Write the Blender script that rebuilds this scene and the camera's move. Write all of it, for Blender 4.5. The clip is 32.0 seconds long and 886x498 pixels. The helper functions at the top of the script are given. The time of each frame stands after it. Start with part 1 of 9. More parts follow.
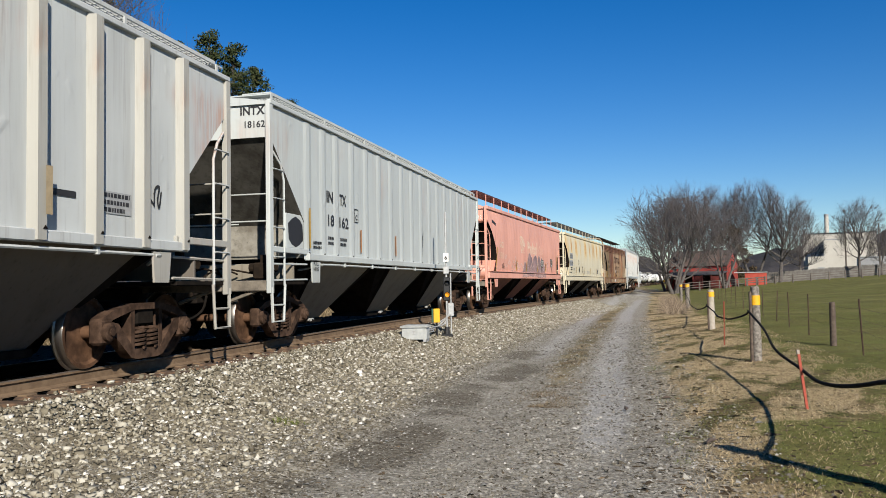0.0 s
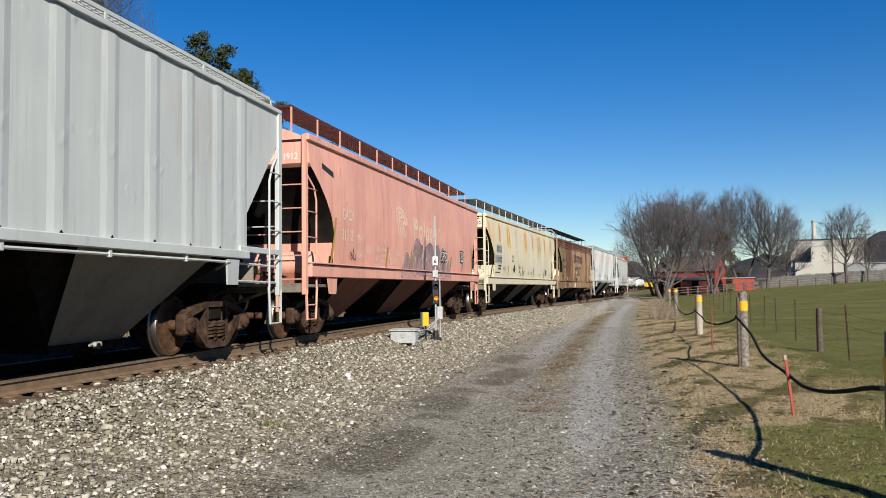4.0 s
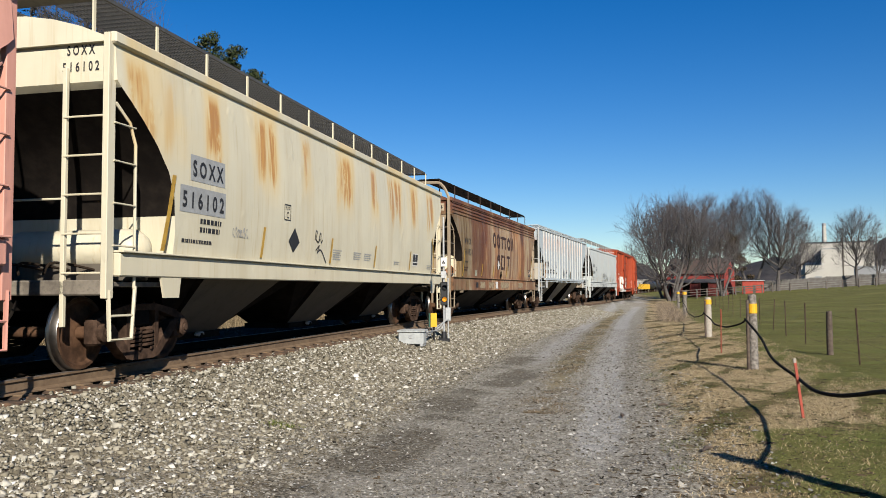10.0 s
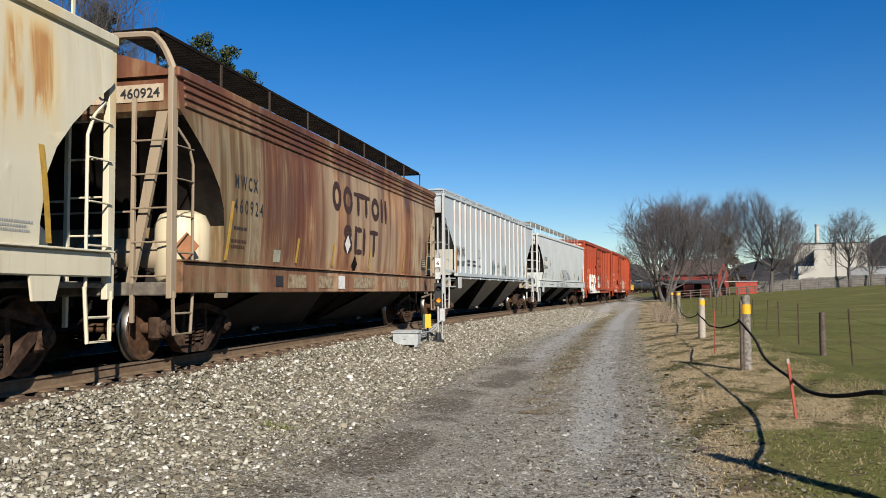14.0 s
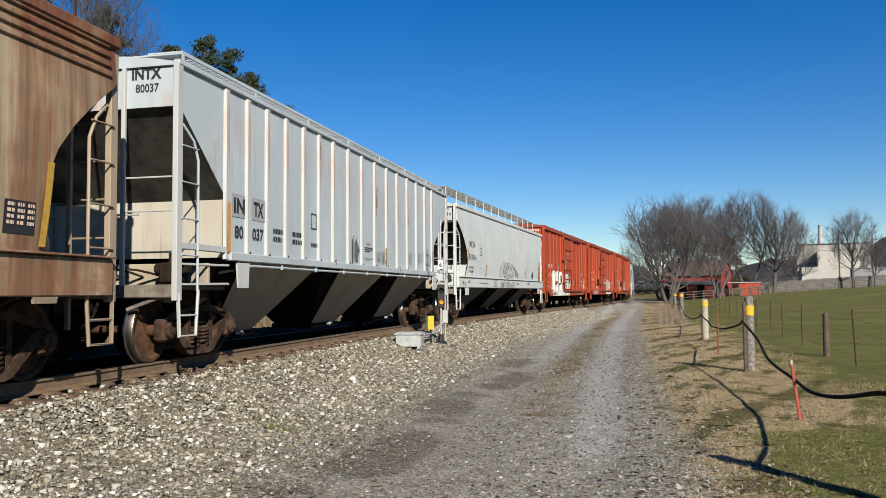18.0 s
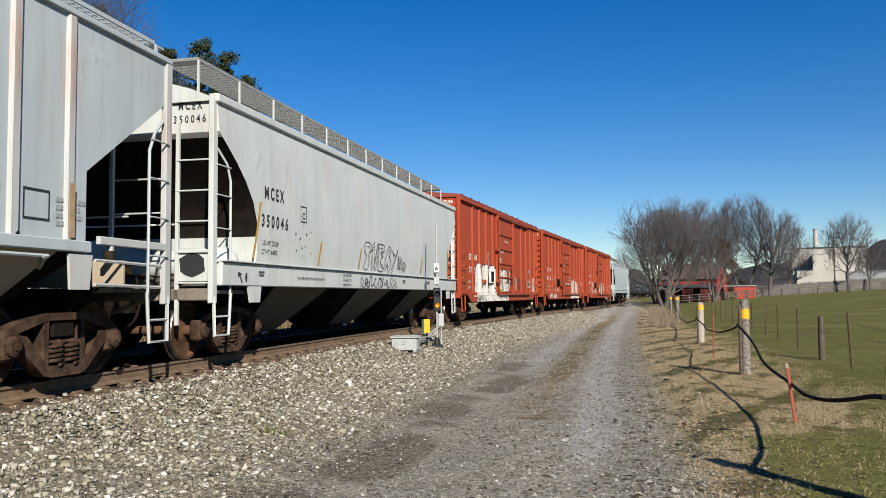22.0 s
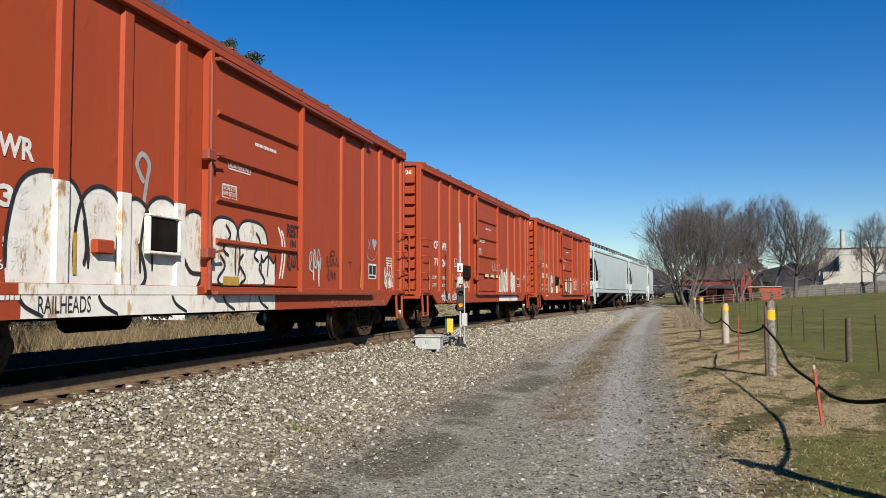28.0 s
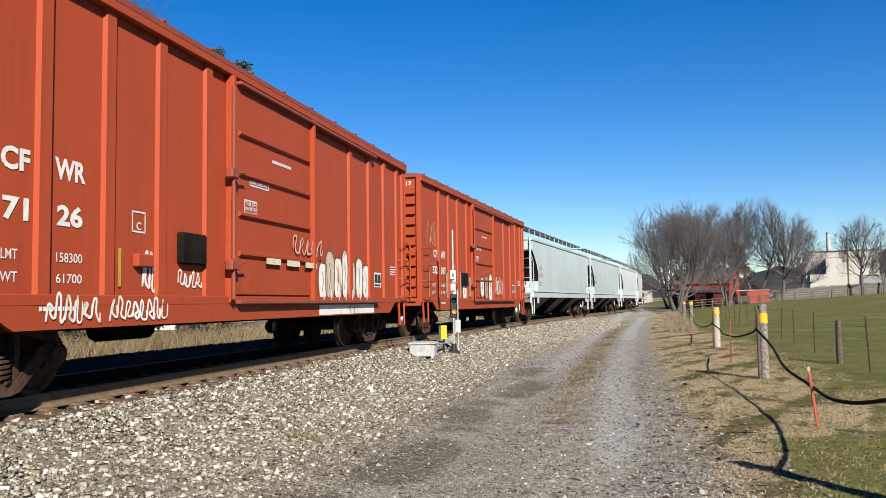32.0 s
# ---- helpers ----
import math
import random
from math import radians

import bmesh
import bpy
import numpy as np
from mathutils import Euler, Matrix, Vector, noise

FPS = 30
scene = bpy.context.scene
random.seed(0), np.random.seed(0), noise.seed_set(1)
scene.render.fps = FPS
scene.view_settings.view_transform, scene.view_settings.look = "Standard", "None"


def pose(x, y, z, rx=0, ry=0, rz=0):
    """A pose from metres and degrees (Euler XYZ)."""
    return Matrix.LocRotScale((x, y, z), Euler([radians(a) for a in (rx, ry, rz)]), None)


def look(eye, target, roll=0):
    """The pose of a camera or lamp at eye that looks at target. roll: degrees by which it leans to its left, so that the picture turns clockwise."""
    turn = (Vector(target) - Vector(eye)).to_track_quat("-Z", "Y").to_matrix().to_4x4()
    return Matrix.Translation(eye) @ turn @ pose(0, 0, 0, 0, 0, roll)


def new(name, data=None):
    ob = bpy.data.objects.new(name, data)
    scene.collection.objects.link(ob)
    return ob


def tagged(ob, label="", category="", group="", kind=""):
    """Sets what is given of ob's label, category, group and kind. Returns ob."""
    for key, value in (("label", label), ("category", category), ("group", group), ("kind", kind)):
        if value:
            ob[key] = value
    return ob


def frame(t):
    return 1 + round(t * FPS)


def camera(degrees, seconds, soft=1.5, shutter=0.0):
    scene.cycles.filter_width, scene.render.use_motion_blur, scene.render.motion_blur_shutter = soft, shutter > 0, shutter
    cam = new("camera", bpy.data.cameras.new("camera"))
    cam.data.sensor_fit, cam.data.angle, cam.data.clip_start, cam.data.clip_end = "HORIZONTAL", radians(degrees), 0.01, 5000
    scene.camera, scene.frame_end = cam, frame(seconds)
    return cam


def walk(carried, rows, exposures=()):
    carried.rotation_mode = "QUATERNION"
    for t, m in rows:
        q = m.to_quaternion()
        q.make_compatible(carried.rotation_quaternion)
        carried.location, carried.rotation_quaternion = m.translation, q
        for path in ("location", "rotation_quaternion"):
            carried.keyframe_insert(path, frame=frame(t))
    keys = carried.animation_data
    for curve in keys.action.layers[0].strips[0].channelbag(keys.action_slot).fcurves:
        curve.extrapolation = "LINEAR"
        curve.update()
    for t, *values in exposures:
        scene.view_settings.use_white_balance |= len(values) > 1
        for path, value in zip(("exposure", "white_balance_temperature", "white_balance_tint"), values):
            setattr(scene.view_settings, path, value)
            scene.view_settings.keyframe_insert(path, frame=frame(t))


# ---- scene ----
cam = camera(56.93, 32.0, soft=0.9)
EYE = 1.65          # camera height over the gravel road
# seconds, shift of the eye x y z, yaw, pitch, roll
PATH = (
    (0.0, 0.000, 0.000, 0.0, 0.55, 2.58, -0.99),
    (0.5, 0.000, 0.000, 0.0, -0.40, 2.63, -0.94),
    (1.0, 0.000, 0.000, 0.0, -0.55, 2.69, -0.87),
    (1.5, 0.000, 0.000, 0.0, 0.16, 2.71, -0.85),
    (2.0, 0.000, 0.000, 0.0, 0.03, 2.74, -0.75),
    (2.5, 0.000, 0.000, 0.0, -0.34, 2.77, -0.70),
    (4.5, 0.000, 0.000, 0.0, 0.00, 2.85, -0.50),
    (5.0, 0.000, 0.000, 0.0, 0.59, 2.90, -0.43),
    (5.5, 0.000, 0.000, 0.0, 0.51, 2.93, -0.39),
    (6.0, 0.000, 0.000, 0.0, 0.04, 2.96, -0.18),
    (6.5, 0.000, 0.000, 0.0, 0.35, 3.00, -0.13),
    (7.0, 0.000, 0.000, 0.0, 0.78, 3.05, -0.09),
    (7.5, 0.000, 0.000, 0.0, 1.18, 3.07, -0.11),
    (8.0, 0.000, 0.000, 0.0, 1.42, 3.09, -0.14),
    (8.5, 0.000, 0.000, 0.0, 0.83, 3.16, -0.18),
    (9.0, 0.000, 0.000, 0.0, 0.39, 3.17, -0.23),
    (9.5, 0.000, 0.000, 0.0, 0.17, 3.01, -0.30),
    (10.0, 0.000, 0.000, 0.0, 0.40, 2.90, -0.32),
    (10.5, 0.000, 0.000, 0.0, 0.73, 2.86, -0.36),
    (11.0, 0.000, 0.000, 0.0, 0.35, 2.85, -0.39),
    (11.5, 0.000, 0.000, 0.0, -0.01, 2.88, -0.44),
    (12.0, 0.000, 0.000, 0.0, -0.01, 2.88, -0.44),
    (12.5, 0.000, 0.000, 0.0, 0.23, 2.92, -0.37),
    (13.0, 0.000, 0.000, 0.0, -0.01, 2.90, -0.34),
    (13.5, 0.000, 0.000, 0.0, -0.26, 2.91, -0.22),
    (14.0, 0.000, 0.000, 0.0, -0.01, 2.96, -0.34),
    (14.5, 0.000, 0.000, 0.0, -0.12, 2.98, -0.24),
    (15.0, 0.000, 0.000, 0.0, 0.10, 2.96, -0.25),
    (15.5, 0.000, 0.000, 0.0, -0.45, 3.05, -0.42),
    (17.5, 0.000, 0.000, 0.0, 0.26, 3.08, -0.46),
    (18.0, 0.000, 0.000, 0.0, 0.18, 3.08, -0.46),
    (18.5, 0.000, 0.000, 0.0, 0.28, 3.08, -0.47),
    (19.0, 0.000, 0.000, 0.0, 0.63, 3.15, -0.53),
    (19.5, 0.000, 0.000, 0.0, -0.24, 3.15, -0.54),
    (20.0, 0.000, 0.000, 0.0, -0.49, 3.19, -0.62),
    (20.5, 0.000, 0.000, 0.0, -0.17, 3.19, -0.53),
    (21.0, 0.000, 0.000, 0.0, -0.06, 3.20, -0.48),
    (21.5, 0.000, 0.000, 0.0, -0.33, 3.26, -0.37),
    (22.0, 0.000, 0.000, 0.0, -0.10, 3.31, -0.44),
    (22.5, 0.000, 0.000, 0.0, 0.25, 3.31, -0.39),
    (23.0, 0.000, 0.000, 0.0, -0.15, 3.31, -0.44),
    (23.5, 0.000, 0.000, 0.0, -0.20, 3.38, -0.55),
    (24.0, 0.000, 0.000, 0.0, 0.03, 3.38, -0.54),
    (24.5, 0.000, 0.000, 0.0, 0.31, 3.41, -0.52),
    (26.5, -0.012, -0.003, 0.0, 0.61, 3.07, -0.30),
    (27.0, -0.020, -0.021, 0.0, 0.87, 3.01, -0.24),
    (27.5, -0.033, -0.029, 0.0, 1.04, 3.07, 0.07),
    (28.0, -0.047, -0.070, 0.0, 1.43, 3.29, -0.19),
    (28.5, -0.073, -0.086, 0.0, 1.62, 3.31, -0.41),
    (29.0, -0.105, -0.122, 0.0, 0.96, 3.38, -0.45),
    (29.5, -0.123, -0.130, 0.0, 0.86, 3.45, -0.41),
    (30.0, -0.151, -0.146, 0.0, 1.12, 3.46, -0.51),
    (30.5, -0.150, -0.149, 0.0, 1.46, 3.60, -0.82),
    (31.0, -0.155, -0.155, 0.0, 1.77, 3.64, -0.99),
    (31.5, -0.153, -0.157, 0.0, 1.86, 3.76, -1.02),
    (32.0, -0.161, -0.146, 0.0, 0.63, 3.77, -0.83),
)


def eye_pose(x, y, z, yaw, pitch, roll):
    return pose(x, y, EYE + z, 90 + pitch, 0, yaw) @ pose(0, 0, 0, 0, 0, roll)


walk(cam, [(t, eye_pose(*r)) for t, *r in PATH], [(0, 0.85), (29.9, 0.85), (30.6, 1.03), (31.2, 1.11), (32, 1.13)])

# ---- world, sun, exposure ----
SUN_EL, SUN_AZ = 29.5, 162.0     # elevation; compass bearing of the sun, 0 = +y, clockwise
world = bpy.data.worlds.new("sky")
scene.world = world
world.use_nodes = True
wt = world.node_tree
sky = wt.nodes.new("ShaderNodeTexSky")
sky.sky_type, sky.sun_disc = "NISHITA", False
sky.sun_elevation, sky.sun_rotation = radians(SUN_EL), radians(SUN_AZ)
sky.altitude, sky.air_density, sky.dust_density, sky.ozone_density = 300.0, 1.0, 0.0, 4.0
deep = wt.nodes.new("ShaderNodeHueSaturation")      # clear, dry winter air
deep.inputs["Saturation"].default_value = 1.38
deep.inputs["Hue"].default_value = 0.510
wt.links.new(sky.outputs[0], deep.inputs["Color"])
wt.links.new(deep.outputs[0], wt.nodes["Background"].inputs[0])
wt.nodes["Background"].inputs[1].default_value = 0.0567
sun_data = bpy.data.lights.new("sun", "SUN")
sun_data.energy, sun_data.angle, sun_data.color = 5.0, radians(0.5), (1.0, 0.93, 0.82)
sun = new("sun", sun_data)
sx, sy = math.sin(radians(SUN_AZ)), math.cos(radians(SUN_AZ))
sun.matrix_world = look((sx * 60, sy * 60, 60 * math.tan(radians(SUN_EL))), (0, 0, 0))
scene.view_settings.exposure = 0.85

# ---- tools for meshes ----
rng = np.random.default_rng(7)


class Shape:
    """Collects vertices and faces of one mesh."""

    def __init__(self):
        self.v, self.f = [], []

    def add(self, verts, faces):
        n = len(self.v)
        self.v += [tuple(p) for p in verts]
        self.f += [tuple(i + n for i in f) for f in faces]
        return self

    def box(self, x0, x1, y0, y1, z0, z1, c=0.0, m=None):
        """A box, with edges cut by c."""
        if c <= 0:
            v = [(x, y, z) for z in (z0, z1) for y in (y0, y1) for x in (x0, x1)]
            f = [(0, 2, 3, 1), (4, 5, 7, 6), (0, 1, 5, 4), (2, 6, 7, 3), (0, 4, 6, 2), (1, 3, 7, 5)]
        else:
            ring = [(x0 + c, y0), (x1 - c, y0), (x1, y0 + c), (x1, y1 - c), (x1 - c, y1), (x0 + c, y1), (x0, y1 - c), (x0, y0 + c)]
            cx, cy = (x0 + x1) / 2, (y0 + y1) / 2
            kx, ky = 1 - 2 * c / (x1 - x0), 1 - 2 * c / (y1 - y0)
            small = [(cx + (x - cx) * kx, cy + (y - cy) * ky) for x, y in ring]
            v = [(x, y, z0) for x, y in small] + [(x, y, z0 + c) for x, y in ring] + [(x, y, z1 - c) for x, y in ring] + [(x, y, z1) for x, y in small]
            f = [tuple(range(7, -1, -1)), tuple(range(24, 32))]
            for k in range(3):
                f += [(8 * k + i, 8 * k + (i + 1) % 8, 8 * k + 8 + (i + 1) % 8, 8 * k + 8 + i) for i in range(8)]
        if m is not None:
            v = [m @ Vector(p) for p in v]
        return self.add(v, f)

    def tube(self, path, r, n=6, caps=True):
        """A round bar along a path; r may be a list."""
        pts = [Vector(p) for p in path]
        rr = r if isinstance(r, (list, tuple)) else [r] * len(pts)
        v, f, up = [], [], None
        for i, p in enumerate(pts):
            d = (pts[min(i + 1, len(pts) - 1)] - pts[max(i - 1, 0)]).normalized()
            if up is None:
                up = d.orthogonal().normalized()
            up = (up - d * up.dot(d)).normalized()
            side = d.cross(up)
            v += [p + (up * math.cos(6.2832 * k / n) + side * math.sin(6.2832 * k / n)) * rr[i] for k in range(n)]
        for i in range(len(pts) - 1):
            f += [(i * n + k, i * n + (k + 1) % n, (i + 1) * n + (k + 1) % n, (i + 1) * n + k) for k in range(n)]
        if caps:
            f += [tuple(range(n - 1, -1, -1)), tuple(range((len(pts) - 1) * n, len(pts) * n))]
        return self.add(v, f)

    def loft(self, rings, caps=True, closed=True):
        n = len(rings[0])
        v = [p for r in rings for p in r]
        f = []
        for i in range(len(rings) - 1):
            f += [(i * n + k, i * n + (k + 1) % n, (i + 1) * n + (k + 1) % n, (i + 1) * n + k) for k in range(n if closed else n - 1)]
        if caps and closed:
            f += [tuple(range(n - 1, -1, -1)), tuple(range((len(rings) - 1) * n, len(rings) * n))]
        return self.add(v, f)

    def plate(self, poly, axis, a, b):
        """A flat polygon (u, v) given thickness from a to b along axis; 'x': (u, v) = (y, z), 'y': (x, z), 'z': (x, y)."""
        def at(u, w, d):
            return {"x": (d, u, w), "y": (u, d, w), "z": (u, w, d)}[axis]
        n = len(poly)
        v = [at(u, w, d) for d in (a, b) for u, w in poly]
        f = [tuple(range(n - 1, -1, -1)), tuple(range(n, 2 * n))] + [(i, (i + 1) % n, n + (i + 1) % n, n + i) for i in range(n)]
        return self.add(v, f)

    def wheel(self, x0, x1, profile, n=28):
        """A turned body about the x axis: profile of (x, radius)."""
        rings = [[(x, r * math.cos(6.2832 * k / n), r * math.sin(6.2832 * k / n)) for k in range(n)] for x, r in profile]
        return self.loft(rings)


def mesh_of(name, s, mat, smooth=0.0):
    me = bpy.data.meshes.new(name)
    me.from_pydata([tuple(p) for p in s.v], [], s.f)
    bm = bmesh.new()
    bm.from_mesh(me)
    bmesh.ops.recalc_face_normals(bm, faces=bm.faces)
    bm.to_mesh(me)
    bm.free()
    if smooth:
        me.polygons.foreach_set("use_smooth", [True] * len(me.polygons))
        me.set_sharp_from_angle(angle=radians(smooth))
    me.materials.append(mat)
    return me


def part(name, s, mat, parent=None, label="", smooth=0.0):
    """ONE mesh object under a thing or a part. s: a Shape, or a finished mesh to be shared."""
    ob = new(name, s if isinstance(s, bpy.types.Mesh) else mesh_of(name, s, mat, smooth))
    ob.parent = parent
    if label:
        ob["label"] = label
    return ob


def thing(name, label, category, group="", m=None):
    ob = tagged(new(name), label, category, group)
    ob.empty_display_size = 0.3
    if m is not None:
        ob.matrix_world = m
    return ob


def raw(name, verts, faces, mat, smooth=False):
    """A mesh from arrays: faces all of one size."""
    me = bpy.data.meshes.new(name)
    verts, faces = np.asarray(verts, np.float32), np.asarray(faces, np.int32)
    k = faces.shape[1]
    me.vertices.add(len(verts))
    me.vertices.foreach_set("co", verts.ravel())
    me.loops.add(faces.size)
    me.loops.foreach_set("vertex_index", faces.ravel())
    me.polygons.add(len(faces))
    me.polygons.foreach_set("loop_start", np.arange(0, faces.size, k, dtype=np.int32))
    if smooth:
        me.polygons.foreach_set("use_smooth", np.ones(len(faces), bool))
    me.update(calc_edges=True)
    me.materials.append(mat)
    return me


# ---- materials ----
COLOR_SCALE = 0.74        # every base colour is scaled by this, so shade renders darker beside the sky


class Mat:
    """A small builder of node materials."""

    def __init__(self, name, rough=0.6, metal=0.0, spec=0.5):
        self.m = bpy.data.materials.new(name)
        self.m.use_nodes = True
        self.t = self.m.node_tree
        self.p = self.t.nodes["Principled BSDF"]
        self.p.inputs["Roughness"].default_value = rough
        self.p.inputs["Metallic"].default_value = metal
        self.p.inputs["Specular IOR Level"].default_value = spec
        self.co = self.t.nodes.new("ShaderNodeTexCoord").outputs["Object"]

    def link(self, a, b):
        self.t.links.new(a, b)

    def put(self, sock, val):
        if isinstance(val, bpy.types.NodeSocket):
            self.link(val, sock)
        elif isinstance(val, tuple) and len(val) == 3 and sock.type == "RGBA":
            sock.default_value = (*(COLOR_SCALE * x for x in val), 1)
        else:
            sock.default_value = val

    def world_co(self):
        return self.t.nodes.new("ShaderNodeNewGeometry").outputs["Position"]

    def scaled(self, sc, co=None, loc=(0, 0, 0)):
        n = self.t.nodes.new("ShaderNodeMapping")
        n.inputs["Scale"].default_value, n.inputs["Location"].default_value = sc, loc
        self.link(co if co else self.co, n.inputs["Vector"])
        return n.outputs[0]

    def noise(self, scale, detail=4, rough=0.6, co=None, color=False):
        n = self.t.nodes.new("ShaderNodeTexNoise")
        n.inputs["Scale"].default_value, n.inputs["Detail"].default_value, n.inputs["Roughness"].default_value = scale, detail, rough
        self.link(co if co else self.co, n.inputs["Vector"])
        return n.outputs["Color" if color else "Fac"]

    def voronoi(self, scale, co=None, out="Distance", feature="F1"):
        n = self.t.nodes.new("ShaderNodeTexVoronoi")
        n.feature = feature
        n.inputs["Scale"].default_value = scale
        self.link(co if co else self.co, n.inputs["Vector"])
        return n.outputs[out]

    def ramp(self, fac, lo, hi, a=0.0, b=1.0):
        n = self.t.nodes.new("ShaderNodeMapRange")
        n.interpolation_type = "SMOOTHSTEP"
        for i, val in enumerate((fac, lo, hi, a, b)):
            self.put(n.inputs[i], val)
        return n.outputs[0]

    def mix(self, fac, a, b, kind="MIX"):
        n = self.t.nodes.new("ShaderNodeMix")
        n.data_type, n.blend_type = "RGBA", kind
        for i, val in ((0, fac), (6, a), (7, b)):
            self.put(n.inputs[i], val)
        return n.outputs[2]

    def math(self, op, a, b=0.0):
        n = self.t.nodes.new("ShaderNodeMath")
        n.operation = op
        self.put(n.inputs[0], a)
        self.put(n.inputs[1], b)
        return n.outputs[0]

    def axis(self, k, co=None):
        n = self.t.nodes.new("ShaderNodeSeparateXYZ")
        self.link(co if co else self.co, n.inputs[0])
        return n.outputs[k]

    def attr(self, name):
        n = self.t.nodes.new("ShaderNodeAttribute")
        n.attribute_name = name
        return n.outputs["Fac"]

    def random(self):
        return self.t.nodes.new("ShaderNodeObjectInfo").outputs["Random"]

    def island(self):
        return self.t.nodes.new("ShaderNodeNewGeometry").outputs["Random Per Island"]

    def colors(self, fac, stops):
        n = self.t.nodes.new("ShaderNodeValToRGB")
        e = n.color_ramp.elements
        while len(e) < len(stops):
            e.new(0.5)
        for el, (at, c) in zip(e, stops):
            el.position, el.color = at, (*(COLOR_SCALE * x for x in c), 1)
        self.link(fac, n.inputs[0])
        return n.outputs[0]

    def done(self, color, rough=None, bump=None, strength=0.2, dist=0.01):
        self.put(self.p.inputs["Base Color"], color)
        if rough is not None:
            self.put(self.p.inputs["Roughness"], rough)
        if bump is not None:
            n = self.t.nodes.new("ShaderNodeBump")
            n.inputs["Strength"].default_value, n.inputs["Distance"].default_value = strength, dist
            self.link(bump, n.inputs["Height"])
            self.link(n.outputs[0], self.p.inputs["Normal"])
        return self.m


def paint(name, base, dirt=(0.12, 0.09, 0.06), streak=0.35, rust=0.0, rust_c=(0.28, 0.09, 0.02), rough=0.5, low=0.35, bleach=0.15, seed=0.0, rust_w=1.0, spec=0.25, dent=0.5):
    """Weathered car paint: run-down streaks, dirt thrown up from below, chalking, rust runs."""
    m = Mat(name, rough, 0.0, spec)
    co = m.scaled((1, 1, 1), loc=(seed, seed * 3.1, 0))
    cloud = m.noise(0.7, 5, 0.6, co)
    run = m.noise(1.0, 5, 0.65, m.scaled((2.5, 2.5, 0.16), co))
    fine = m.noise(1.0, 3, 0.6, m.scaled((16, 16, 0.7), co))
    grain = m.noise(40, 3, 0.6, co)
    c = m.mix(m.ramp(cloud, 0.35, 0.75, 0.0, bleach * 1.6), base, tuple(min(1.0, x * 1.25 + 0.04) for x in base))
    c = m.mix(m.math("MULTIPLY", m.ramp(run, 0.45, 0.72), streak), c, tuple(0.5 * a + 0.5 * b for a, b in zip(base, dirt)))
    c = m.mix(m.math("MULTIPLY", m.ramp(fine, 0.55, 0.75), streak * 0.7), c, dirt)
    z = m.axis(2)
    splash = m.math("MULTIPLY", m.ramp(m.math("ADD", z, m.math("MULTIPLY", cloud, 0.9)), 2.3, 1.2), low)
    c = m.mix(splash, c, dirt)
    c = m.mix(m.ramp(grain, 0.62, 0.8, 0, 0.25 * streak + 0.05), c, dirt)
    if rust >= 1:          # rust bleeding down from the roof edge in ragged clusters
        bay = m.math("SINE", m.math("ADD", m.math("MULTIPLY", m.axis(1), 3.49), 3.4))
        spot = m.math("ADD", m.noise(1.0, 2, 0.5, m.scaled((0, 0.95, 0.12), co)), m.math("MULTIPLY", bay, 0.10))
        comb = m.noise(1.0, 4, 0.7, m.scaled((0, 4.6, 0.3), co))
        foot = m.math("ADD", m.math("MULTIPLY", comb, 1.6), 1.95)
        f = m.math("MULTIPLY", m.ramp(spot, 0.48, 0.62), m.ramp(m.math("SUBTRACT", z, foot), -0.15, 0.3))
        f = m.math("MULTIPLY", f, m.ramp(m.noise(2.2, 5, 0.7, m.scaled((1, 2.2, 0.8), co)), 0.30, 0.50))
        f = m.math("MULTIPLY", m.math("MULTIPLY", f, m.ramp(z, 3.86, 3.55)), m.ramp(m.axis(0), 1.38, 1.46))
        halo = m.math("MULTIPLY", m.math("MULTIPLY", m.ramp(spot, 0.40, 0.58), m.ramp(z, 2.2, 3.0)), m.ramp(cloud, 0.3, 0.6))
        c = m.mix(m.math("MULTIPLY", halo, 0.7), c, (0.70, 0.53, 0.26))
        f = m.math("MULTIPLY", f, m.ramp(m.noise(1.0, 3, 0.6, m.scaled((0, 4.5, 0.35), co)), 0.36, 0.58))
        c = m.mix(m.math("MULTIPLY", m.ramp(f, 0.0, 0.45), 0.6), c, (0.60, 0.37, 0.12))
        c = m.mix(m.ramp(f, 0.35, 0.9, 0, 0.7), c, m.mix(m.ramp(m.noise(1.0, 5, 0.7, m.scaled((0, 9.0, 1.6), co)), 0.36, 0.62), (0.50, 0.23, 0.05), rust_c))
    elif rust > 0:
        spot = m.noise(0.75 * rust_w, 3, 0.55, m.scaled((1, 1, 0.5), co))
        runs = m.noise(1.0, 5, 0.75, m.scaled((7, 7, 0.45), co))
        f = m.math("MULTIPLY", m.ramp(spot, 0.50, 0.64), m.ramp(runs, 0.36, 0.62))
        zone = m.math("MULTIPLY", m.ramp(z, 2.3, 3.1, 0.15, 1.0), m.ramp(z, 3.95, 3.6, 0.35, 1.0))
        f = m.math("MINIMUM", m.math("MULTIPLY", m.math("MULTIPLY", f, zone), rust), 0.95)
        c = m.mix(f, c, m.mix(m.ramp(fine, 0.4, 0.62), tuple(min(1, x * 1.8) for x in rust_c), rust_c))
    waves = m.noise(1.0, 3, 0.5, m.scaled((1.6, 1.6, 0.45), co))
    knocks = m.noise(2.6, 2, 0.5, co)
    h = m.math("ADD", m.math("MULTIPLY", grain, 0.012), m.math("MULTIPLY", m.math("ADD", waves, m.math("MULTIPLY", m.ramp(knocks, 0.62, 0.8), 0.4)), dent))
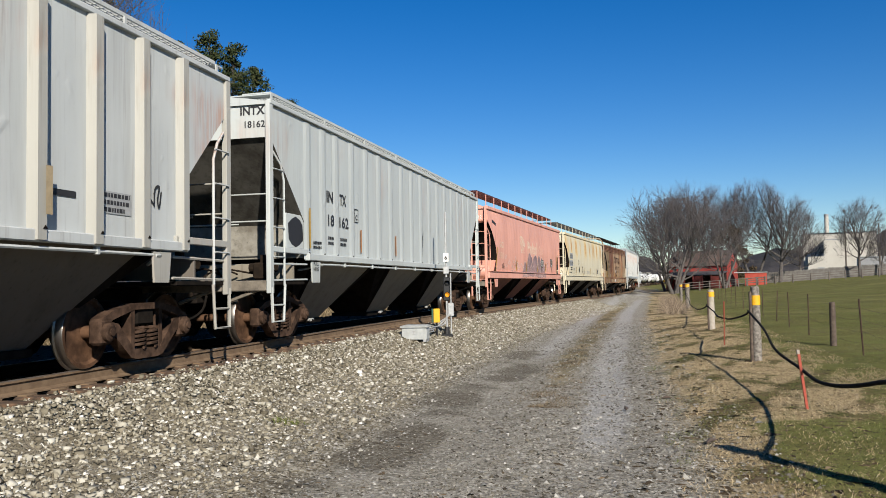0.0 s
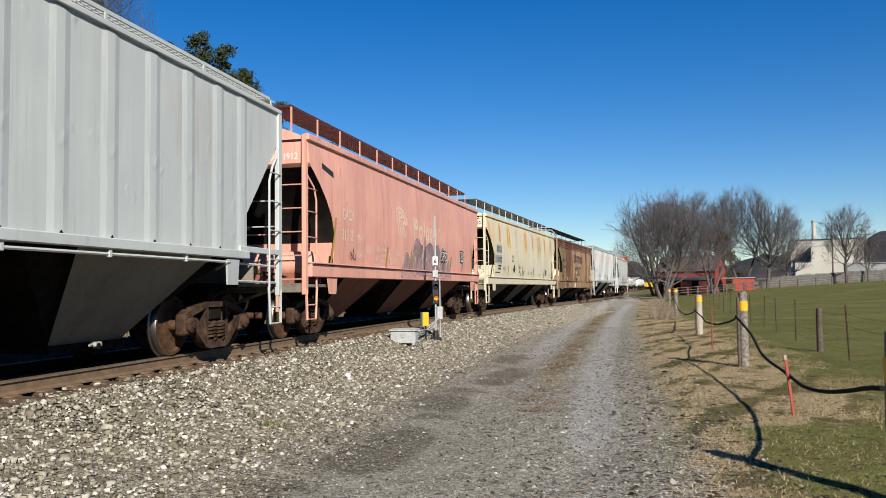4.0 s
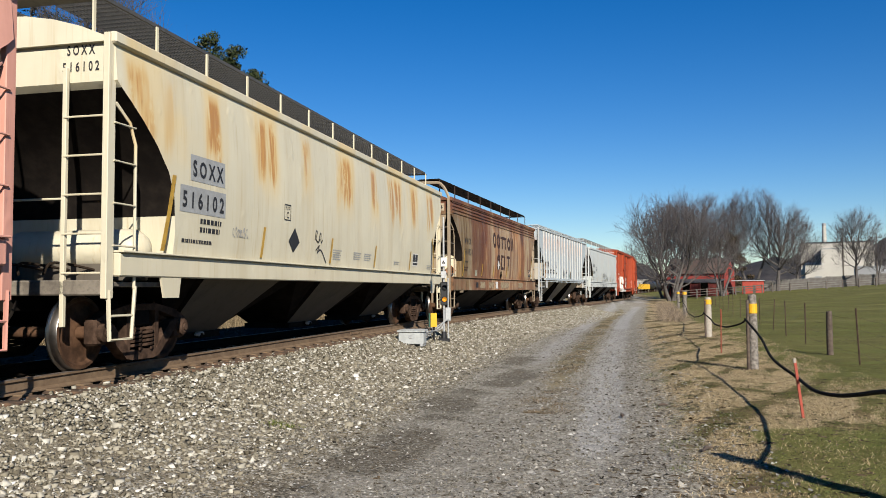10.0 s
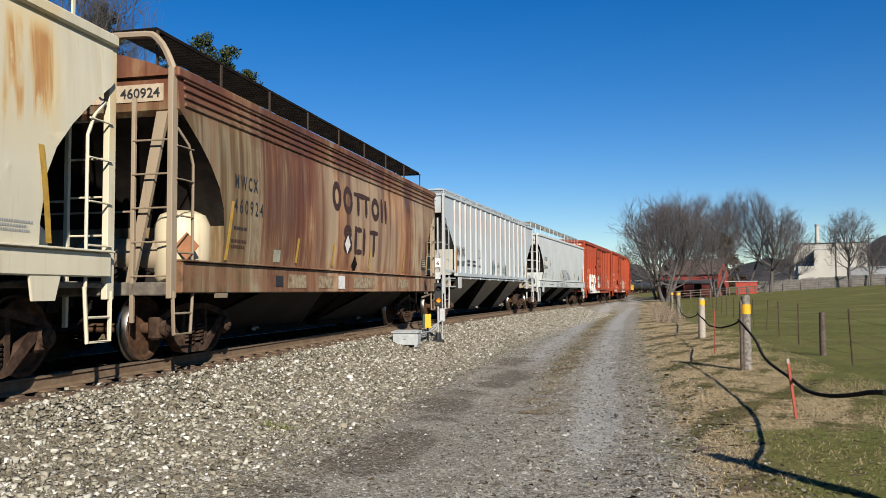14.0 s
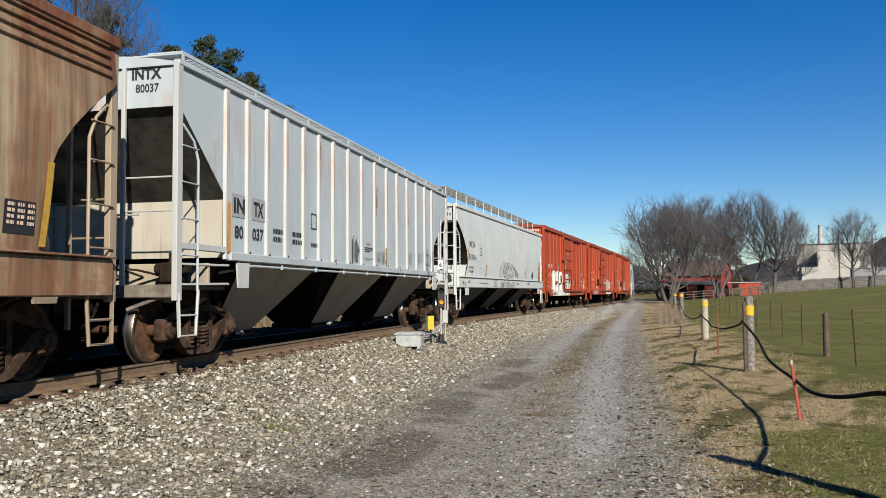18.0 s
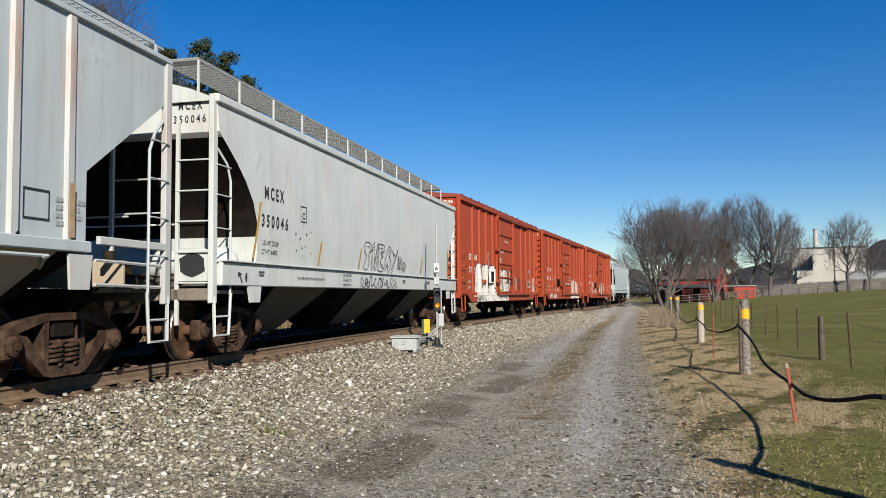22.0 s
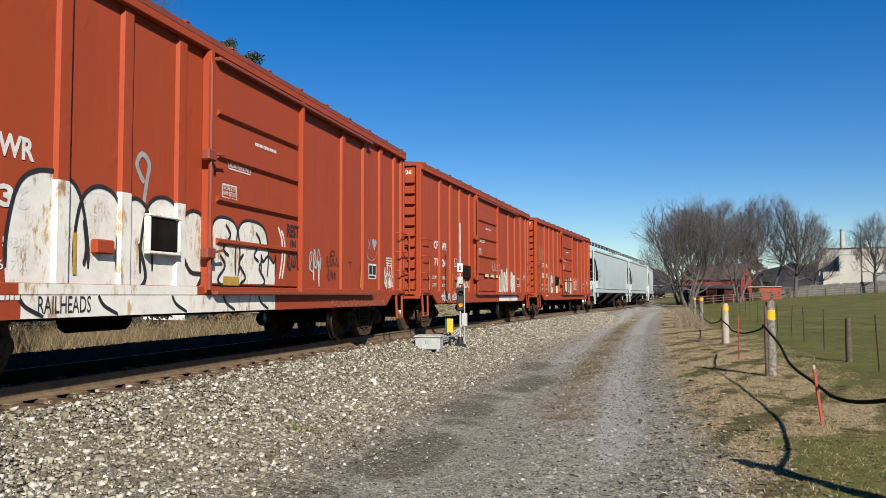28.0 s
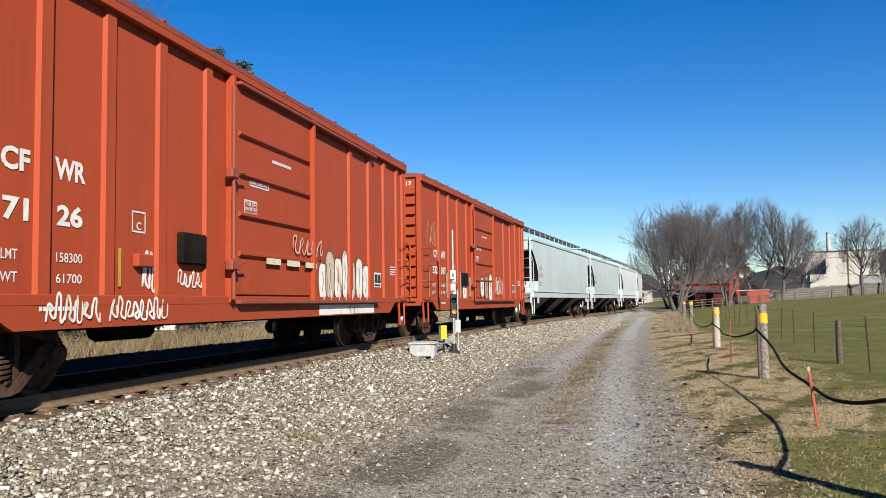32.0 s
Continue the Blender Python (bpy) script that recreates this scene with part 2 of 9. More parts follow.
    return m.done(c, m.ramp(cloud, 0.3, 0.8, rough - 0.08, rough + 0.15), h, 0.6, 0.05)


def plain(name, base, rough=0.6, metal=0.0, var=0.25, scale=8.0, bump=0.1, alt=None, spec=0.4):
    m = Mat(name, rough, metal, spec)
    a, b = m.noise(scale, 5, 0.65), m.noise(scale * 7, 3, 0.6)
    other = alt if alt else tuple(x * (1 - var) for x in base)
    c = m.mix(m.ramp(a, 0.35, 0.7), base, other)
    c = m.mix(m.ramp(b, 0.5, 0.8, 0, 0.5), c, tuple(x * (1 - var) for x in other))
    return m.done(c, None, b, bump, 0.004)

# ---- the line of the railway: s metres along it, from the point beside the camera ----
RAIL_Z = 0.694
_s = np.arange(-60.0, 420.0, 0.5)


def _step(a, b, x):
    u = np.clip((np.asarray(x, float) - a) / (b - a), 0, 1)
    return u * u * (3 - 2 * u)


_sc = np.minimum(_s, 54.4)
_head = 0.0994 + 0.00799 * _sc - 0.0001467 * _sc**2 / 2 - 0.115 * _step(80, 120, _s) + 0.21 * _step(195, 245, _s)
_lx, _ly = np.cumsum(np.sin(_head)) * 0.5, np.cumsum(np.cos(_head)) * 0.5
_lx += -6.51 - np.interp(0, _s, _lx)
_ly += 0.649 - np.interp(0, _s, _ly)
_lx -= 0.004 * np.clip(16 - _s, 0, 12) ** 2 + 0.096 * np.clip(4 - _s, 0, 80)


def rail_at(s, off=0.0):
    """Place and heading (to the right of +y) on the line, off metres to its right."""
    h = np.interp(s, _s, _head)
    return np.interp(s, _s, _lx) + off * np.cos(h), np.interp(s, _s, _ly) - off * np.sin(h), h


def rail_off(x, y):
    """Signed distance to the right of the line."""
    x, y = np.asarray(x, float), np.asarray(y, float)
    out = np.empty(x.shape)
    px, py, ph = _lx[::4], _ly[::4], _head[::4]
    flat_x, flat_y, flat = x.ravel(), y.ravel(), out.ravel()
    for a in range(0, flat_x.size, 20000):
        dx, dy = flat_x[a:a + 20000, None] - px, flat_y[a:a + 20000, None] - py
        k = np.argmin(dx * dx + dy * dy, 1)
        i = np.arange(len(k))
        flat[a:a + 20000] = dx[i, k] * np.cos(ph[k]) - dy[i, k] * np.sin(ph[k])
    return flat.reshape(x.shape)


def road_x(y):
    return np.interp(y, [-60, 0, 6.6, 17.5, 43, 80, 135, 300, 600], [-9, -0.9, 0.3, 2.5, 8.3, 17.5, 31.0, 62, 130])


def wave(x, y, k):
    return np.sin(x * 1.7 * k + 1.3) * np.cos(y * 1.3 * k + 0.4) + 0.6 * np.sin(x * 3.1 * k - y * 2.3 * k)


def straw(x, y):
    """Where the dry grass lies thick."""
    return wave(x, y, 1.1) + wave(x + 1, y, 2.7) * 0.9 + 0.6 * wave(x + 0.3 * y, y + 1, 4.3)


def ground_z(x, y, q=None):
    x, y = np.asarray(x, float), np.asarray(y, float)
    if q is None:
        q = rail_off(x, y)
    bed = np.interp(q, [-8.2, -7.4, -5.9, -5.2, 1.5, 1.75, 2.2, 3.4], [-0.1, -0.08, 0.42, 0.48, 0.48, 0.40, 0.22, 0.0])
    r = x - road_x(y)
    d = np.hypot(x, y)
    field = 0.06 * np.clip(r - 3, 0, 75) * _step(18, 95, d)
    near = _step(60, 25, d)
    ruts = -0.035 * (np.exp(-((r - 0.85) / 0.33) ** 2) + np.exp(-((r + 0.85) / 0.33) ** 2)) * near
    lumps = (0.012 * wave(x, y, 1.0) + 0.006 * wave(x + 3, y, 3.3)) * near * _step(0.3, 1.0, np.abs(q) - 1.2)
    verge = 0.05 * _step(1.7, 2.6, r) * near
    return bed + field + ruts + lumps + verge


# ---- ground: one sheet ----
def ground_material():
    m = Mat("ground", 1.0, 0.0, 0.08)
    co = m.world_co()
    big, mid, fine, grit = m.noise(0.35, 5, 0.6, co), m.noise(1.6, 5, 0.65, co), m.noise(9, 5, 0.7, co), m.noise(60, 3, 0.6, co)
    pebble = m.voronoi(38, co, "Color")
    edge = m.voronoi(38, co, "Distance")
    pb = m.math("MULTIPLY", m.axis(0, pebble), 1.0)
    gravel = m.colors(pb, [(0.0, (0.06, 0.052, 0.038)), (0.3, (0.19, 0.168, 0.125)), (0.65, (0.34, 0.31, 0.245)), (0.9, (0.48, 0.455, 0.385)), (1.0, (0.62, 0.60, 0.54))])
    tan = m.mix(m.ramp(mid, 0.35, 0.7, 0.0, 0.55), gravel, (0.30, 0.245, 0.155))
    tan = m.mix(m.ramp(fine, 0.5, 0.72, 0, 0.65), tan, (0.11, 0.092, 0.065))
    patch = m.noise(3.2, 6, 0.75, co)
    road = m.mix(0.5, gravel, m.mix(m.ramp(patch, 0.32, 0.68), (0.24, 0.225, 0.195), (0.42, 0.40, 0.355)))
    road = m.mix(m.ramp(fine, 0.5, 0.72, 0, 0.6), road, (0.17, 0.15, 0.115))
    rut = m.mix(0.6, gravel, m.mix(m.ramp(patch, 0.3, 0.7), (0.40, 0.40, 0.395), (0.52, 0.52, 0.515)))
    dark = m.mix(0.7, gravel, (0.085, 0.072, 0.055))
    lie = m.noise(7, 5, 0.7, m.scaled((0.35, 1.6, 1), co))
    dry = m.mix(m.ramp(lie, 0.36, 0.64), (0.11, 0.082, 0.04), (0.44, 0.34, 0.19))
    dry = m.mix(m.ramp(mid, 0.46, 0.60, 0, 0.75), dry, (0.085, 0.075, 0.03))
    dry = m.mix(m.ramp(grit, 0.45, 0.75, 0, 0.6), dry, (0.40, 0.32, 0.20))
    green = m.mix(m.ramp(fine, 0.35, 0.7), (0.07, 0.08, 0.02), (0.20, 0.18, 0.065))
    thick = m.ramp(m.math("ADD", m.attr("straw"), m.math("MULTIPLY", m.math("SUBTRACT", fine, 0.5), 2.0)), 0.05, 0.75)
    dry = m.mix(thick, m.mix(m.ramp(mid, 0.42, 0.6), (0.16, 0.12, 0.06), (0.085, 0.078, 0.028)), m.mix(0.5, dry, (0.60, 0.48, 0.29)))
    tuft = m.noise(24, 4, 0.7, m.scaled((0.45, 1.5, 1), co))
    dry = m.mix(m.ramp(tuft, 0.54, 0.68, 0, 0.5), dry, (0.06, 0.045, 0.022))
    green = m.mix(m.ramp(tuft, 0.5, 0.68, 0, 0.7), green, (0.035, 0.035, 0.012))
    far_green = m.mix(m.ramp(m.noise(0.09, 4, 0.6, m.scaled((1, 2.5, 1), co)), 0.35, 0.7), (0.15, 0.168, 0.045), (0.245, 0.225, 0.085))
    far_green = m.mix(m.ramp(m.noise(0.7, 5, 0.7, m.scaled((0.5, 1.6, 1), co)), 0.42, 0.66, 0, 0.7), far_green, (0.13, 0.105, 0.04))
    green = m.mix(m.ramp(big, 0.35, 0.65, 0.2, 0.8), green, far_green)
    soil = m.mix(m.ramp(mid, 0.3, 0.7), (0.20, 0.172, 0.125), (0.30, 0.265, 0.20))
    c = m.mix(m.ramp(m.math("ADD", m.attr("stone"), m.math("MULTIPLY", m.math("SUBTRACT", mid, 0.5), 0.5)), 0.3, 0.7), tan, soil)
    c = m.mix(m.ramp(m.math("ADD", m.attr("road"), m.math("MULTIPLY", m.math("SUBTRACT", mid, 0.5), 0.9)), 0.3, 0.75), c, road)
    c = m.mix(m.ramp(m.math("ADD", m.attr("rut"), m.math("MULTIPLY", m.math("SUBTRACT", mid, 0.5), 0.9)), 0.35, 0.8, 0, 0.9), c, rut)
    c = m.mix(m.ramp(m.math("ADD", m.attr("strip"), m.math("MULTIPLY", m.math("SUBTRACT", fine, 0.5), 1.6)), 0.45, 0.8, 0, 0.85), c, m.mix(0.5, dry, (0.11, 0.10, 0.05)))
    c = m.mix(m.ramp(m.math("ADD", m.attr("dark"), m.math("MULTIPLY", m.math("SUBTRACT", mid, 0.5), 1.5)), 0.30, 0.72, 0, 0.9), c, dark)
    c = m.mix(m.ramp(m.math("ADD", m.attr("dry"), m.math("MULTIPLY", m.math("SUBTRACT", fine, 0.5), 1.3)), 0.35, 0.7), c, dry)
    c = m.mix(m.ramp(m.math("ADD", m.attr("green"), m.math("MULTIPLY", m.math("SUBTRACT", mid, 0.5), 1.1)), 0.3, 0.7), c, green)
    # bed under the train: its shade laid over oil-dark stone
    c = m.mix(m.attr("oil_shade"), c, (0.014, 0.012, 0.010))
    h = m.math("ADD", m.math("ADD", m.math("MULTIPLY", edge, -0.35), m.math("MULTIPLY", fine, 1.0)), m.math("MULTIPLY", grit, 0.5))
    return m.done(c, None, h, 0.9, 0.045)


GROUND = ground_material()


def spaced(lo, hi, fine_lo, fine_hi, step, grow=1.13):
    mid = list(np.arange(fine_lo, fine_hi + step / 2, step))
    up, d = [], step
    while (up[-1] if up else mid[-1]) < hi:
        d *= grow
        up.append((up[-1] if up else mid[-1]) + d)
    down, d = [], step
    while (down[-1] if down else mid[0]) > lo:
        d *= grow
        down.append((down[-1] if down else mid[0]) - d)
    return np.array(down[::-1] + mid + up)


def build_ground():
    gx, gy = spaced(-2600, 2600, -8.0, 11.0, 0.16), spaced(-1500, 3200, 4.0, 30.0, 0.17, 1.07)
    X, Y = np.meshgrid(gx, gy)
    Q = rail_off(X, Y)
    Z = ground_z(X, Y, Q)
    R, D = X - road_x(Y), np.hypot(X, Y)
    ahead = _step(260, 150, Y)
    road = _step(2.1, 1.3, np.abs(R)) * ahead
    rut = (np.exp(-((R - 0.85) / 0.42) ** 2) * _step(5, 11, D) + np.exp(-((R + 0.85) / 0.42) ** 2) * _step(12, 24, D)) * ahead
    strip = (1.15 + 0.25 * np.sin(Y * 1.1)) * np.exp(-((R - 0.0) / 0.36) ** 2) * _step(10, 17, Y) * _step(80, 55, Y)
    dark = np.exp(-((R + 1.1 + 0.06 * np.clip(15 - Y, 0, 9) - 0.2 * np.sin(Y * 0.9)) / 0.55) ** 2) * _step(26, 17, Y) * (0.72 + 0.3 * np.sin(Y * 1.7 + 0.6 * np.sin(X * 2.3)) + 0.22 * np.sin(Y * 4.3 + X * 2.0)) + 0.5 * np.exp(-(((X - 0.5) / 0.35) ** 2 + ((Y - 6.6) / 0.6) ** 2))
    dry = _step(1.5, 2.3, R) * _step(5.4, 4.3, R) + _step(1.4, 0.6, np.abs(R + 2.9)) * 0.25 * _step(20, 30, Y)
    green = _step(3.6, 5.2, R) + 0.55 * _step(1.7, 2.6, R) * _step(11.5, 8.5, Y)
    green = np.maximum(green, 0.95 * _step(2.1, 2.9, R) * _step(10.4, 8.6, Y))
    green = np.where(Q < -7, 0.35, green)
    dry = np.where(Q < -6, 1.0, dry)
    stone = _step(3.5, 2.7, np.abs(Q))
    # oil between the rails, and painted shade of the train out past the far side
    oil_shade = _step(1.15, 0.85, Q) * _step(-6.9, -6.2, Q)
    n, k = X.shape
    verts = np.stack([X, Y, Z], -1).reshape(-1, 3)
    i = np.arange(n * k).reshape(n, k)
    faces = np.stack([i[:-1, :-1], i[:-1, 1:], i[1:, 1:], i[1:, :-1]], -1).reshape(-1, 4)
    cr = (R[:-1, :-1] + R[1:, 1:]).ravel() / 2
    cq = (Q[:-1, :-1] + Q[1:, 1:]).ravel() / 2
    cy = (Y[:-1, :-1] + Y[1:, 1:]).ravel() / 2
    bed = (np.abs(cq) < 3.0) & (cy < 260) & (cy > -60)
    lane = (np.abs(cr) < 1.8) & ~bed & (cy < 260) & (cy > -60)
    masks = {"road": road, "rut": rut, "strip": strip, "dark": dark, "dry": dry, "green": green, "stone": stone, "oil_shade": oil_shade, "straw": 0.5 + 0.45 * straw(X, Y)}
    for name, pick, label, cat in (("ground", ~bed & ~lane, "brown dormant grass and green pasture beside the line", "ground"),
                                   ("gravel_road", lane, "grey gravel track with two worn wheel ruts", "road"),
                                   ("ballast_bed", bed, "sloping bed of dusty crushed stone under the rails", "ballast")):
        used, inv = np.unique(faces[pick], return_inverse=True)
        me = raw(name, verts[used], inv.reshape(-1, 4), GROUND, True)
        for key, val in masks.items():
            a = me.attributes.new(key, "FLOAT", "POINT")
            a.data.foreach_set("value", val.ravel()[used].astype(np.float32))
        tagged(new(name, me), label, cat, kind="structure")


build_ground()


# ---- loose stones and grass ----
def scatter(name, places, sizes, base_v, base_f, mat, jag=0.35, flat=0.7):
    """Many small stones in one mesh."""
    n, k = len(places), len(base_v)
    v = np.repeat(base_v[None], n, 0) * (1 + jag * rng.uniform(-1, 1, (n, k, 1)))
    v *= np.stack([rng.uniform(0.75, 1.3, n), rng.uniform(0.75, 1.3, n), rng.uniform(0.5, 1.0, n) * flat], -1)[:, None]
    a, b = rng.uniform(0, 6.28, n), rng.normal(0, 0.5, n)
    ca, sa, cb, sb = np.cos(a), np.sin(a), np.cos(b), np.sin(b)
    x, y, z = v[..., 0], v[..., 1], v[..., 2]
    y, z = y * cb[:, None] - z * sb[:, None], y * sb[:, None] + z * cb[:, None]
    x, y = x * ca[:, None] - y * sa[:, None], x * sa[:, None] + y * ca[:, None]
    v = np.stack([x, y, z], -1) * sizes[:, None, None] + places[:, None]
    f = base_f[None] + (np.arange(n) * k)[:, None, None]
    me = raw(name, v.reshape(-1, 3), f.reshape(-1, 3), mat)
    return new(name, me)


CUBE_V = np.array([(x, y, z) for z in (-1, 1) for y in (-1, 1) for x in (-1, 1)], float) * 0.62
CUBE_F = np.array([(4, 5, 7), (4, 7, 6), (0, 1, 5), (0, 5, 4), (2, 6, 7), (2, 7, 3), (0, 4, 6), (0, 6, 2), (1, 3, 7), (1, 7, 5)])
OCT_V = np.array([(1, 0, -0.2), (-1, 0, -0.2), (0, 1, -0.2), (0, -1, -0.2), (0, 0, 1)], float)
OCT_F = np.array([(0, 2, 4), (2, 1, 4), (1, 3, 4), (3, 0, 4)])


def stone_material(name, stops):
    m = Mat(name, 0.95, 0.0, 0.06)
    c = m.colors(m.island(), stops)
    n = m.noise(30, 4, 0.6)
    c = m.mix(m.ramp(n, 0.4, 0.75, 0, 0.45), c, (0.155, 0.14, 0.105))
    return m.done(c, None, n, 0.3, 0.01)


BALLAST = stone_material("ballast stone", [(0.0, (0.085, 0.073, 0.052)), (0.25, (0.185, 0.163, 0.12)), (0.55, (0.285, 0.256, 0.193)), (0.8, (0.405, 0.38, 0.312)), (0.95, (0.58, 0.555, 0.485)), (1.0, (0.78, 0.76, 0.71))])
# oily stones, coloured darker still to stand for shade below the cars
OILY_SHADED = stone_material("oily stone with the train's shade painted in", [(0.0, (0.008, 0.007, 0.006)), (0.6, (0.018, 0.015, 0.012)), (1.0, (0.04, 0.033, 0.027))])
PEBBLE = stone_material("gravel pebble", [(0.0, (0.04, 0.033, 0.024)), (0.35, (0.165, 0.15, 0.12)), (0.7, (0.30, 0.285, 0.25)), (0.94, (0.43, 0.42, 0.385)), (1.0, (0.60, 0.585, 0.545))])


LITTER = stone_material("dark litter and shadow flecks", [(0.0, (0.03, 0.022, 0.014)), (0.7, (0.08, 0.058, 0.036)), (1.0, (0.18, 0.13, 0.08))])


def along(n, s0, s1, q0, q1, power=1.0):
    """Random places beside the line, thinning with distance."""
    s = s0 + (s1 - s0) * rng.random(n) ** power
    q = rng.uniform(q0, q1, n)
    x, y, _ = rail_at(s, q)
    return x, y, q


def build_stones():
    x, y, q = along(104000, 2.0, 60.0, 0.95, 4.3, 1.75)
    x2, y2, q2 = along(24000, 2.0, -30.0, 0.95, 4.3, 1.75)
    x, y, q = np.concatenate([x, x2]), np.concatenate([y, y2]), np.concatenate([q, q2])
    keep = rng.random(len(x)) < np.interp(q, [0.9, 1.28, 1.42, 2.6, 3.4, 4.3], [0.12, 0.2, 1, 1, 0.45, 0.08])
    x, y, q = x[keep], y[keep], q[keep]
    size = rng.gamma(5, 0.0038, len(x)).clip(0.009, 0.055)
    z = ground_z(x, y, q) + size * 0.25 + rng.uniform(0, 0.025, len(x)) * (q < 2.6)
    tagged(scatter("ballast_stones", np.stack([x, y, z], -1), size, CUBE_V, CUBE_F, BALLAST, 0.42, 0.85), "pale grey and white crushed ballast stones", "ballast", kind="stuff")
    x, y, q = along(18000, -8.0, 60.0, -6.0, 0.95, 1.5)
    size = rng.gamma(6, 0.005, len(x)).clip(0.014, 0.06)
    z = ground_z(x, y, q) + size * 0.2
    tagged(scatter("ballast_stones", np.stack([x, y, z], -1), size, OCT_V, OCT_F, OILY_SHADED), "oily ballast stones between and behind the rails, darkened for shade", "ballast", kind="stuff")
    y = np.concatenate([4.6 + 30 * rng.random(120000) ** 1.55, rng.uniform(-14, 5, 22000)])
    x = road_x(y) + rng.uniform(-4.6, 2.6, len(y))
    q = rail_off(x, y)
    r = x - road_x(y)
    keep = (q > 2.5) & (np.hypot(x, y) > 0.6) & (rng.random(len(x)) < np.interp(r, [-4.6, -1.7, -0.9, 0, 0.9, 1.7, 2.6], [1, 0.95, 0.7, 0.85, 0.65, 0.8, 0.2]))
    x, y, q = x[keep], y[keep], q[keep]
    wet = np.exp(-((x - road_x(y) + 1.1) / 0.55) ** 2) * (y < 20)
    size = rng.gamma(2.6, 0.0037, len(x)).clip(0.003, 0.036) * (1 - 0.35 * wet)
    z = ground_z(x, y, q) + size * 0.2
    g = np.random.default_rng(12)
    # small flecks: dead leaves, and shadows of lumpy turf painted as specks
    yy = np.concatenate([4.8 + 12 * g.random(260) ** 1.3, 4.6 + 24 * g.random(9000) ** 1.6, 4.6 + 20 * g.random(2600) ** 1.5])
    xx = road_x(yy) + np.concatenate([g.normal(2.05, 0.42, 260), 1.2 + 3.6 * g.random(9000), g.uniform(-2.2, 1.6, 2600)])
    sz = np.concatenate([g.gamma(3.0, 0.009, 260).clip(0.008, 0.08), g.gamma(2.5, 0.0055, 9000).clip(0.005, 0.04), g.gamma(2.5, 0.005, 2600).clip(0.005, 0.035)])
    tagged(scatter("litter_and_shadow", np.stack([xx, yy, ground_z(xx, yy) + sz * 0.1], -1), sz, OCT_V * np.array([1.7, 0.5, 0.35]), OCT_F, LITTER, 0.3, 0.6), "dark clods, leaf litter and painted shadow flecks along the edge of the track", "litter", kind="stuff")
    tagged(scatter("road_gravel", np.stack([x, y, z], -1), size, OCT_V, OCT_F, PEBBLE), "loose tan and grey gravel on the track", "gravel", kind="stuff")


build_stones()


def blade_material(name, stops):
    m = Mat(name, 0.75, 0.0, 0.2)
    return m.done(m.colors(m.island(), stops))


STRAW = blade_material("tall straw", [(0.0, (0.05, 0.036, 0.02)), (0.5, (0.16, 0.118, 0.066)), (1.0, (0.34, 0.265, 0.16))])
WEED = blade_material("brown weeds", [(0.0, (0.06, 0.042, 0.025)), (0.6, (0.16, 0.115, 0.065)), (1.0, (0.30, 0.23, 0.14))])
PALE_WEED = blade_material("pale dead weeds", [(0.0, (0.09, 0.065, 0.045)), (0.6, (0.24, 0.185, 0.13)), (1.0, (0.42, 0.34, 0.25))])
DRY = blade_material("dry grass", [(0.0, (0.055, 0.04, 0.02)), (0.4, (0.27, 0.20, 0.105)), (0.8, (0.54, 0.425, 0.25)), (1.0, (0.74, 0.62, 0.42))])
GREEN = blade_material("green grass", [(0.0, (0.026, 0.034, 0.008)), (0.5, (0.10, 0.128, 0.028)), (0.85, (0.205, 0.225, 0.06)), (1.0, (0.36, 0.335, 0.14))])


def blades(name, x, y, z, height, width, lean, mat):
    """Grass: one tapering blade of two triangles at each place."""
    n = len(x)
    a, b = rng.uniform(0, 6.28, n), rng.normal(0.1, 0.75, n) + np.pi * rng.integers(0, 2, n)
    base = np.stack([x, y, z], -1)
    side = np.stack([np.cos(a), np.sin(a), 0 * a], -1) * (width * rng.uniform(0.6, 1.4, n))[:, None]
    tilt = np.stack([np.cos(b), np.sin(b), 0 * b], -1)
    le = (lean * rng.uniform(0.4, 1.2, n))[:, None]
    up = np.array([0, 0, 1.0])
    h = (height * rng.uniform(0.5, 1.3, n))[:, None]
    mid = base + (up * np.cos(le * 0.6) + tilt * np.sin(le * 0.6)) * h * 0.55
    tip = mid + (up * np.cos(le * 1.3) + tilt * np.sin(le * 1.3)) * h * 0.5
    v = np.stack([base - side, base + side, mid + side * 0.7, mid - side * 0.7, tip], 1)
    k = (np.arange(n) * 5)[:, None, None]
    f = np.array([(0, 1, 2), (0, 2, 3), (3, 2, 4)])[None] + k
    return new(name, raw(name, v.reshape(-1, 3), f.reshape(-1, 3), mat))


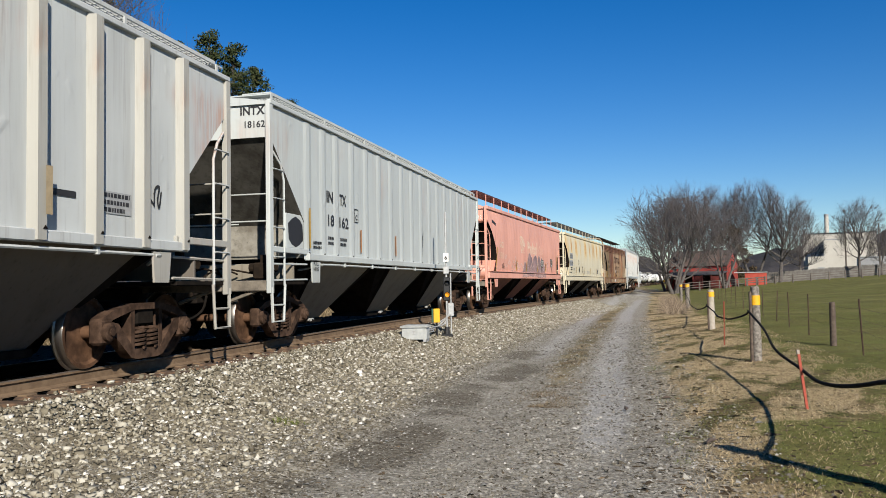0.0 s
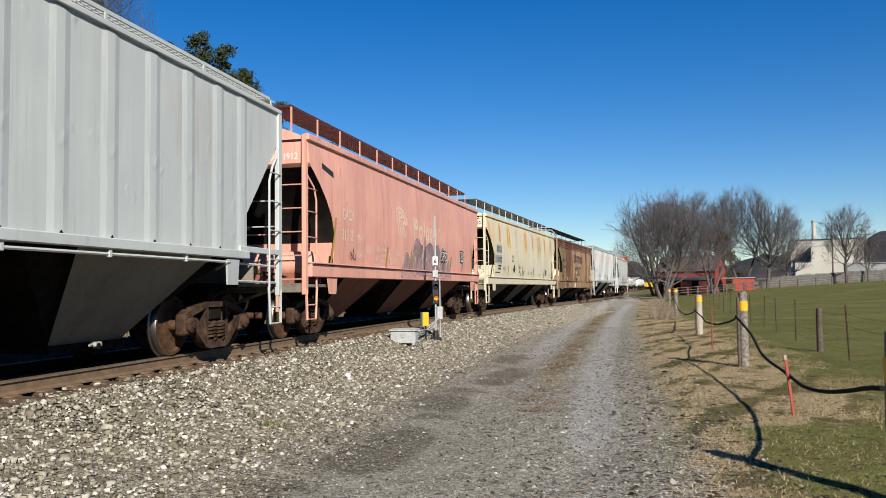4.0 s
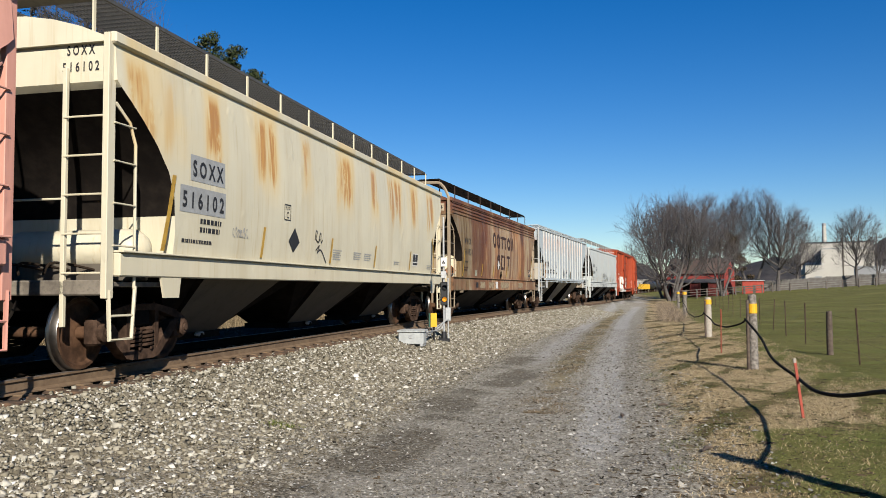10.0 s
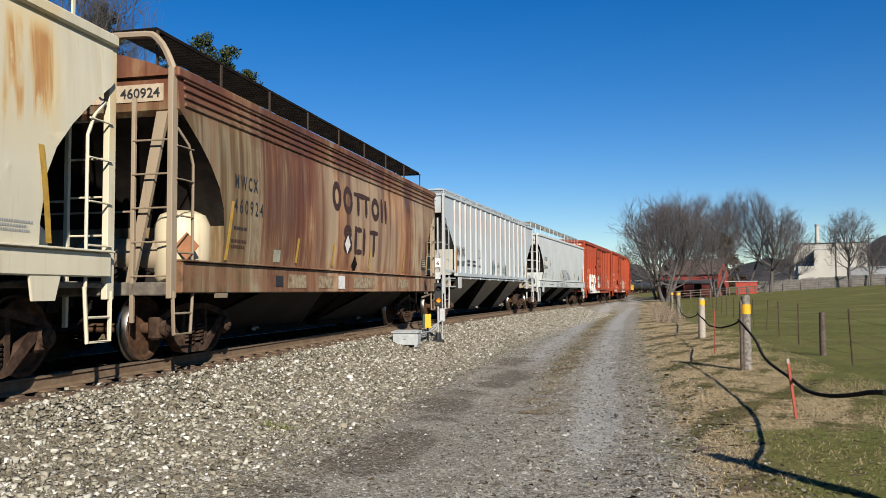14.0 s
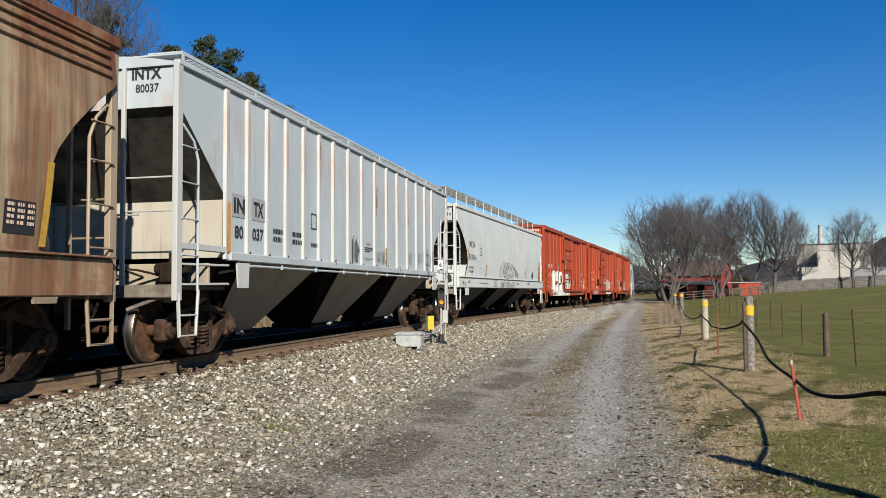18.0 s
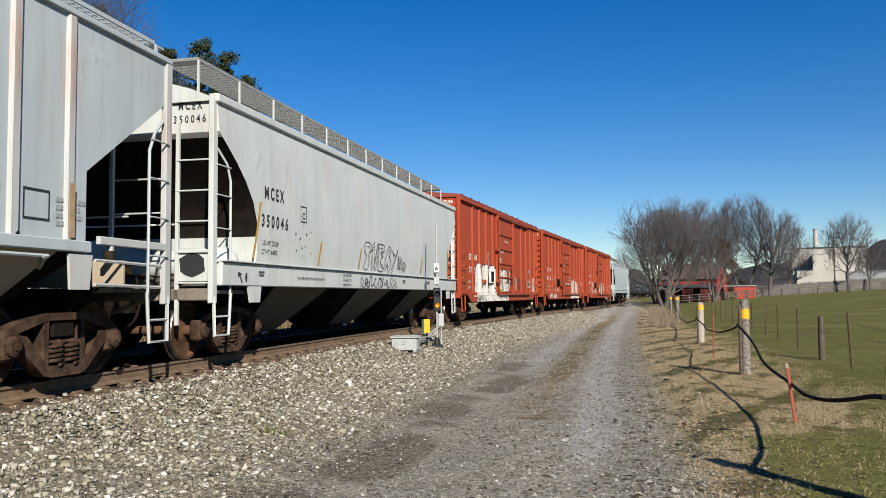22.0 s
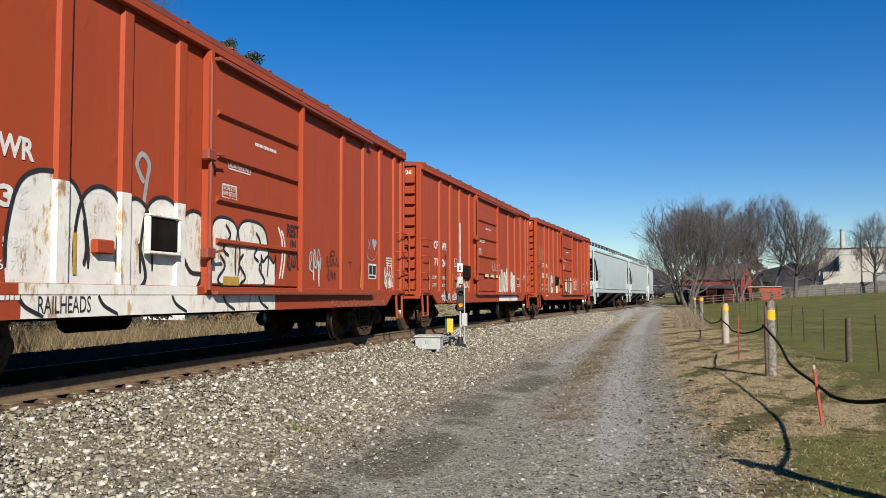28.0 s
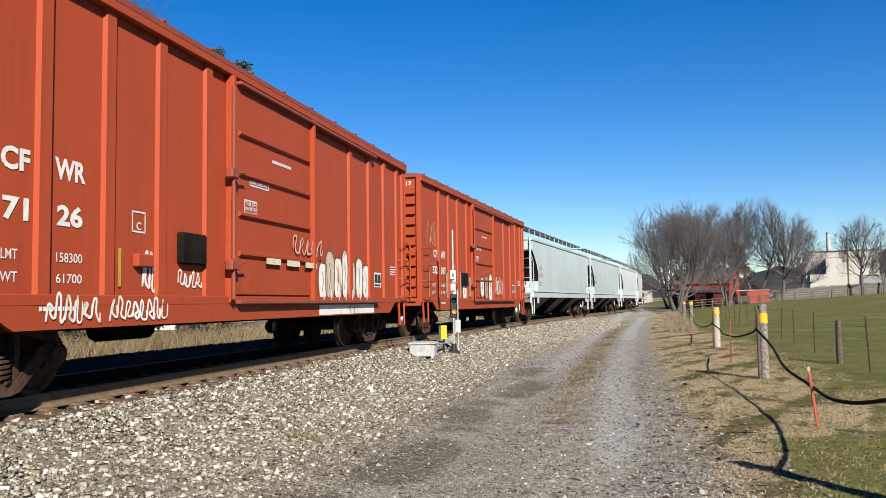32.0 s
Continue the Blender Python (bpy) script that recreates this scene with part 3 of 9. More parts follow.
def build_grass():
    n = 260000
    y = np.concatenate([4.4 + 34 * rng.random(n - 30000) ** 1.7, rng.uniform(-12, 5, 30000)])
    r = rng.uniform(1.5, 5.6, n)
    keep = rng.random(n) < np.interp(r, [1.5, 2.4, 4.6, 5.6], [0.12, 1, 1, 0.5])
    y, r = y[keep], r[keep]
    x = road_x(y) + r
    lush = (x - road_x(y) > 2.5) & (y < 9.4)
    keep = (straw(x, y) > rng.normal(-0.3, 0.5, len(x))) & (~lush | (rng.random(len(x)) < 0.25))
    x, y = x[keep], y[keep]
    tagged(blades("dry_grass", x, y, ground_z(x, y) - 0.005, 0.055, 0.0026, 1.62, DRY), "flattened straw-coloured winter grass along the verge", "grass", kind="stuff")
    n = 140000
    y = np.concatenate([4.4 + 40 * rng.random(n - 20000) ** 1.5, rng.uniform(-12, 5, 20000)])
    r = rng.uniform(2.2, 15, n)
    keep = rng.random(n) < np.interp(r, [2.2, 3.2, 5.0, 15], [0.1, 0.35, 1, 1]) * np.where(y < 9.8, 3.0, np.where(r < 4.3, 0.5, 1))
    y, r = y[keep], r[keep]
    x = road_x(y) + r
    keep = wave(x, y, 0.9) + 0.8 * wave(x, y + 2, 2.1) > rng.normal(-0.5, 0.4, len(x))
    x, y = x[keep], y[keep]
    tagged(blades("pasture_grass", x, y, ground_z(x, y) - 0.005, 0.034, 0.0026, 1.45, GREEN), "short green and brown pasture grass", "grass", kind="stuff")
    g = np.random.default_rng(31)
    y = 11 + 45 * g.random(30000) ** 1.5
    x = road_x(y) + g.normal(0, 0.24, len(y))
    keep = wave(x, y, 1.4) + wave(x, y, 3.1) > g.normal(0.2, 0.5, len(y))
    x, y = x[keep], y[keep]
    tagged(blades("median_grass", x, y, ground_z(x, y) - 0.005, 0.04, 0.003, 1.3, WEED), "sparse dry weeds between the wheel ruts", "grass", kind="stuff")
    n = 70000
    y = 4.4 + 20 * rng.random(n) ** 1.6
    x = road_x(y) + rng.uniform(1.5, 4.4, n)
    keep = straw(x, y) < rng.normal(-0.6, 0.4, n)
    x, y = x[keep], y[keep]
    tagged(blades("verge_weeds", x, y, ground_z(x, y) - 0.005, 0.03, 0.003, 1.4, GREEN), "low green weeds between patches of dead grass", "grass", kind="stuff")


def weed_tuft(cx, cy, n, spread, seed):
    g = np.random.default_rng(seed)
    x, y = cx + g.normal(0, spread, n), cy + g.normal(0, spread * 0.6, n)
    tagged(blades("weed_tuft", x, y, ground_z(x, y) - 0.005, 0.07, 0.004, 1.2, GREEN), "small green weed growing in the ballast", "weed", kind="stuff")


build_grass()
weed_tuft(-2.02, 9.98, 300, 0.11, 5)

# ---- rails and sleepers ----
RUST_RAIL = plain("rail web rust", (0.135, 0.085, 0.048), 0.9, 0.0, 0.4, 6, 0.2, (0.20, 0.135, 0.08))
RAIL_TOP = plain("worn rail head", (0.17, 0.15, 0.135), 0.55, 0.35, 0.3, 5, 0.03, (0.10, 0.07, 0.05), 0.3)
# far rail's web: darkened copy of the rail rust, painting the train's shade
RAIL_SHADE = plain("far rail web in painted shade", (0.018, 0.014, 0.011), 0.95, 0.0, 0.4, 6, 0.2, (0.03, 0.022, 0.016), 0.05)
TIE = plain("creosoted sleeper", (0.05, 0.032, 0.022), 0.9, 0.0, 0.5, 9, 0.4, (0.16, 0.095, 0.055))


def build_track():
    track = tagged(new("railway_track"), "single curved railway track with rusty rails on dark sleepers", "railway", kind="structure")
    foot = [(-0.07, -0.17), (0.07, -0.17), (0.07, -0.155), (0.012, -0.13), (0.012, -0.045), (0.035, -0.03), (0.035, -0.006), (-0.035, -0.006), (-0.035, -0.03), (-0.012, -0.045), (-0.012, -0.13), (-0.07, -0.155)]
    head = [(-0.034, -0.012), (0.034, -0.012), (0.034, -0.004), (0.026, 0.0), (-0.026, 0.0), (-0.034, -0.004)]
    for off in (-0.752, 0.752):
        for name, prof, mat in (("rail", foot, RUST_RAIL), ("rail_head", head, RAIL_TOP)):
            rings = []
            for s in np.concatenate([np.arange(-40, 80, 2.0), np.arange(80, 400, 8.0)]):
                ring = []
                for u, w in prof:
                    x, y, _ = rail_at(s, off + u)
                    ring.append((float(x), float(y), RAIL_Z + w))
                rings.append(ring)
            part(name, Shape().loft(rings), RAIL_SHADE if off < 0 and name == "rail" else mat, track)
    # joint bars on the near rail
    for s in (20.2, 32.1):
        x, y, h = rail_at(s, 0.752)
        b = Shape()
        for k in (-1, 1):
            b.box(k * 0.02 - 0.012, k * 0.02 + 0.012, -0.42, 0.42, -0.125, -0.05, 0.004)
        for j in (-0.33, -0.2, -0.07, 0.07, 0.2, 0.33):
            b.tube([(0.03, j, -0.085), (0.052, j, -0.085)], 0.016, 6)
        ob = part("joint_bar", b, RUST_RAIL, track)
        ob.matrix_basis = Matrix.Translation((float(x), float(y), RAIL_Z)) @ pose(0, 0, 0, 0, 0, -math.degrees(h))
    tie = mesh_of("sleeper", Shape().box(-1.3, 1.3, -0.115, 0.115, -0.17, 0.0, 0.012), TIE)
    plate = mesh_of("tie_plate", Shape().box(-0.17, 0.17, -0.09, 0.09, 0, 0.018, 0.003), RUST_RAIL)
    for i in range(160):
        x, y, h = rail_at(-8 + i * 0.52)
        ob = part("sleeper", tie, TIE, track)
        ob.matrix_basis = Matrix.Translation((float(x), float(y), RAIL_Z - 0.182 + random.uniform(-0.008, 0.006))) @ pose(0, 0, 0, 0, 0, -math.degrees(h) + random.uniform(-1.2, 1.2))
        if i < 80:
            for off in (-0.752, 0.752):
                pl = part("tie_plate", plate, RUST_RAIL, ob)
                pl.matrix_basis = Matrix.Translation((off, 0, 0.0))


build_track()

# ---- train: materials ----
# truck and underframe steels carry under-car shade in their colour besides rust and grime
STEEL_DARK = plain("grimy truck steel, shade mixed in", (0.016, 0.012, 0.009), 0.9, 0.0, 0.5, 5, 0.3, (0.04, 0.028, 0.019), 0.05)
TREAD = plain("polished wheel tread", (0.40, 0.37, 0.34), 0.32, 1.0, 0.25, 4, 0.05)
WHEEL_RUST = plain("rusty wheel plate", (0.048, 0.026, 0.016), 0.85, 0.0, 0.45, 4, 0.25, (0.13, 0.07, 0.04), 0.1)
# near-black: grime plus the shade that lies under the cars
GRIME_SHADE_BLACK = plain("black of grime and underframe shade", (0.008, 0.007, 0.006), 0.95, 0.0, 0.5, 4, 0.2, (0.02, 0.016, 0.013), 0.05)
# near-black painted where shade falls below the cars; also dark seams and notches
SHADE_JOINT_BLACK = plain("near-black of shade and joints", (0.012, 0.010, 0.009), 1.0, 0, 0.5, 4, 0.1, (0.022, 0.018, 0.015), 0.02)
GRIMY_SILL = plain("grimy end sill paint", (0.22, 0.19, 0.15), 0.8, 0, 0.5, 3, 0.2, (0.09, 0.075, 0.06))
GRIMY_END = plain("grimy pale end sheet", (0.30, 0.285, 0.245), 0.8, 0, 0.6, 1.6, 0.1, (0.13, 0.115, 0.09))
# grey car paint as it looks in shade below the end overhang
SHADY_SLOPE = plain("grey slope sheet with its shade painted in", (0.125, 0.12, 0.105), 0.9, 0, 0.5, 1.8, 0.1, (0.055, 0.05, 0.042), 0.1)
GALV_LUG = plain("pale worn steel", (0.42, 0.42, 0.40), 0.6, 0.2, 0.3, 20, 0.1)
FRAME_STEEL = plain("dusty rust-brown cast side frame, shade mixed in", (0.034, 0.021, 0.015), 0.9, 0.0, 0.5, 5, 0.25, (0.10, 0.062, 0.043), 0.06)
GRATE = plain("galvanised walkway", (0.10, 0.10, 0.10), 0.7, 0.3, 0.3, 10, 0.1)
BLACK_INK = plain("black stencil paint", (0.025, 0.025, 0.028), 0.6, 0, 0.3, 20, 0.03)
WHITE_INK = plain("white stencil paint", (0.78, 0.76, 0.72), 0.6, 0, 0.2, 12, 0.03)
GREY_INK = plain("grey stencil block", (0.36, 0.37, 0.37), 0.65, 0, 0.2, 12, 0.03)
YELLOW_TAPE = plain("yellow reflective tape", (0.55, 0.33, 0.05), 0.45, 0, 0.3, 12, 0.03)
PURPLE_EDGE = plain("dark purple spray outline", (0.14, 0.08, 0.10), 0.6, 0, 0.4, 3, 0.03, (0.22, 0.12, 0.14))
PINK_EDGE = plain("pale pink chalk line", (0.74, 0.56, 0.50), 0.7, 0, 0.2, 6, 0.02)
CHALK = plain("chalky white scrawl", (0.78, 0.66, 0.60), 0.7, 0, 0.2, 6, 0.02)
CREAM_INK = plain("faded cream lettering", (0.74, 0.58, 0.44), 0.65, 0, 0.2, 5, 0.03, (0.70, 0.47, 0.36))


def stained_white():
    """White spray paint with rust bleeding through in patches."""
    m = Mat("rust-stained white spray paint", 0.6, 0, 0.3)
    a, b = m.noise(3, 5, 0.65), m.noise(1.0, 5, 0.75, m.scaled((6, 6, 2.2)))
    k = m.noise(1.1, 3, 0.5)
    c = m.mix(m.ramp(a, 0.35, 0.7), (0.82, 0.80, 0.74), (0.70, 0.67, 0.60))
    f = m.math("MULTIPLY", m.ramp(b, 0.50, 0.64), m.ramp(k, 0.43, 0.56))
    c = m.mix(m.math("MULTIPLY", f, 0.85), c, m.mix(m.ramp(a, 0.4, 0.6), (0.50, 0.30, 0.08), (0.30, 0.13, 0.05)))
    return m.done(c, None, b, 0.05, 0.004)


SPRAY_WHITE = stained_white()
BROWN_INK = plain("dark red-brown lettering", (0.055, 0.022, 0.015), 0.7, 0, 0.35, 4, 0.05)

# ---- train: trucks ----
WHEEL_R = 0.457


def truck_meshes():
    w = Shape()
    for k in (-1, 1):
        prof = [(0.68, 0.10), (0.685, 0.19), (0.70, 0.37), (0.682, 0.40), (0.682, 0.485), (0.705, 0.49), (0.715, 0.462), (0.80, 0.452), (0.81, 0.445), (0.81, 0.40), (0.765, 0.37), (0.75, 0.20), (0.78, 0.12), (0.78, 0.09)]
        w.wheel(0, 0, [(k * x, r) for x, r in prof], 36)
    w.wheel(0, 0, [(-1.02, 0.05), (-1.0, 0.08), (-0.7, 0.085), (-0.3, 0.07), (0.3, 0.07), (0.7, 0.085), (1.0, 0.08), (1.02, 0.05)], 12)
    wheel = mesh_of("wheelset", w, WHEEL_RUST, 35)
    wheel.materials.append(TREAD)
    for p in wheel.polygons:
        c = p.center
        if 0.432 < math.hypot(c[1], c[2]) < 0.50 and abs(c[0]) > 0.684:
            p.material_index = 1
    f = Shape()
    # cast side frame, in the plane y z, about the truck's centre
    top = [(-0.98, 0.62), (-0.74, 0.72), (-0.30, 0.80), (0.30, 0.80), (0.74, 0.72), (0.98, 0.62), (0.98, 0.52), (0.72, 0.61), (0.30, 0.715), (-0.30, 0.715), (-0.72, 0.61), (-0.98, 0.52)]
    bottom = [(-0.80, 0.58), (-0.64, 0.55), (-0.30, 0.20), (0.30, 0.20), (0.64, 0.55), (0.80, 0.58), (0.74, 0.42), (0.37, 0.10), (0.24, 0.07), (-0.24, 0.07), (-0.37, 0.10), (-0.74, 0.42)]
    f.plate(top, "x", -0.07, 0.09)
    f.plate(bottom, "x", -0.07, 0.09)
    for k in (-1, 1):
        f.plate([(k * 0.28, 0.18), (k * 0.28, 0.72), (k * 0.36, 0.72), (k * 0.36, 0.18)], "x", -0.06, 0.08)
        f.box(-0.08, 0.10, k * 0.89 - 0.13, k * 0.89 + 0.13, 0.30, 0.62, 0.03)
        f.tube([(0.08, k * 0.89, WHEEL_R), (0.15, k * 0.89, WHEEL_R), (0.17, k * 0.89, WHEEL_R)], [0.115, 0.115, 0.08], 14)
        f.tube([(0.17, k * 0.89, WHEEL_R), (0.19, k * 0.89, WHEEL_R)], 0.05, 10)
    frame_me = mesh_of("side_frame", f, FRAME_STEEL, 30)
    sp = Shape()
    for y in (-0.135, 0.135):
        pts = [(0.03 + 0.085 * math.cos(a), y + 0.115 * math.sin(a), 0.21 + 0.27 * i / 40) for i, a in ((j, j * 0.785) for j in range(41))]
        sp.tube(pts, 0.02, 5)
    spring = mesh_of("spring_pack", sp, FRAME_STEEL, 60)
    bo = Shape().box(-1.06, 1.06, -0.2, 0.2, 0.50, 0.74, 0.03)
    bo.box(-0.62, 0.62, -0.13, 0.13, 0.74, 0.84, 0.02)
    for k in (-1, 1):
        bo.box(-0.75, 0.75, k * 0.40 - 0.05, k * 0.40 + 0.05, 0.36, 0.46, 0.01)
        for x in (-0.745, 0.745):
            bo.box(x - 0.04, x + 0.04, k * 0.42 - 0.03, k * 0.42 + 0.05, 0.30, 0.60, 0.01)
    return wheel, frame_me, spring, mesh_of("bolster", bo, GRIME_SHADE_BLACK, 30)


WHEEL_ME, FRAME_ME, SPRING_ME, BOLSTER_ME = truck_meshes()
TURNING = []          # wheelsets that roll


def add_truck(car, y, rolls=True):
    tr = part("truck", BOLSTER_ME, None, car, "rusty cast-steel freight truck with coil springs")
    tr.location = (0, y, 0)
    for k in (-1, 1):
        fr = part("side_frame", FRAME_ME, None, tr)
        sg = part("spring_pack", SPRING_ME, None, tr)
        for ob in (fr, sg):
            ob.location = (k * 1.0, 0, 0)
            ob.rotation_euler = (0, 0, 0 if k > 0 else math.pi)
        ws = part("wheelset", WHEEL_ME, None, tr, "steel wheels with bright worn treads")
        ws.location = (0, k * 0.89, WHEEL_R)
        if rolls:
            TURNING.append((ws, k * 0.89))


# ---- train: letters and marks on the sides ----
def glyphs(txt, size, bold=0.0, wide=1.0):
    cu = bpy.data.curves.new("text", "FONT")
    cu.body, cu.size, cu.resolution_u, cu.offset = txt, size, 3, bold
    ob = bpy.data.objects.new("text", cu)
    me = bpy.data.meshes.new_from_object(ob)
    v = np.array([tuple(p.co) for p in me.vertices]).reshape(-1, 3)
    f = [tuple(p.vertices) for p in me.polygons]
    bpy.data.objects.remove(ob)
    bpy.data.curves.remove(cu)
    bpy.data.meshes.remove(me)
    v[:, 0] *= wide
    return v, f


def fitted(txt, bold, u0, u1, z0, z1):
    """Letters stretched into a box."""
    v, f = glyphs(txt, 1.0, bold)
    lo, hi = v.min(0), v.max(0)
    v[:, 0] = u0 + (v[:, 0] - lo[0]) / (hi[0] - lo[0]) * (u1 - u0)
    v[:, 1] = z0 + (v[:, 1] - lo[1]) / (hi[1] - lo[1]) * (z1 - z0)
    return v, f


def lettering(car, txt, y0, y1, z0, z1, mat, prof, bold=0.02, proud=0.006):
    """Words on the side that faces +x, bent to its profile."""
    v, f = fitted(txt, bold, y0, y1, z0, z1)
    s = Shape()
    s.add([(prof(p[1]) + proud, p[0], p[1]) for p in v], f)
    return part("lettering", s, mat, car, "painted characters " + txt.replace(" ", "" if txt[1:2] == " " else " "))


def end_lettering(car, txt, x0, x1, z0, z1, mat, y_face, bold=0.015):
    v, f = fitted(txt, bold, x0, x1, z0, z1)
    s = Shape()
    s.add([(p[0], y_face - 0.006, p[1]) for p in v], f)
    return part("lettering", s, mat, car, "painted characters " + txt.replace(" ", "" if txt[1:2] == " " else " "))


def patch(car, poly, mat, prof, proud=0.005, name="marking", label=""):
    """A flat painted patch: polygon of (y, z), cut in rows to follow the side."""
    s = Shape()
    s.add([(prof(z) + proud, y, z) for y, z in poly], [tuple(range(len(poly)))])
    return part(name, s, mat, car, label)


def bars(car, y, z, widths, h, mat, prof, gap=0.06, name="small_print"):
    """Small print that nobody can read: each row a strip of short bars."""
    for i, w in enumerate(widths):
        s = Shape()
        u, zz = y, z - i * h * 1.7
        while u < y + w:
            d = random.uniform(0.5, 1.4) * h
            s.add([(prof(zz) + 0.005, u, zz), (prof(zz) + 0.005, min(u + d, y + w), zz), (prof(zz + h) + 0.005, min(u + d, y + w), zz + h), (prof(zz + h) + 0.005, u, zz + h)], [(0, 1, 2, 3)])
            u += d + gap * h * 5
        part(name, s, mat, car, "row of small stencilled print")


def stroke(s, pts, w, prof, proud):
    """A sprayed line of width w through (y, z) points."""
    p = [Vector(a) for a in pts]
    left, right = [], []
    for i, a in enumerate(p):
        d = (p[min(i + 1, len(p) - 1)] - p[max(i - 1, 0)])
        d = d.normalized() if d.length > 1e-6 else Vector((1, 0))
        nrm = Vector((-d.y, d.x)) * w / 2 * (0.6 if i in (0, len(p) - 1) else 1.0)
        left.append(a + nrm)
        right.append(a - nrm)
    v = [(prof(a.y) + proud, a.x, a.y) for a in left + right]
    n = len(p)
    s.add(v, [(i, i + 1, n + i + 1, n + i) for i in range(n - 1)])


def smooth_line(pts, n=6):
    """Points of a smooth curve through the given ones."""
    out = []
    p = [pts[0]] + list(pts) + [pts[-1]]
    for i in range(1, len(p) - 2):
        a, b, c, d = (Vector(q) for q in p[i - 1:i + 3])
        for k in range(n):
            t = k / n
            out.append(tuple(0.5 * (2 * b + (c - a) * t + (2 * a - 5 * b + 4 * c - d) * t * t + (3 * b - 3 * c + d - a) * t**3)))
    return out + [tuple(pts[-1])]


def scribble(car, y0, z0, w, h, n, mat, prof, line=0.03, seed=1, proud=0.009, name="graffiti", label="sprayed scrawl that cannot be read"):
    """An unreadable tag of looping strokes."""
    r = random.Random(seed)
    for i in range(n):
        s = Shape()
        u = y0 + w * i / n
        k = w / n
        pts = [(u, z0 + h * r.uniform(0, 0.3)), (u + k * r.uniform(0.1, 0.4), z0 + h * r.uniform(0.6, 1.0)), (u + k * r.uniform(0.4, 0.8), z0 + h * r.uniform(0.4, 0.9)),
               (u + k * r.uniform(0.2, 0.6), z0 + h * r.uniform(0.1, 0.4)), (u + k * r.uniform(0.7, 1.1), z0 + h * r.uniform(0.0, 0.2)), (u + k * r.uniform(0.9, 1.2), z0 + h * r.uniform(0.3, 0.8))]
        stroke(s, smooth_line(pts, 5), line * r.uniform(0.7, 1.2), prof, proud + 0.0004 * i)
        part(name, s, mat, car, label)


def pieces(name, s, mat, car, label):
    """Each separate patch of a Shape as a part of its own."""
    root = list(range(len(s.v)))

    def top(k):
        while root[k] != k:
            k = root[k]
        return k
    for face in s.f:
        for k in face[1:]:
            root[top(k)] = top(face[0])
    groups = {}
    for face in s.f:
        groups.setdefault(top(face[0]), []).append(face)
    for faces in groups.values():
        used = sorted({k for face in faces for k in face})
        at = {k: i for i, k in enumerate(used)}
        part(name, Shape().add([s.v[k] for k in used], [tuple(at[k] for k in face) for face in faces]), mat, car, label)


def bubble(car, cy, cz, w, h, fill, edge, prof, seed=0, line=0.035, proud=0.006, fine=True):
    """A fat rounded letter form: filled patch with a dark outline."""
    r = random.Random(seed)
    ring = []
    for i in range(22):
        a = 6.2832 * i / 22
        e = 0.62
        x = abs(math.cos(a)) ** e * math.copysign(1, math.cos(a))
        zz = abs(math.sin(a)) ** e * math.copysign(1, math.sin(a))
        ring.append((cy + x * w / 2 * r.uniform(0.92, 1.06), cz + zz * h / 2 * r.uniform(0.94, 1.05)))
    s = Shape()
    n = len(ring)
    s.add([(prof(z) + proud, y, z) for y, z in ring] + [(prof(cz) + proud, cy, cz)], [(i, (i + 1) % n, n) for i in range(n)])
    part("graffiti", s, fill, car, "sprayed fill of a fat rounded graffiti letter")
    if edge:
        o = Shape()
        stroke(o, ring + ring[:2], line, prof, proud + 0.003)
        if fine:
            stroke(o, smooth_line([(cy - w * 0.1, cz - h * 0.3), (cy + w * 0.05, cz), (cy - w * 0.05, cz + h * 0.25)], 4), line * 0.8, prof, proud + 0.0035)
        part("graffiti", o, edge, car, "dark sprayed outline of a graffiti letter")


# ---- train: covered hoppers ----
def flat_prof(x):
    return lambda z: x


def round_prof(z):
    """Half width of the bowed side at height z."""
    u = (z - 2.55) / 1.45
    return 1.635 - 0.085 * u * u


def end_ladder(car, k, y_end, mat, heights, top):
    """Side ladder at a corner: k is the side, y_end the end; sy points inwards along the car."""
    sy = 1 if y_end < 0 else -1
    la = part("ladder", Shape().tube([(k * 1.56, y_end + sy * 0.52, 1.0), (k * 1.56, y_end + sy * 0.52, top - 0.45), (k * 1.56, y_end + sy * 0.40, top - 0.2), (k * 1.53, y_end + sy * 0.16, top)], 0.02, 6), mat, car, smooth=40)
    rung = Shape().tube([(0, 0, 0), (0, 0.42, 0)], 0.013, 6)
    me = mesh_of("rung", rung, mat, 40)
    for z in heights:
        r = part("rung", me, None, la)
        r.location = (k * 1.575, y_end + (0.08 if sy > 0 else -0.50), z)


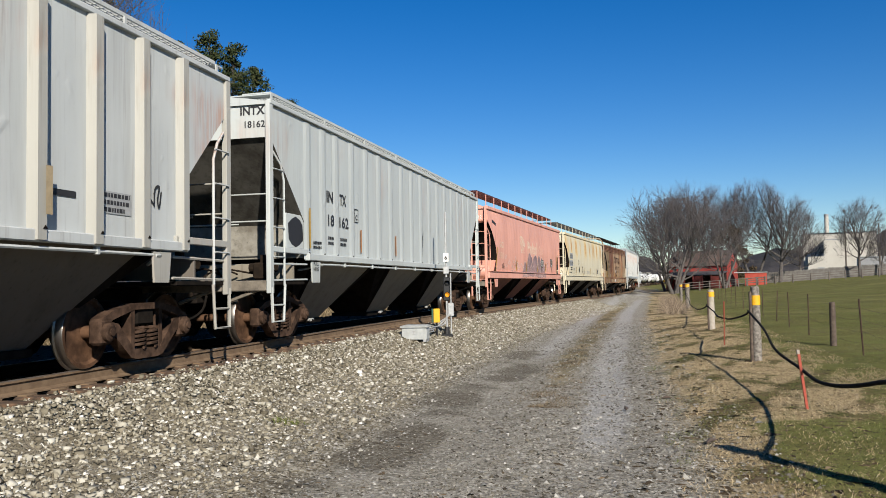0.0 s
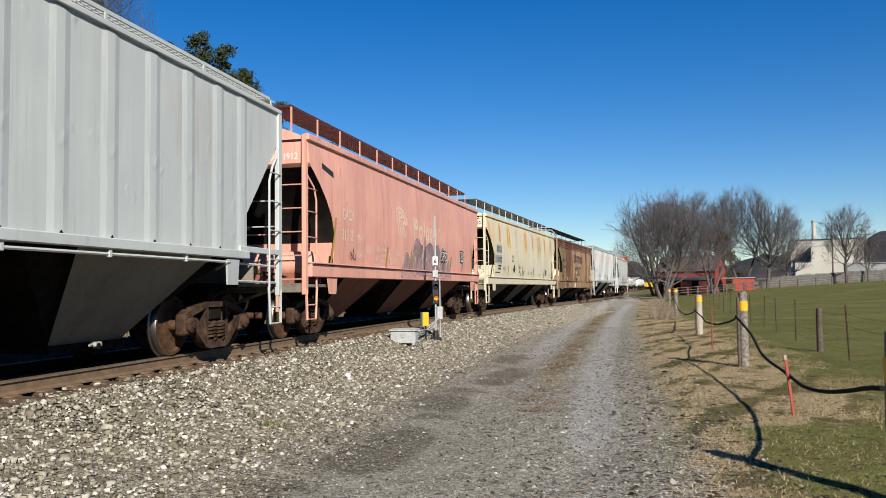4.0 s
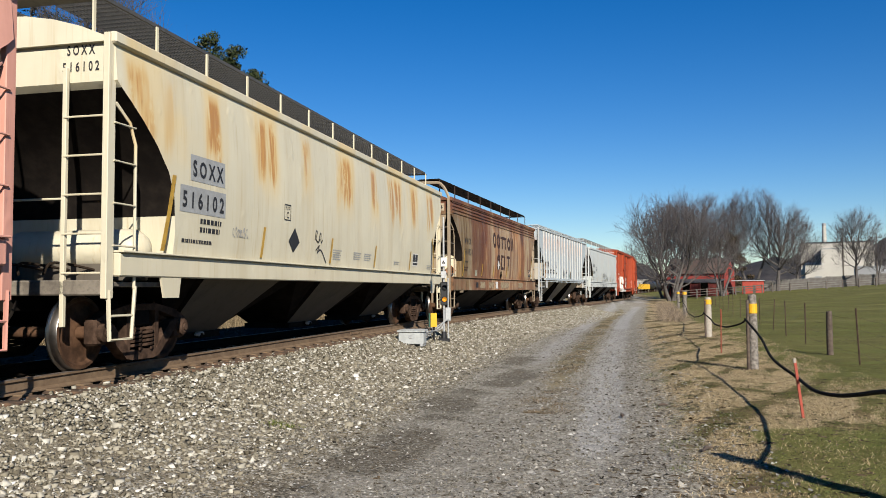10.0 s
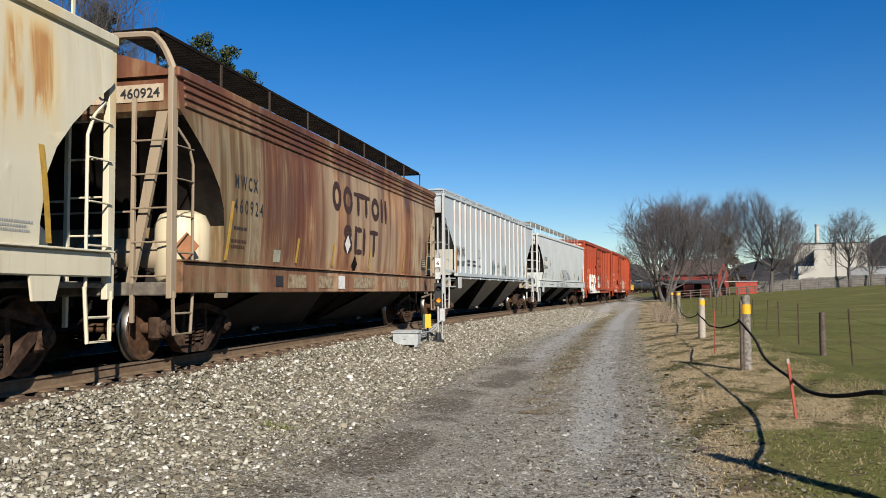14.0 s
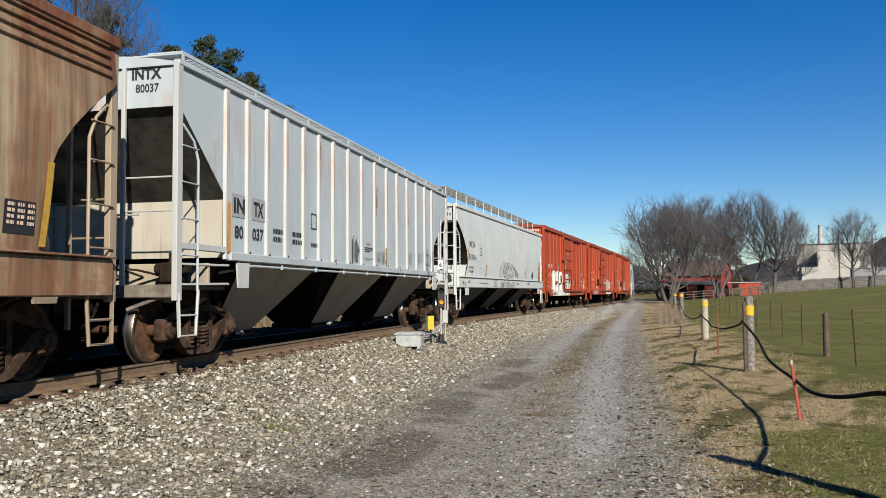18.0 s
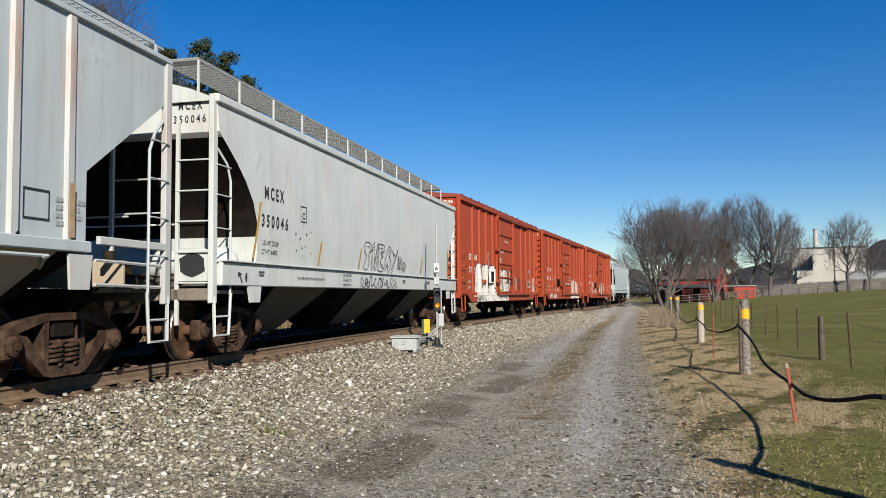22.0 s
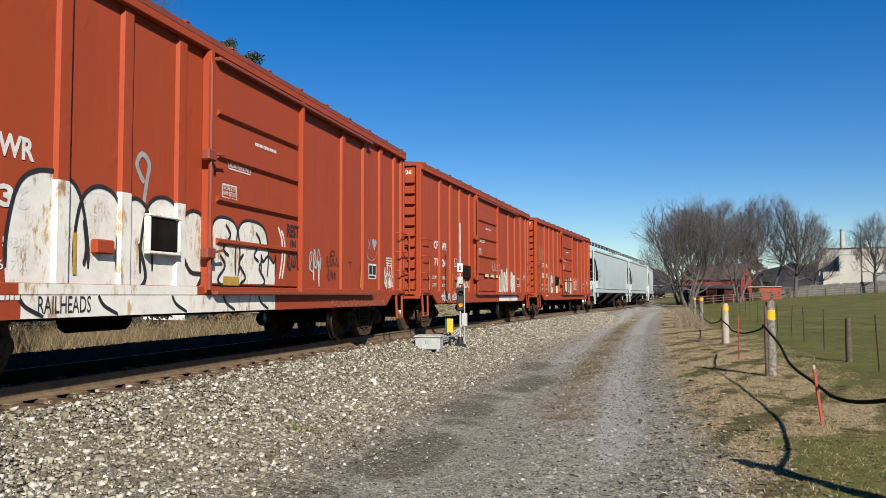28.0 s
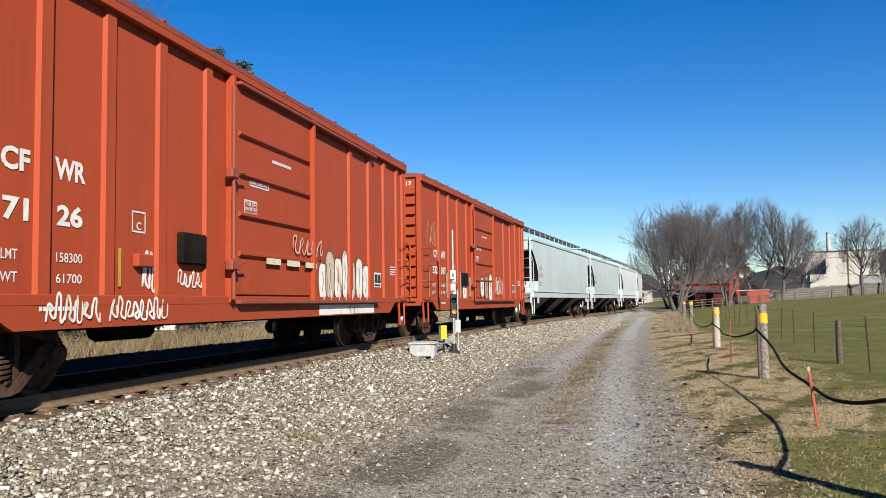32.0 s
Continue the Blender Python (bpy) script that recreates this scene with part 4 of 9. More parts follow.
def end_gear(car, y_end, mat, outlet_mat, side_x=1.5, deck=1.08, bulk_y=1.45, tank=True, post_top=4.05, seed=0, bracket=False):
    """Platform, sills, posts, rails, steps, coupler and brake gear at one end."""
    r = random.Random(seed)
    sy = 1 if y_end < 0 else -1

    def Y(a):
        return y_end + sy * a

    def span(a, b):
        return (min(Y(a), Y(b)), max(Y(a), Y(b)))

    d = Shape().box(-1.5, 1.5, *span(0.02, bulk_y), deck - 0.06, deck, 0.01)
    # with brackets the platform is near-black, standing for shaded open framework
    part("end_platform", d, GRIME_SHADE_BLACK if bracket else GRIMY_SILL, car)
    part("end_beam", Shape().box(-1.47, 1.47, *span(0.0, 0.14), deck - 0.16, deck + 0.02, 0.015), GRIMY_SILL, car)
    for k in (-1, 1):
        if bracket:
            part("side_rail", Shape().box(k * 1.53 - 0.03, k * 1.53 + 0.03, *span(0.1, bulk_y + 0.1), deck + 0.50, deck + 0.60, 0.01), mat, car)
            pl = Shape().plate([(Y(1.67), deck + 0.37), (Y(2.08), deck + 0.37), (Y(2.05), deck - 0.02), (Y(1.72), deck - 0.02)], "x", k * 1.56 - 0.015, k * 1.56 + 0.015)
        else:
            pl = Shape().plate([(Y(1.0), deck + 0.12), (Y(1.5), deck + 0.12), (Y(1.44), deck - 0.2), (Y(1.10), deck - 0.2)], "x", k * 1.60 - 0.015, k * 1.60 + 0.015)
        part("side_bracket", pl, mat, car)
    c = Shape().box(-0.16, 0.16, *span(0.0, 6.0), 0.72, 1.0, 0.02)
    part("center_sill", c, GRIME_SHADE_BLACK, car)
    cp = Shape().box(-0.09, 0.09, *span(-0.45, 0.1), 0.76, 0.92, 0.02)
    cp.plate([(-0.16, 0.70), (0.16, 0.70), (0.19, 0.86), (0.16, 1.0), (-0.16, 1.0), (-0.19, 0.86)], "y", *span(-0.66, -0.42))
    part("coupler", cp, STEEL_DARK, car, "heavy rusty knuckle coupler")
    hose = Shape().tube(smooth_line([(0.35, Y(0.0), 0.85), (0.42, Y(-0.25), 0.62), (0.36, Y(-0.55), 0.48), (0.2, Y(-0.68), 0.55)], 4), 0.022, 6)
    part("air_hose", hose, GRIME_SHADE_BLACK, car)
    for k in (-1, 1):
        p = Shape().box(k * 1.52 - 0.04, k * 1.52 + 0.04, *span(-0.02, 0.12), deck - 0.2, post_top, 0.008)
        part("corner_post", p, mat, car)
        st = Shape().tube([(k * 1.55, Y(0.04), deck - 0.1), (k * 1.56, Y(0.06), 0.40), (k * 1.56, Y(0.48), 0.40), (k * 1.56, Y(0.54), deck - 0.05)], 0.026, 5)
        st.tube([(k * 1.56, Y(0.06), 0.68), (k * 1.56, Y(0.50), 0.68)], 0.016, 5)
        part("step", st, mat, car, "hanging stirrup step")
    stile_x, stile_top = (0.70, post_top - 0.05) if bracket else (0.95, 3.62)
    heights = (deck + 1.02, deck + 1.48) if bracket else np.arange(deck + 0.10, stile_top - 0.3, 0.46)
    rung = mesh_of("rung", Shape().tube([(0, 0, 0), (1.51 - stile_x, 0, 0)], 0.013, 6), mat, 40)
    for k in (-1, 1):
        q = Shape().box(k * stile_x - 0.028, k * stile_x + 0.028, *span(0.0, 0.055), 0.55 if k > 0 and not bracket else deck - 0.1, stile_top, 0.006)
        st = part("end_stile", q, mat, car)
        for z in heights:
            part("rung", rung, None, st).location = (stile_x if k > 0 else -1.51, Y(0.0), float(z))
    if bracket:
        v = Shape().box(0.95, 1.25, *span(0.5, 0.8), deck + 0.04, deck + 0.34, 0.03)
        v.tube([(0.86, Y(0.62), deck + 0.25), (1.36, Y(0.62), deck + 0.25)], 0.085, 10)
        v.tube([(1.1, Y(0.66), deck + 0.3), (1.1, Y(0.66), deck + 0.48)], 0.07, 10)
        part("control_valve", v, STEEL_DARK, car, "rusty brown brake control valve")
        for k in (-1, 1):
            brace = Shape().tube([(k * 1.46, Y(0.08), deck - 0.08), (k * 0.75, Y(0.08), deck - 0.32)], 0.03, 5)
            part("end_brace", brace, GRIMY_SILL, car)
            for z in (deck + 0.02, deck + 0.30):
                part("side_bar", Shape().tube([(k * 1.5, Y(0.1), z), (k * 1.5, Y(bulk_y + 0.1), z + 0.02)], 0.02, 5), mat, car)
    part("handrail", Shape().tube([(-0.95, Y(0.03), deck + 0.98), (0.95, Y(0.03), deck + 0.98)], 0.014, 6), mat, car, smooth=40)
    part("end_bracing", Shape().box(-1.5, 1.5, *span(bulk_y - 0.5, bulk_y - 0.44), deck + 0.02, deck + 0.34, 0.01), outlet_mat, car)
    if tank:
        z = deck + 0.42
        t = Shape().tube([(x, Y(1.05), z) for x in (-0.62, -0.58, -0.48, 1.22, 1.34, 1.40)], [0.10, 0.20, 0.27, 0.27, 0.19, 0.08], 16)
        part("air_tank", t, mat, car, smooth=50)
    g = Shape().box(-1.25, -0.75, *span(0.45, 0.85), deck, deck + 0.42, 0.03)
    g.tube([(-1.0, Y(0.4), deck + 0.4), (-1.0, Y(0.35), deck + 0.75)], 0.03, 6)
    part("brake_cylinder", g, STEEL_DARK, car)
    for i in range(3):
        x = -0.2 + 0.35 * i
        g = Shape().tube(smooth_line([(x, Y(0.25), deck + 0.1), (x + r.uniform(-0.2, 0.2), Y(0.5), deck + 0.25), (x + 0.3, Y(0.9), deck + 0.15)], 4), 0.018, 5)
        part("brake_pipe", g, STEEL_DARK, car)
    if sy > 0:
        w = Shape()
        ring = [(-1.05 + 0.26 * math.cos(a), Y(0.06), 2.15 + 0.26 * math.sin(a)) for a in np.linspace(0, 6.2832, 17)]
        w.tube(ring, 0.014, 5, False)
        for a in range(4):
            w.tube([(-1.05, Y(0.1), 2.15), (-1.05 + 0.26 * math.cos(a * 1.57), Y(0.06), 2.15 + 0.26 * math.sin(a * 1.57))], 0.01, 4)
        part("brake_wheel", w, outlet_mat, car)


def grating(s, x0, x1, y0, y1, z):
    """Open walkway: long bars with thin cross bars."""
    n = max(3, int((x1 - x0) / 0.05))
    for i in range(n + 1):
        x = x0 + (x1 - x0) * i / n
        s.box(x - 0.006, x + 0.006, y0, y1, z - 0.03, z)
    m = int((y1 - y0) / 0.14)
    for j in range(m + 1):
        y = y0 + (y1 - y0) * j / m
        s.box(x0, x1, y - 0.008, y + 0.008, z - 0.025, z - 0.006)


def hopper_body(car, L, rows, mat, end_mat=None, smooth=0.0, eave=4.0, crown=0.33):
    """Loft of the body: rows of (z, cut back at the ends, half width)."""
    s = Shape()
    rings = []
    for z, cut, x in rows:
        y0, y1 = (-L / 2 + cut[0], L / 2 - cut[1]) if isinstance(cut, tuple) else (-L / 2 + cut, L / 2 - cut)
        rings.append([(x, y0, z), (x, y1, z), (-x, y1, z), (-x, y0, z)])
    s.loft(rings, caps=True)
    body = part("body", s, mat, car, smooth=smooth)
    body.data.materials.append(end_mat or mat)
    body.data.materials.append(SHADY_SLOPE if end_mat else SHADE_JOINT_BLACK)
    for p in body.data.polygons:          # shade painted onto the slope sheets and floor
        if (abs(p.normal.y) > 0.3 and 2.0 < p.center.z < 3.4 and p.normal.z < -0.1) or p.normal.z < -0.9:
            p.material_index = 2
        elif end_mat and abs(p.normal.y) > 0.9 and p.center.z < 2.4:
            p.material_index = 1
    roof = Shape()
    xs = np.linspace(-1, 1, 9)
    ring = [[(1.53 * u, y, eave - 0.02 + crown * (1 - u * u)) for u in xs] + [(1.53, y, eave - 0.06), (-1.53, y, eave - 0.06)] for y in (-L / 2 + 0.02, L / 2 - 0.02)]
    roof.loft(ring)
    part("roof", roof, mat, car, smooth=30)


def bays(car, L, n, z0, x0, mat, start=1.45, z1=0.30, foot=0.75, xr=0.44, side=1.32):
    """The tapering outlets below the body: side sheets, and between them slope sheets coloured as dark as shade."""
    step = (L - 2 * start) / n
    for i in range(n):
        a, b = -L / 2 + start + step * i, -L / 2 + start + step * (i + 1)
        c = (a + b) / 2
        w = min(side, step / 2 - 0.02)
        s = Shape()
        s.loft([[(x0, c - w, z0), (x0, c + w, z0), (-x0, c + w, z0), (-x0, c - w, z0)],
                [(xr, c - foot, z1), (xr, c + foot, z1), (-xr, c + foot, z1), (-xr, c - foot, z1)]])
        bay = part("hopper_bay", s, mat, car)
        bay.data.materials.append(SHADE_JOINT_BLACK)
        # end faces of the bay get the near-black shade colour
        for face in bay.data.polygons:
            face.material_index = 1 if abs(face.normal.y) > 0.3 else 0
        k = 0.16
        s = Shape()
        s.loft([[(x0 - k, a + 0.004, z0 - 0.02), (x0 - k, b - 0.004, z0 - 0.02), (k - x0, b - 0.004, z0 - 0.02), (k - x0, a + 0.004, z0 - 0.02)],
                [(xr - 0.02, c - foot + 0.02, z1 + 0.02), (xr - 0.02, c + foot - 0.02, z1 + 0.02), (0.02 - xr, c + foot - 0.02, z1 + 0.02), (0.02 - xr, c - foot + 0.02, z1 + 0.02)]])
        part("slope_sheet", s, SHADE_JOINT_BLACK, bay, "slope sheet coloured near-black for the shade under the car")
        g = Shape().box(-xr - 0.06, xr + 0.06, c - foot - 0.04, c + foot + 0.04, z1 - 0.10, z1, 0.01)
        g.tube([(-xr - 0.2, c, z1 - 0.05), (xr + 0.2, c, z1 - 0.05)], 0.045, 8)
        part("outlet_gate", g, GRIME_SHADE_BLACK, bay)
        q = Shape().box(xr + 0.1, xr + 0.19, c - 0.07, c + 0.09, z1 - 0.06, z1 + 0.01, 0.015)
        q.tube([(xr + 0.15, c - 0.14, z1 - 0.03), (xr + 0.15, c + 0.1, z1 - 0.01)], 0.018, 6)
        part("gate_lock", q, GALV_LUG, bay, "pale steel gate lock")


def roof_walk(car, L, mat, z, x0, x1, roof_z, spacing, y_in=0.25, both=True, deck=None):
    for k in ((1, -1) if both else (1,)):
        s = Shape()
        grating(s, min(k * x0, k * x1), max(k * x0, k * x1), -L / 2 + y_in, L / 2 - y_in, z)
        s.box(k * x1 - 0.012, k * x1 + 0.012, -L / 2 + y_in, L / 2 - y_in, z - 0.05, z)
        wk = part("running_board", s, deck or GRATE, car, "grey steel grating walkway along the roof")
        me = mesh_of("board_post", Shape().box(-0.012, 0.012, -0.022, 0.022, 0, z - roof_z - 0.05), mat)
        n = int(L / spacing)
        for i in range(n + 1):
            p = part("board_post", me, None, wk)
            p.location = (k * (x1 + 0.03), -L / 2 + y_in + (L - 2 * y_in) * i / n, roof_z)
    for y in (-L / 2 + y_in, L / 2 - y_in):
        s = Shape().box(-x1, x1, y - 0.012, y + 0.25, z - 0.05, z - 0.03)
        part("end_walk", s, deck or GRATE, car)


def hatches(car, L, mat, z):
    h = Shape().box(-0.3, 0.3, -L / 2 + 1.2, L / 2 - 1.2, z - 0.05, z + 0.12, 0.04)
    for i in range(9):
        y = -L / 2 + 1.4 + (L - 2.8) * i / 8
        h.box(-0.34, 0.34, y - 0.04, y + 0.04, z + 0.06, z + 0.15, 0.01)
    part("hatch", h, mat, car)


def car_empty(name, label, group="freight train"):
    return thing(name, label, "freight car", group)


def ribbed_hopper(label, L, mat, outlet_mat, ribs, rib_w=0.11, rib_d=0.075, cut_z=(3.52, 2.40), rib_mat=None, rolls=True, seed=0, cut_y=1.42, cut_rear=None, seam=(), bevel=0.62, end_mat=GRIMY_END):
    car = car_empty("hopper_car", label)
    x = 1.52
    cr = cut_rear or cut_y
    rows = [(1.52, (cut_y, cr), x), (cut_z[1], (cut_y, cr), x), (cut_z[0], 0.12, x), (cut_z[0] + 0.02, 0.06, x), (4.13, 0.06, x)]
    hopper_body(car, L, rows, mat, end_mat, 0, 4.16, 0.16)
    for k in (-1, 1):
        part("side_sill", Shape().box(k * 1.55 - 0.055, k * 1.55 + 0.055, -L / 2 + cut_y, L / 2 - cr, 1.47, 1.60, 0.012), mat, car)
        part("top_chord", Shape().box(k * 1.535 - 0.035, k * 1.535 + 0.035, -L / 2 + 0.0, L / 2, 4.095, 4.17, 0.01), mat, car)
    rib = mesh_of("rib", Shape().plate([(-rib_w * bevel, 0), (-rib_w * 0.42, rib_d), (rib_w * 0.42, rib_d), (rib_w * bevel, 0)], "z", 1.49, 4.08), rib_mat or mat)
    for k in (-1, 1):
        for y in ribs:
            r = part("rib", rib, None, car)
            r.location = (k * x, -L / 2 + y, 0)
            r.rotation_euler = (0, 0, -math.pi / 2 if k > 0 else math.pi / 2)
    notch = mesh_of("drain_notch", Shape().plate([(-0.035, 1.602), (0.035, 1.602), (0.02, 1.62), (0.0, 1.64), (-0.02, 1.62)], "x", 0, 0.006), SHADE_JOINT_BLACK)
    line = mesh_of("seam", Shape().box(0, 0.004, -0.007, 0.007, 1.61, 4.05), SHADE_JOINT_BLACK)
    for i, y in enumerate(ribs):
        n = part("drain_notch", notch, None, car)
        n.location = (x + rib_d + 0.002, -L / 2 + y + 0.04, 0)
        if i in seam:
            n = part("seam", line, None, car)
            n.location = (x + 0.002, -L / 2 + y + rib_w * 0.62 + 0.008, 0)
    for k in (-1, 1):          # pipe hung under the side sill
        x1 = k * 1.55
        pipe = Shape().tube(smooth_line([(k * 1.2, -L / 2 + cut_y + 0.35, 1.30), (x1, -L / 2 + cut_y + 0.75, 1.395), (x1, -L / 2 + cut_y + 1.2, 1.41), (x1, 0, 1.41), (x1, L / 2 - cr - 1.2, 1.41), (x1, L / 2 - cr - 0.75, 1.395), (k * 1.2, L / 2 - cr - 0.35, 1.30)], 5), 0.022, 6)
        for i in range(7):
            y = -L / 2 + cut_y + 1.9 + (L - cut_y - cr - 3.8) * i / 6
            pipe.box(x1 - 0.03, x1 + 0.03, y - 0.03, y + 0.03, 1.37, 1.48, 0.008)
        part("sill_pipe", pipe, mat, car, "pale pipe clamped under the side sill", 40)
    bays(car, L, 3, 1.54, 1.50, outlet_mat, cut_y + 0.02, side=1.6)
    for y in (-L / 2, L / 2):
        end_gear(car, y, rib_mat or mat, outlet_mat, seed=seed, tank=False, bulk_y=cut_y, bracket=True, post_top=4.16)
        for k in (-1, 1):
            end_ladder(car, k, y, mat, (1.5, 2.0, 2.5, 3.0), 3.3)
    roof_walk(car, L, mat, 4.36, 0.92, 1.44, 4.12, 2.2, deck=mat)
    hatches(car, L, mat, 4.3)
    for y in (-L / 2 + 1.45, L / 2 - 1.45):
        add_truck(car, y, rolls)
    return car


def round_hopper(label, L, mat, outlet_mat, foot=0.78, sill=(1.16, 1.46), walk_z=4.62, walk_in=0.5, bay_n=3, rolls=True, tank=True, corrugated=False, top_mat=None, seed=0, post_mat=None, walk_sp=1.35, deck=None, rail_mat=None):
    car = car_empty("hopper_car", label)
    zs = [sill[1] - 0.04, 1.7, 1.95, 2.2, 2.5, 2.8, 3.05, 3.25, 3.38, 3.45, 3.6, 3.75, 3.88, 3.96]
    cuts = np.interp(zs, [1.4, 1.7, 2.2, 2.5, 2.8, 3.05, 3.25, 3.38, 3.45, 4.0], [1.32, 1.34, 1.28, 1.14, 0.88, 0.60, 0.34, 0.16, 0.08, 0.08])
    hopper_body(car, L, [(z, c, round_prof(z)) for z, c in zip(zs, cuts)], mat, None, 32, 3.97, 0.36)
    for k in (-1, 1):
        part("side_sill", Shape().box(k * 1.56 - 0.07, k * 1.56 + 0.07, -L / 2 + 0.14, L / 2 - 0.14, sill[0], sill[1], 0.015), mat, car)
        part("sill_ledge", Shape().box(k * 1.58 - 0.10, k * 1.58 + 0.10, -L / 2 + 0.14, L / 2 - 0.14, sill[1] + 0.002, sill[1] + 0.027, 0.006), mat, car)
        part("top_chord", Shape().box(k * 1.56 - 0.06, k * 1.56 + 0.06, -L / 2 + 0.02, L / 2 - 0.02, 3.88, 4.02, 0.02), top_mat or mat, car)
    if corrugated:
        for i in range(4):
            c = Shape()
            z = 3.50 + 0.115 * i
            for k in (-1, 1):
                c.box(k * (round_prof(z) + 0.01) - 0.02, k * (round_prof(z) + 0.01) + 0.02, -L / 2 + 0.2, L / 2 - 0.2, z, z + 0.06, 0.012)
            part("corrugation", c, mat, car)
    bays(car, L, bay_n, sill[0] + 0.06, 1.46, outlet_mat, 1.5, foot=foot)
    for y in (-L / 2, L / 2):
        end_gear(car, y, post_mat or mat, outlet_mat, seed=seed, tank=tank, bulk_y=1.35, post_top=4.0)
        for k in (-1, 1):
            end_ladder(car, k, y, post_mat or mat, (1.5, 2.0, 2.5, 2.95), 3.2)
    roof_walk(car, L, rail_mat or post_mat or mat, walk_z, walk_in, 1.12, 4.10, walk_sp, deck=deck)
    hatches(car, L, mat, 4.3)
    for y in (-L / 2 + 1.45, L / 2 - 1.45):
        add_truck(car, y, rolls)
    return car


# ---- train: box car ----
def box_car(label, L, mat, outlet_mat, dark, rolls=True):
    car = car_empty("box_car", label)
    x = 1.46
    b = Shape().box(-x, x, -L / 2 + 0.06, L / 2 - 0.06, 0.98, 4.53)
    part("body", b, mat, car)
    roof = Shape()
    for y0, y1, lift in ((-L / 2, L / 2, 0.0),):
        roof.loft([[(-1.572, y, 4.505), (1.572, y, 4.505), (1.572, y, 4.585), (0, y, 4.75), (-1.572, y, 4.585)] for y in (y0, y1)])
    for i in range(13):
        y = -L / 2 + 0.3 + (L - 0.6) * i / 12
        roof.loft([[(-1.57, yy, 4.60), (1.57, yy, 4.60), (1.57, yy, 4.625), (0, yy, 4.79), (-1.57, yy, 4.625)] for yy in (y - 0.04, y + 0.04)])
    part("roof", roof, dark, car)
    for k in (-1, 1):
        part("top_chord", Shape().box(k * 1.525 - 0.05, k * 1.525 + 0.05, -L / 2 + 0.01, L / 2 - 0.01, 4.39, 4.505, 0.012), mat, car)
        sl = Shape().plate([(-L / 2 + 0.9, 1.06), (L / 2 - 0.9, 1.06), (L / 2 - 1.5, 0.74), (-L / 2 + 1.5, 0.74)], "x", k * 1.50 - 0.025, k * 1.50 + 0.025)
        sl.box(k * 1.48 - 0.05, k * 1.48 + 0.05, -L / 2 + 0.02, L / 2 - 0.02, 0.98, 1.10, 0.01)
        part("side_sill", sl, mat, car)
    rib = mesh_of("rib", Shape().plate([(-0.108, 0), (-0.085, 0.052), (0.085, 0.052), (0.108, 0)], "z", 1.03, 4.40), mat)
    spots = (0.14, 1.92, 2.98, 4.05, 5.22, 11.16, 12.44, 13.58, 14.66, L - 0.14)
    for k in (-1, 1):
        for y in spots:
            r = part("rib", rib, None, car)
            r.location = (k * x, -L / 2 + y, 0)
            r.rotation_euler = (0, 0, -math.pi / 2 if k > 0 else math.pi / 2)
        # sliding door
        d = Shape().box(min(k * 1.46, k * 1.52), max(k * 1.46, k * 1.52), -1.85, 1.24, 1.12, 4.31, 0.01)
        door = part("door", d, mat, car, "sliding steel door with ridged panels")
        cor = mesh_of("door_ridge", Shape().loft([[(0, a, -0.05), (0, a, 0.05), (0.055 * k, a, 0.03), (0.055 * k, a, -0.012)] for a in (-1.62, 1.10)]), mat)
        for z in (3.58, 2.96, 2.34, 1.74):
            o = part("door_ridge", cor, None, door)
            o.location = (k * 1.52, 0, z)
        for y in (-1.87, 1.26):
            o = part("door_post", Shape().box(min(k * 1.46, k * 1.60), max(k * 1.46, k * 1.60), y - 0.05, y + 0.05, 1.0, 4.39, 0.012), mat, car)
        rod = Shape().tube([(k * 1.63, -1.97, 1.05), (k * 1.63, -1.97, 4.2)], 0.028, 6)
        for z in (1.55, 2.9):
            rod.box(min(k * 1.56, k * 1.68), max(k * 1.56, k * 1.68), -2.1, -1.87, z - 0.08, z + 0.08, 0.02)
            rod.tube([(k * 1.66, -2.0, z), (k * 1.68, -1.7, z + 0.05)], 0.018, 5)
        part("lock_rod", rod, dark, door, "door locking rod with cams")
        tr = Shape().box(min(k * 1.46, k * 1.64), max(k * 1.46, k * 1.64), -1.75, 5.1, 0.98, 1.04, 0.01)
        tr.box(min(k * 1.50, k * 1.62), max(k * 1.50, k * 1.62), -1.7, 5.0, 4.30, 4.36, 0.01)
        part("door_track", tr, dark, car)
        for yy in (-L / 2 + 0.12, L / 2 - 0.72):
            iron = mesh_of("grab_iron", Shape().tube([(k * 1.50, yy, 0), (k * 1.63, yy + 0.04, 0), (k * 1.63, yy + 0.56, 0), (k * 1.50, yy + 0.60, 0)], 0.014, 5), mat)
            for z in (1.12, 1.58, 2.04, 2.5):
                part("grab_iron", iron, None, car).location = (0, 0, z)
            st = Shape()
            st.tube([(k * 1.5, yy + 0.06, 1.0), (k * 1.52, yy + 0.09, 0.42), (k * 1.52, yy + 0.51, 0.42), (k * 1.5, yy + 0.54, 1.0)], 0.028, 5)
            part("step", st, mat, car, "hanging stirrup step")
    for sgn in (-1, 1):
        ye = sgn * (L / 2 - 0.06)
        e = mesh_of("end_rib", Shape().loft([[(xx, 0, -0.10), (xx, sgn * 0.105, -0.085), (xx, sgn * 0.105, 0.06), (xx, 0, 0.115)] for xx in (-1.36, 1.36)]), mat)
        for i in range(11):
            o = part("end_rib", e, None, car)
            o.location = (0, ye, 1.22 + 0.29 * i)
        f = Shape()
        for xx in (-1.46, 1.46):
            f.box(xx - 0.07, xx + 0.07, min(ye, ye + sgn * 0.07), max(ye, ye + sgn * 0.07), 0.95, 4.53, 0.012)
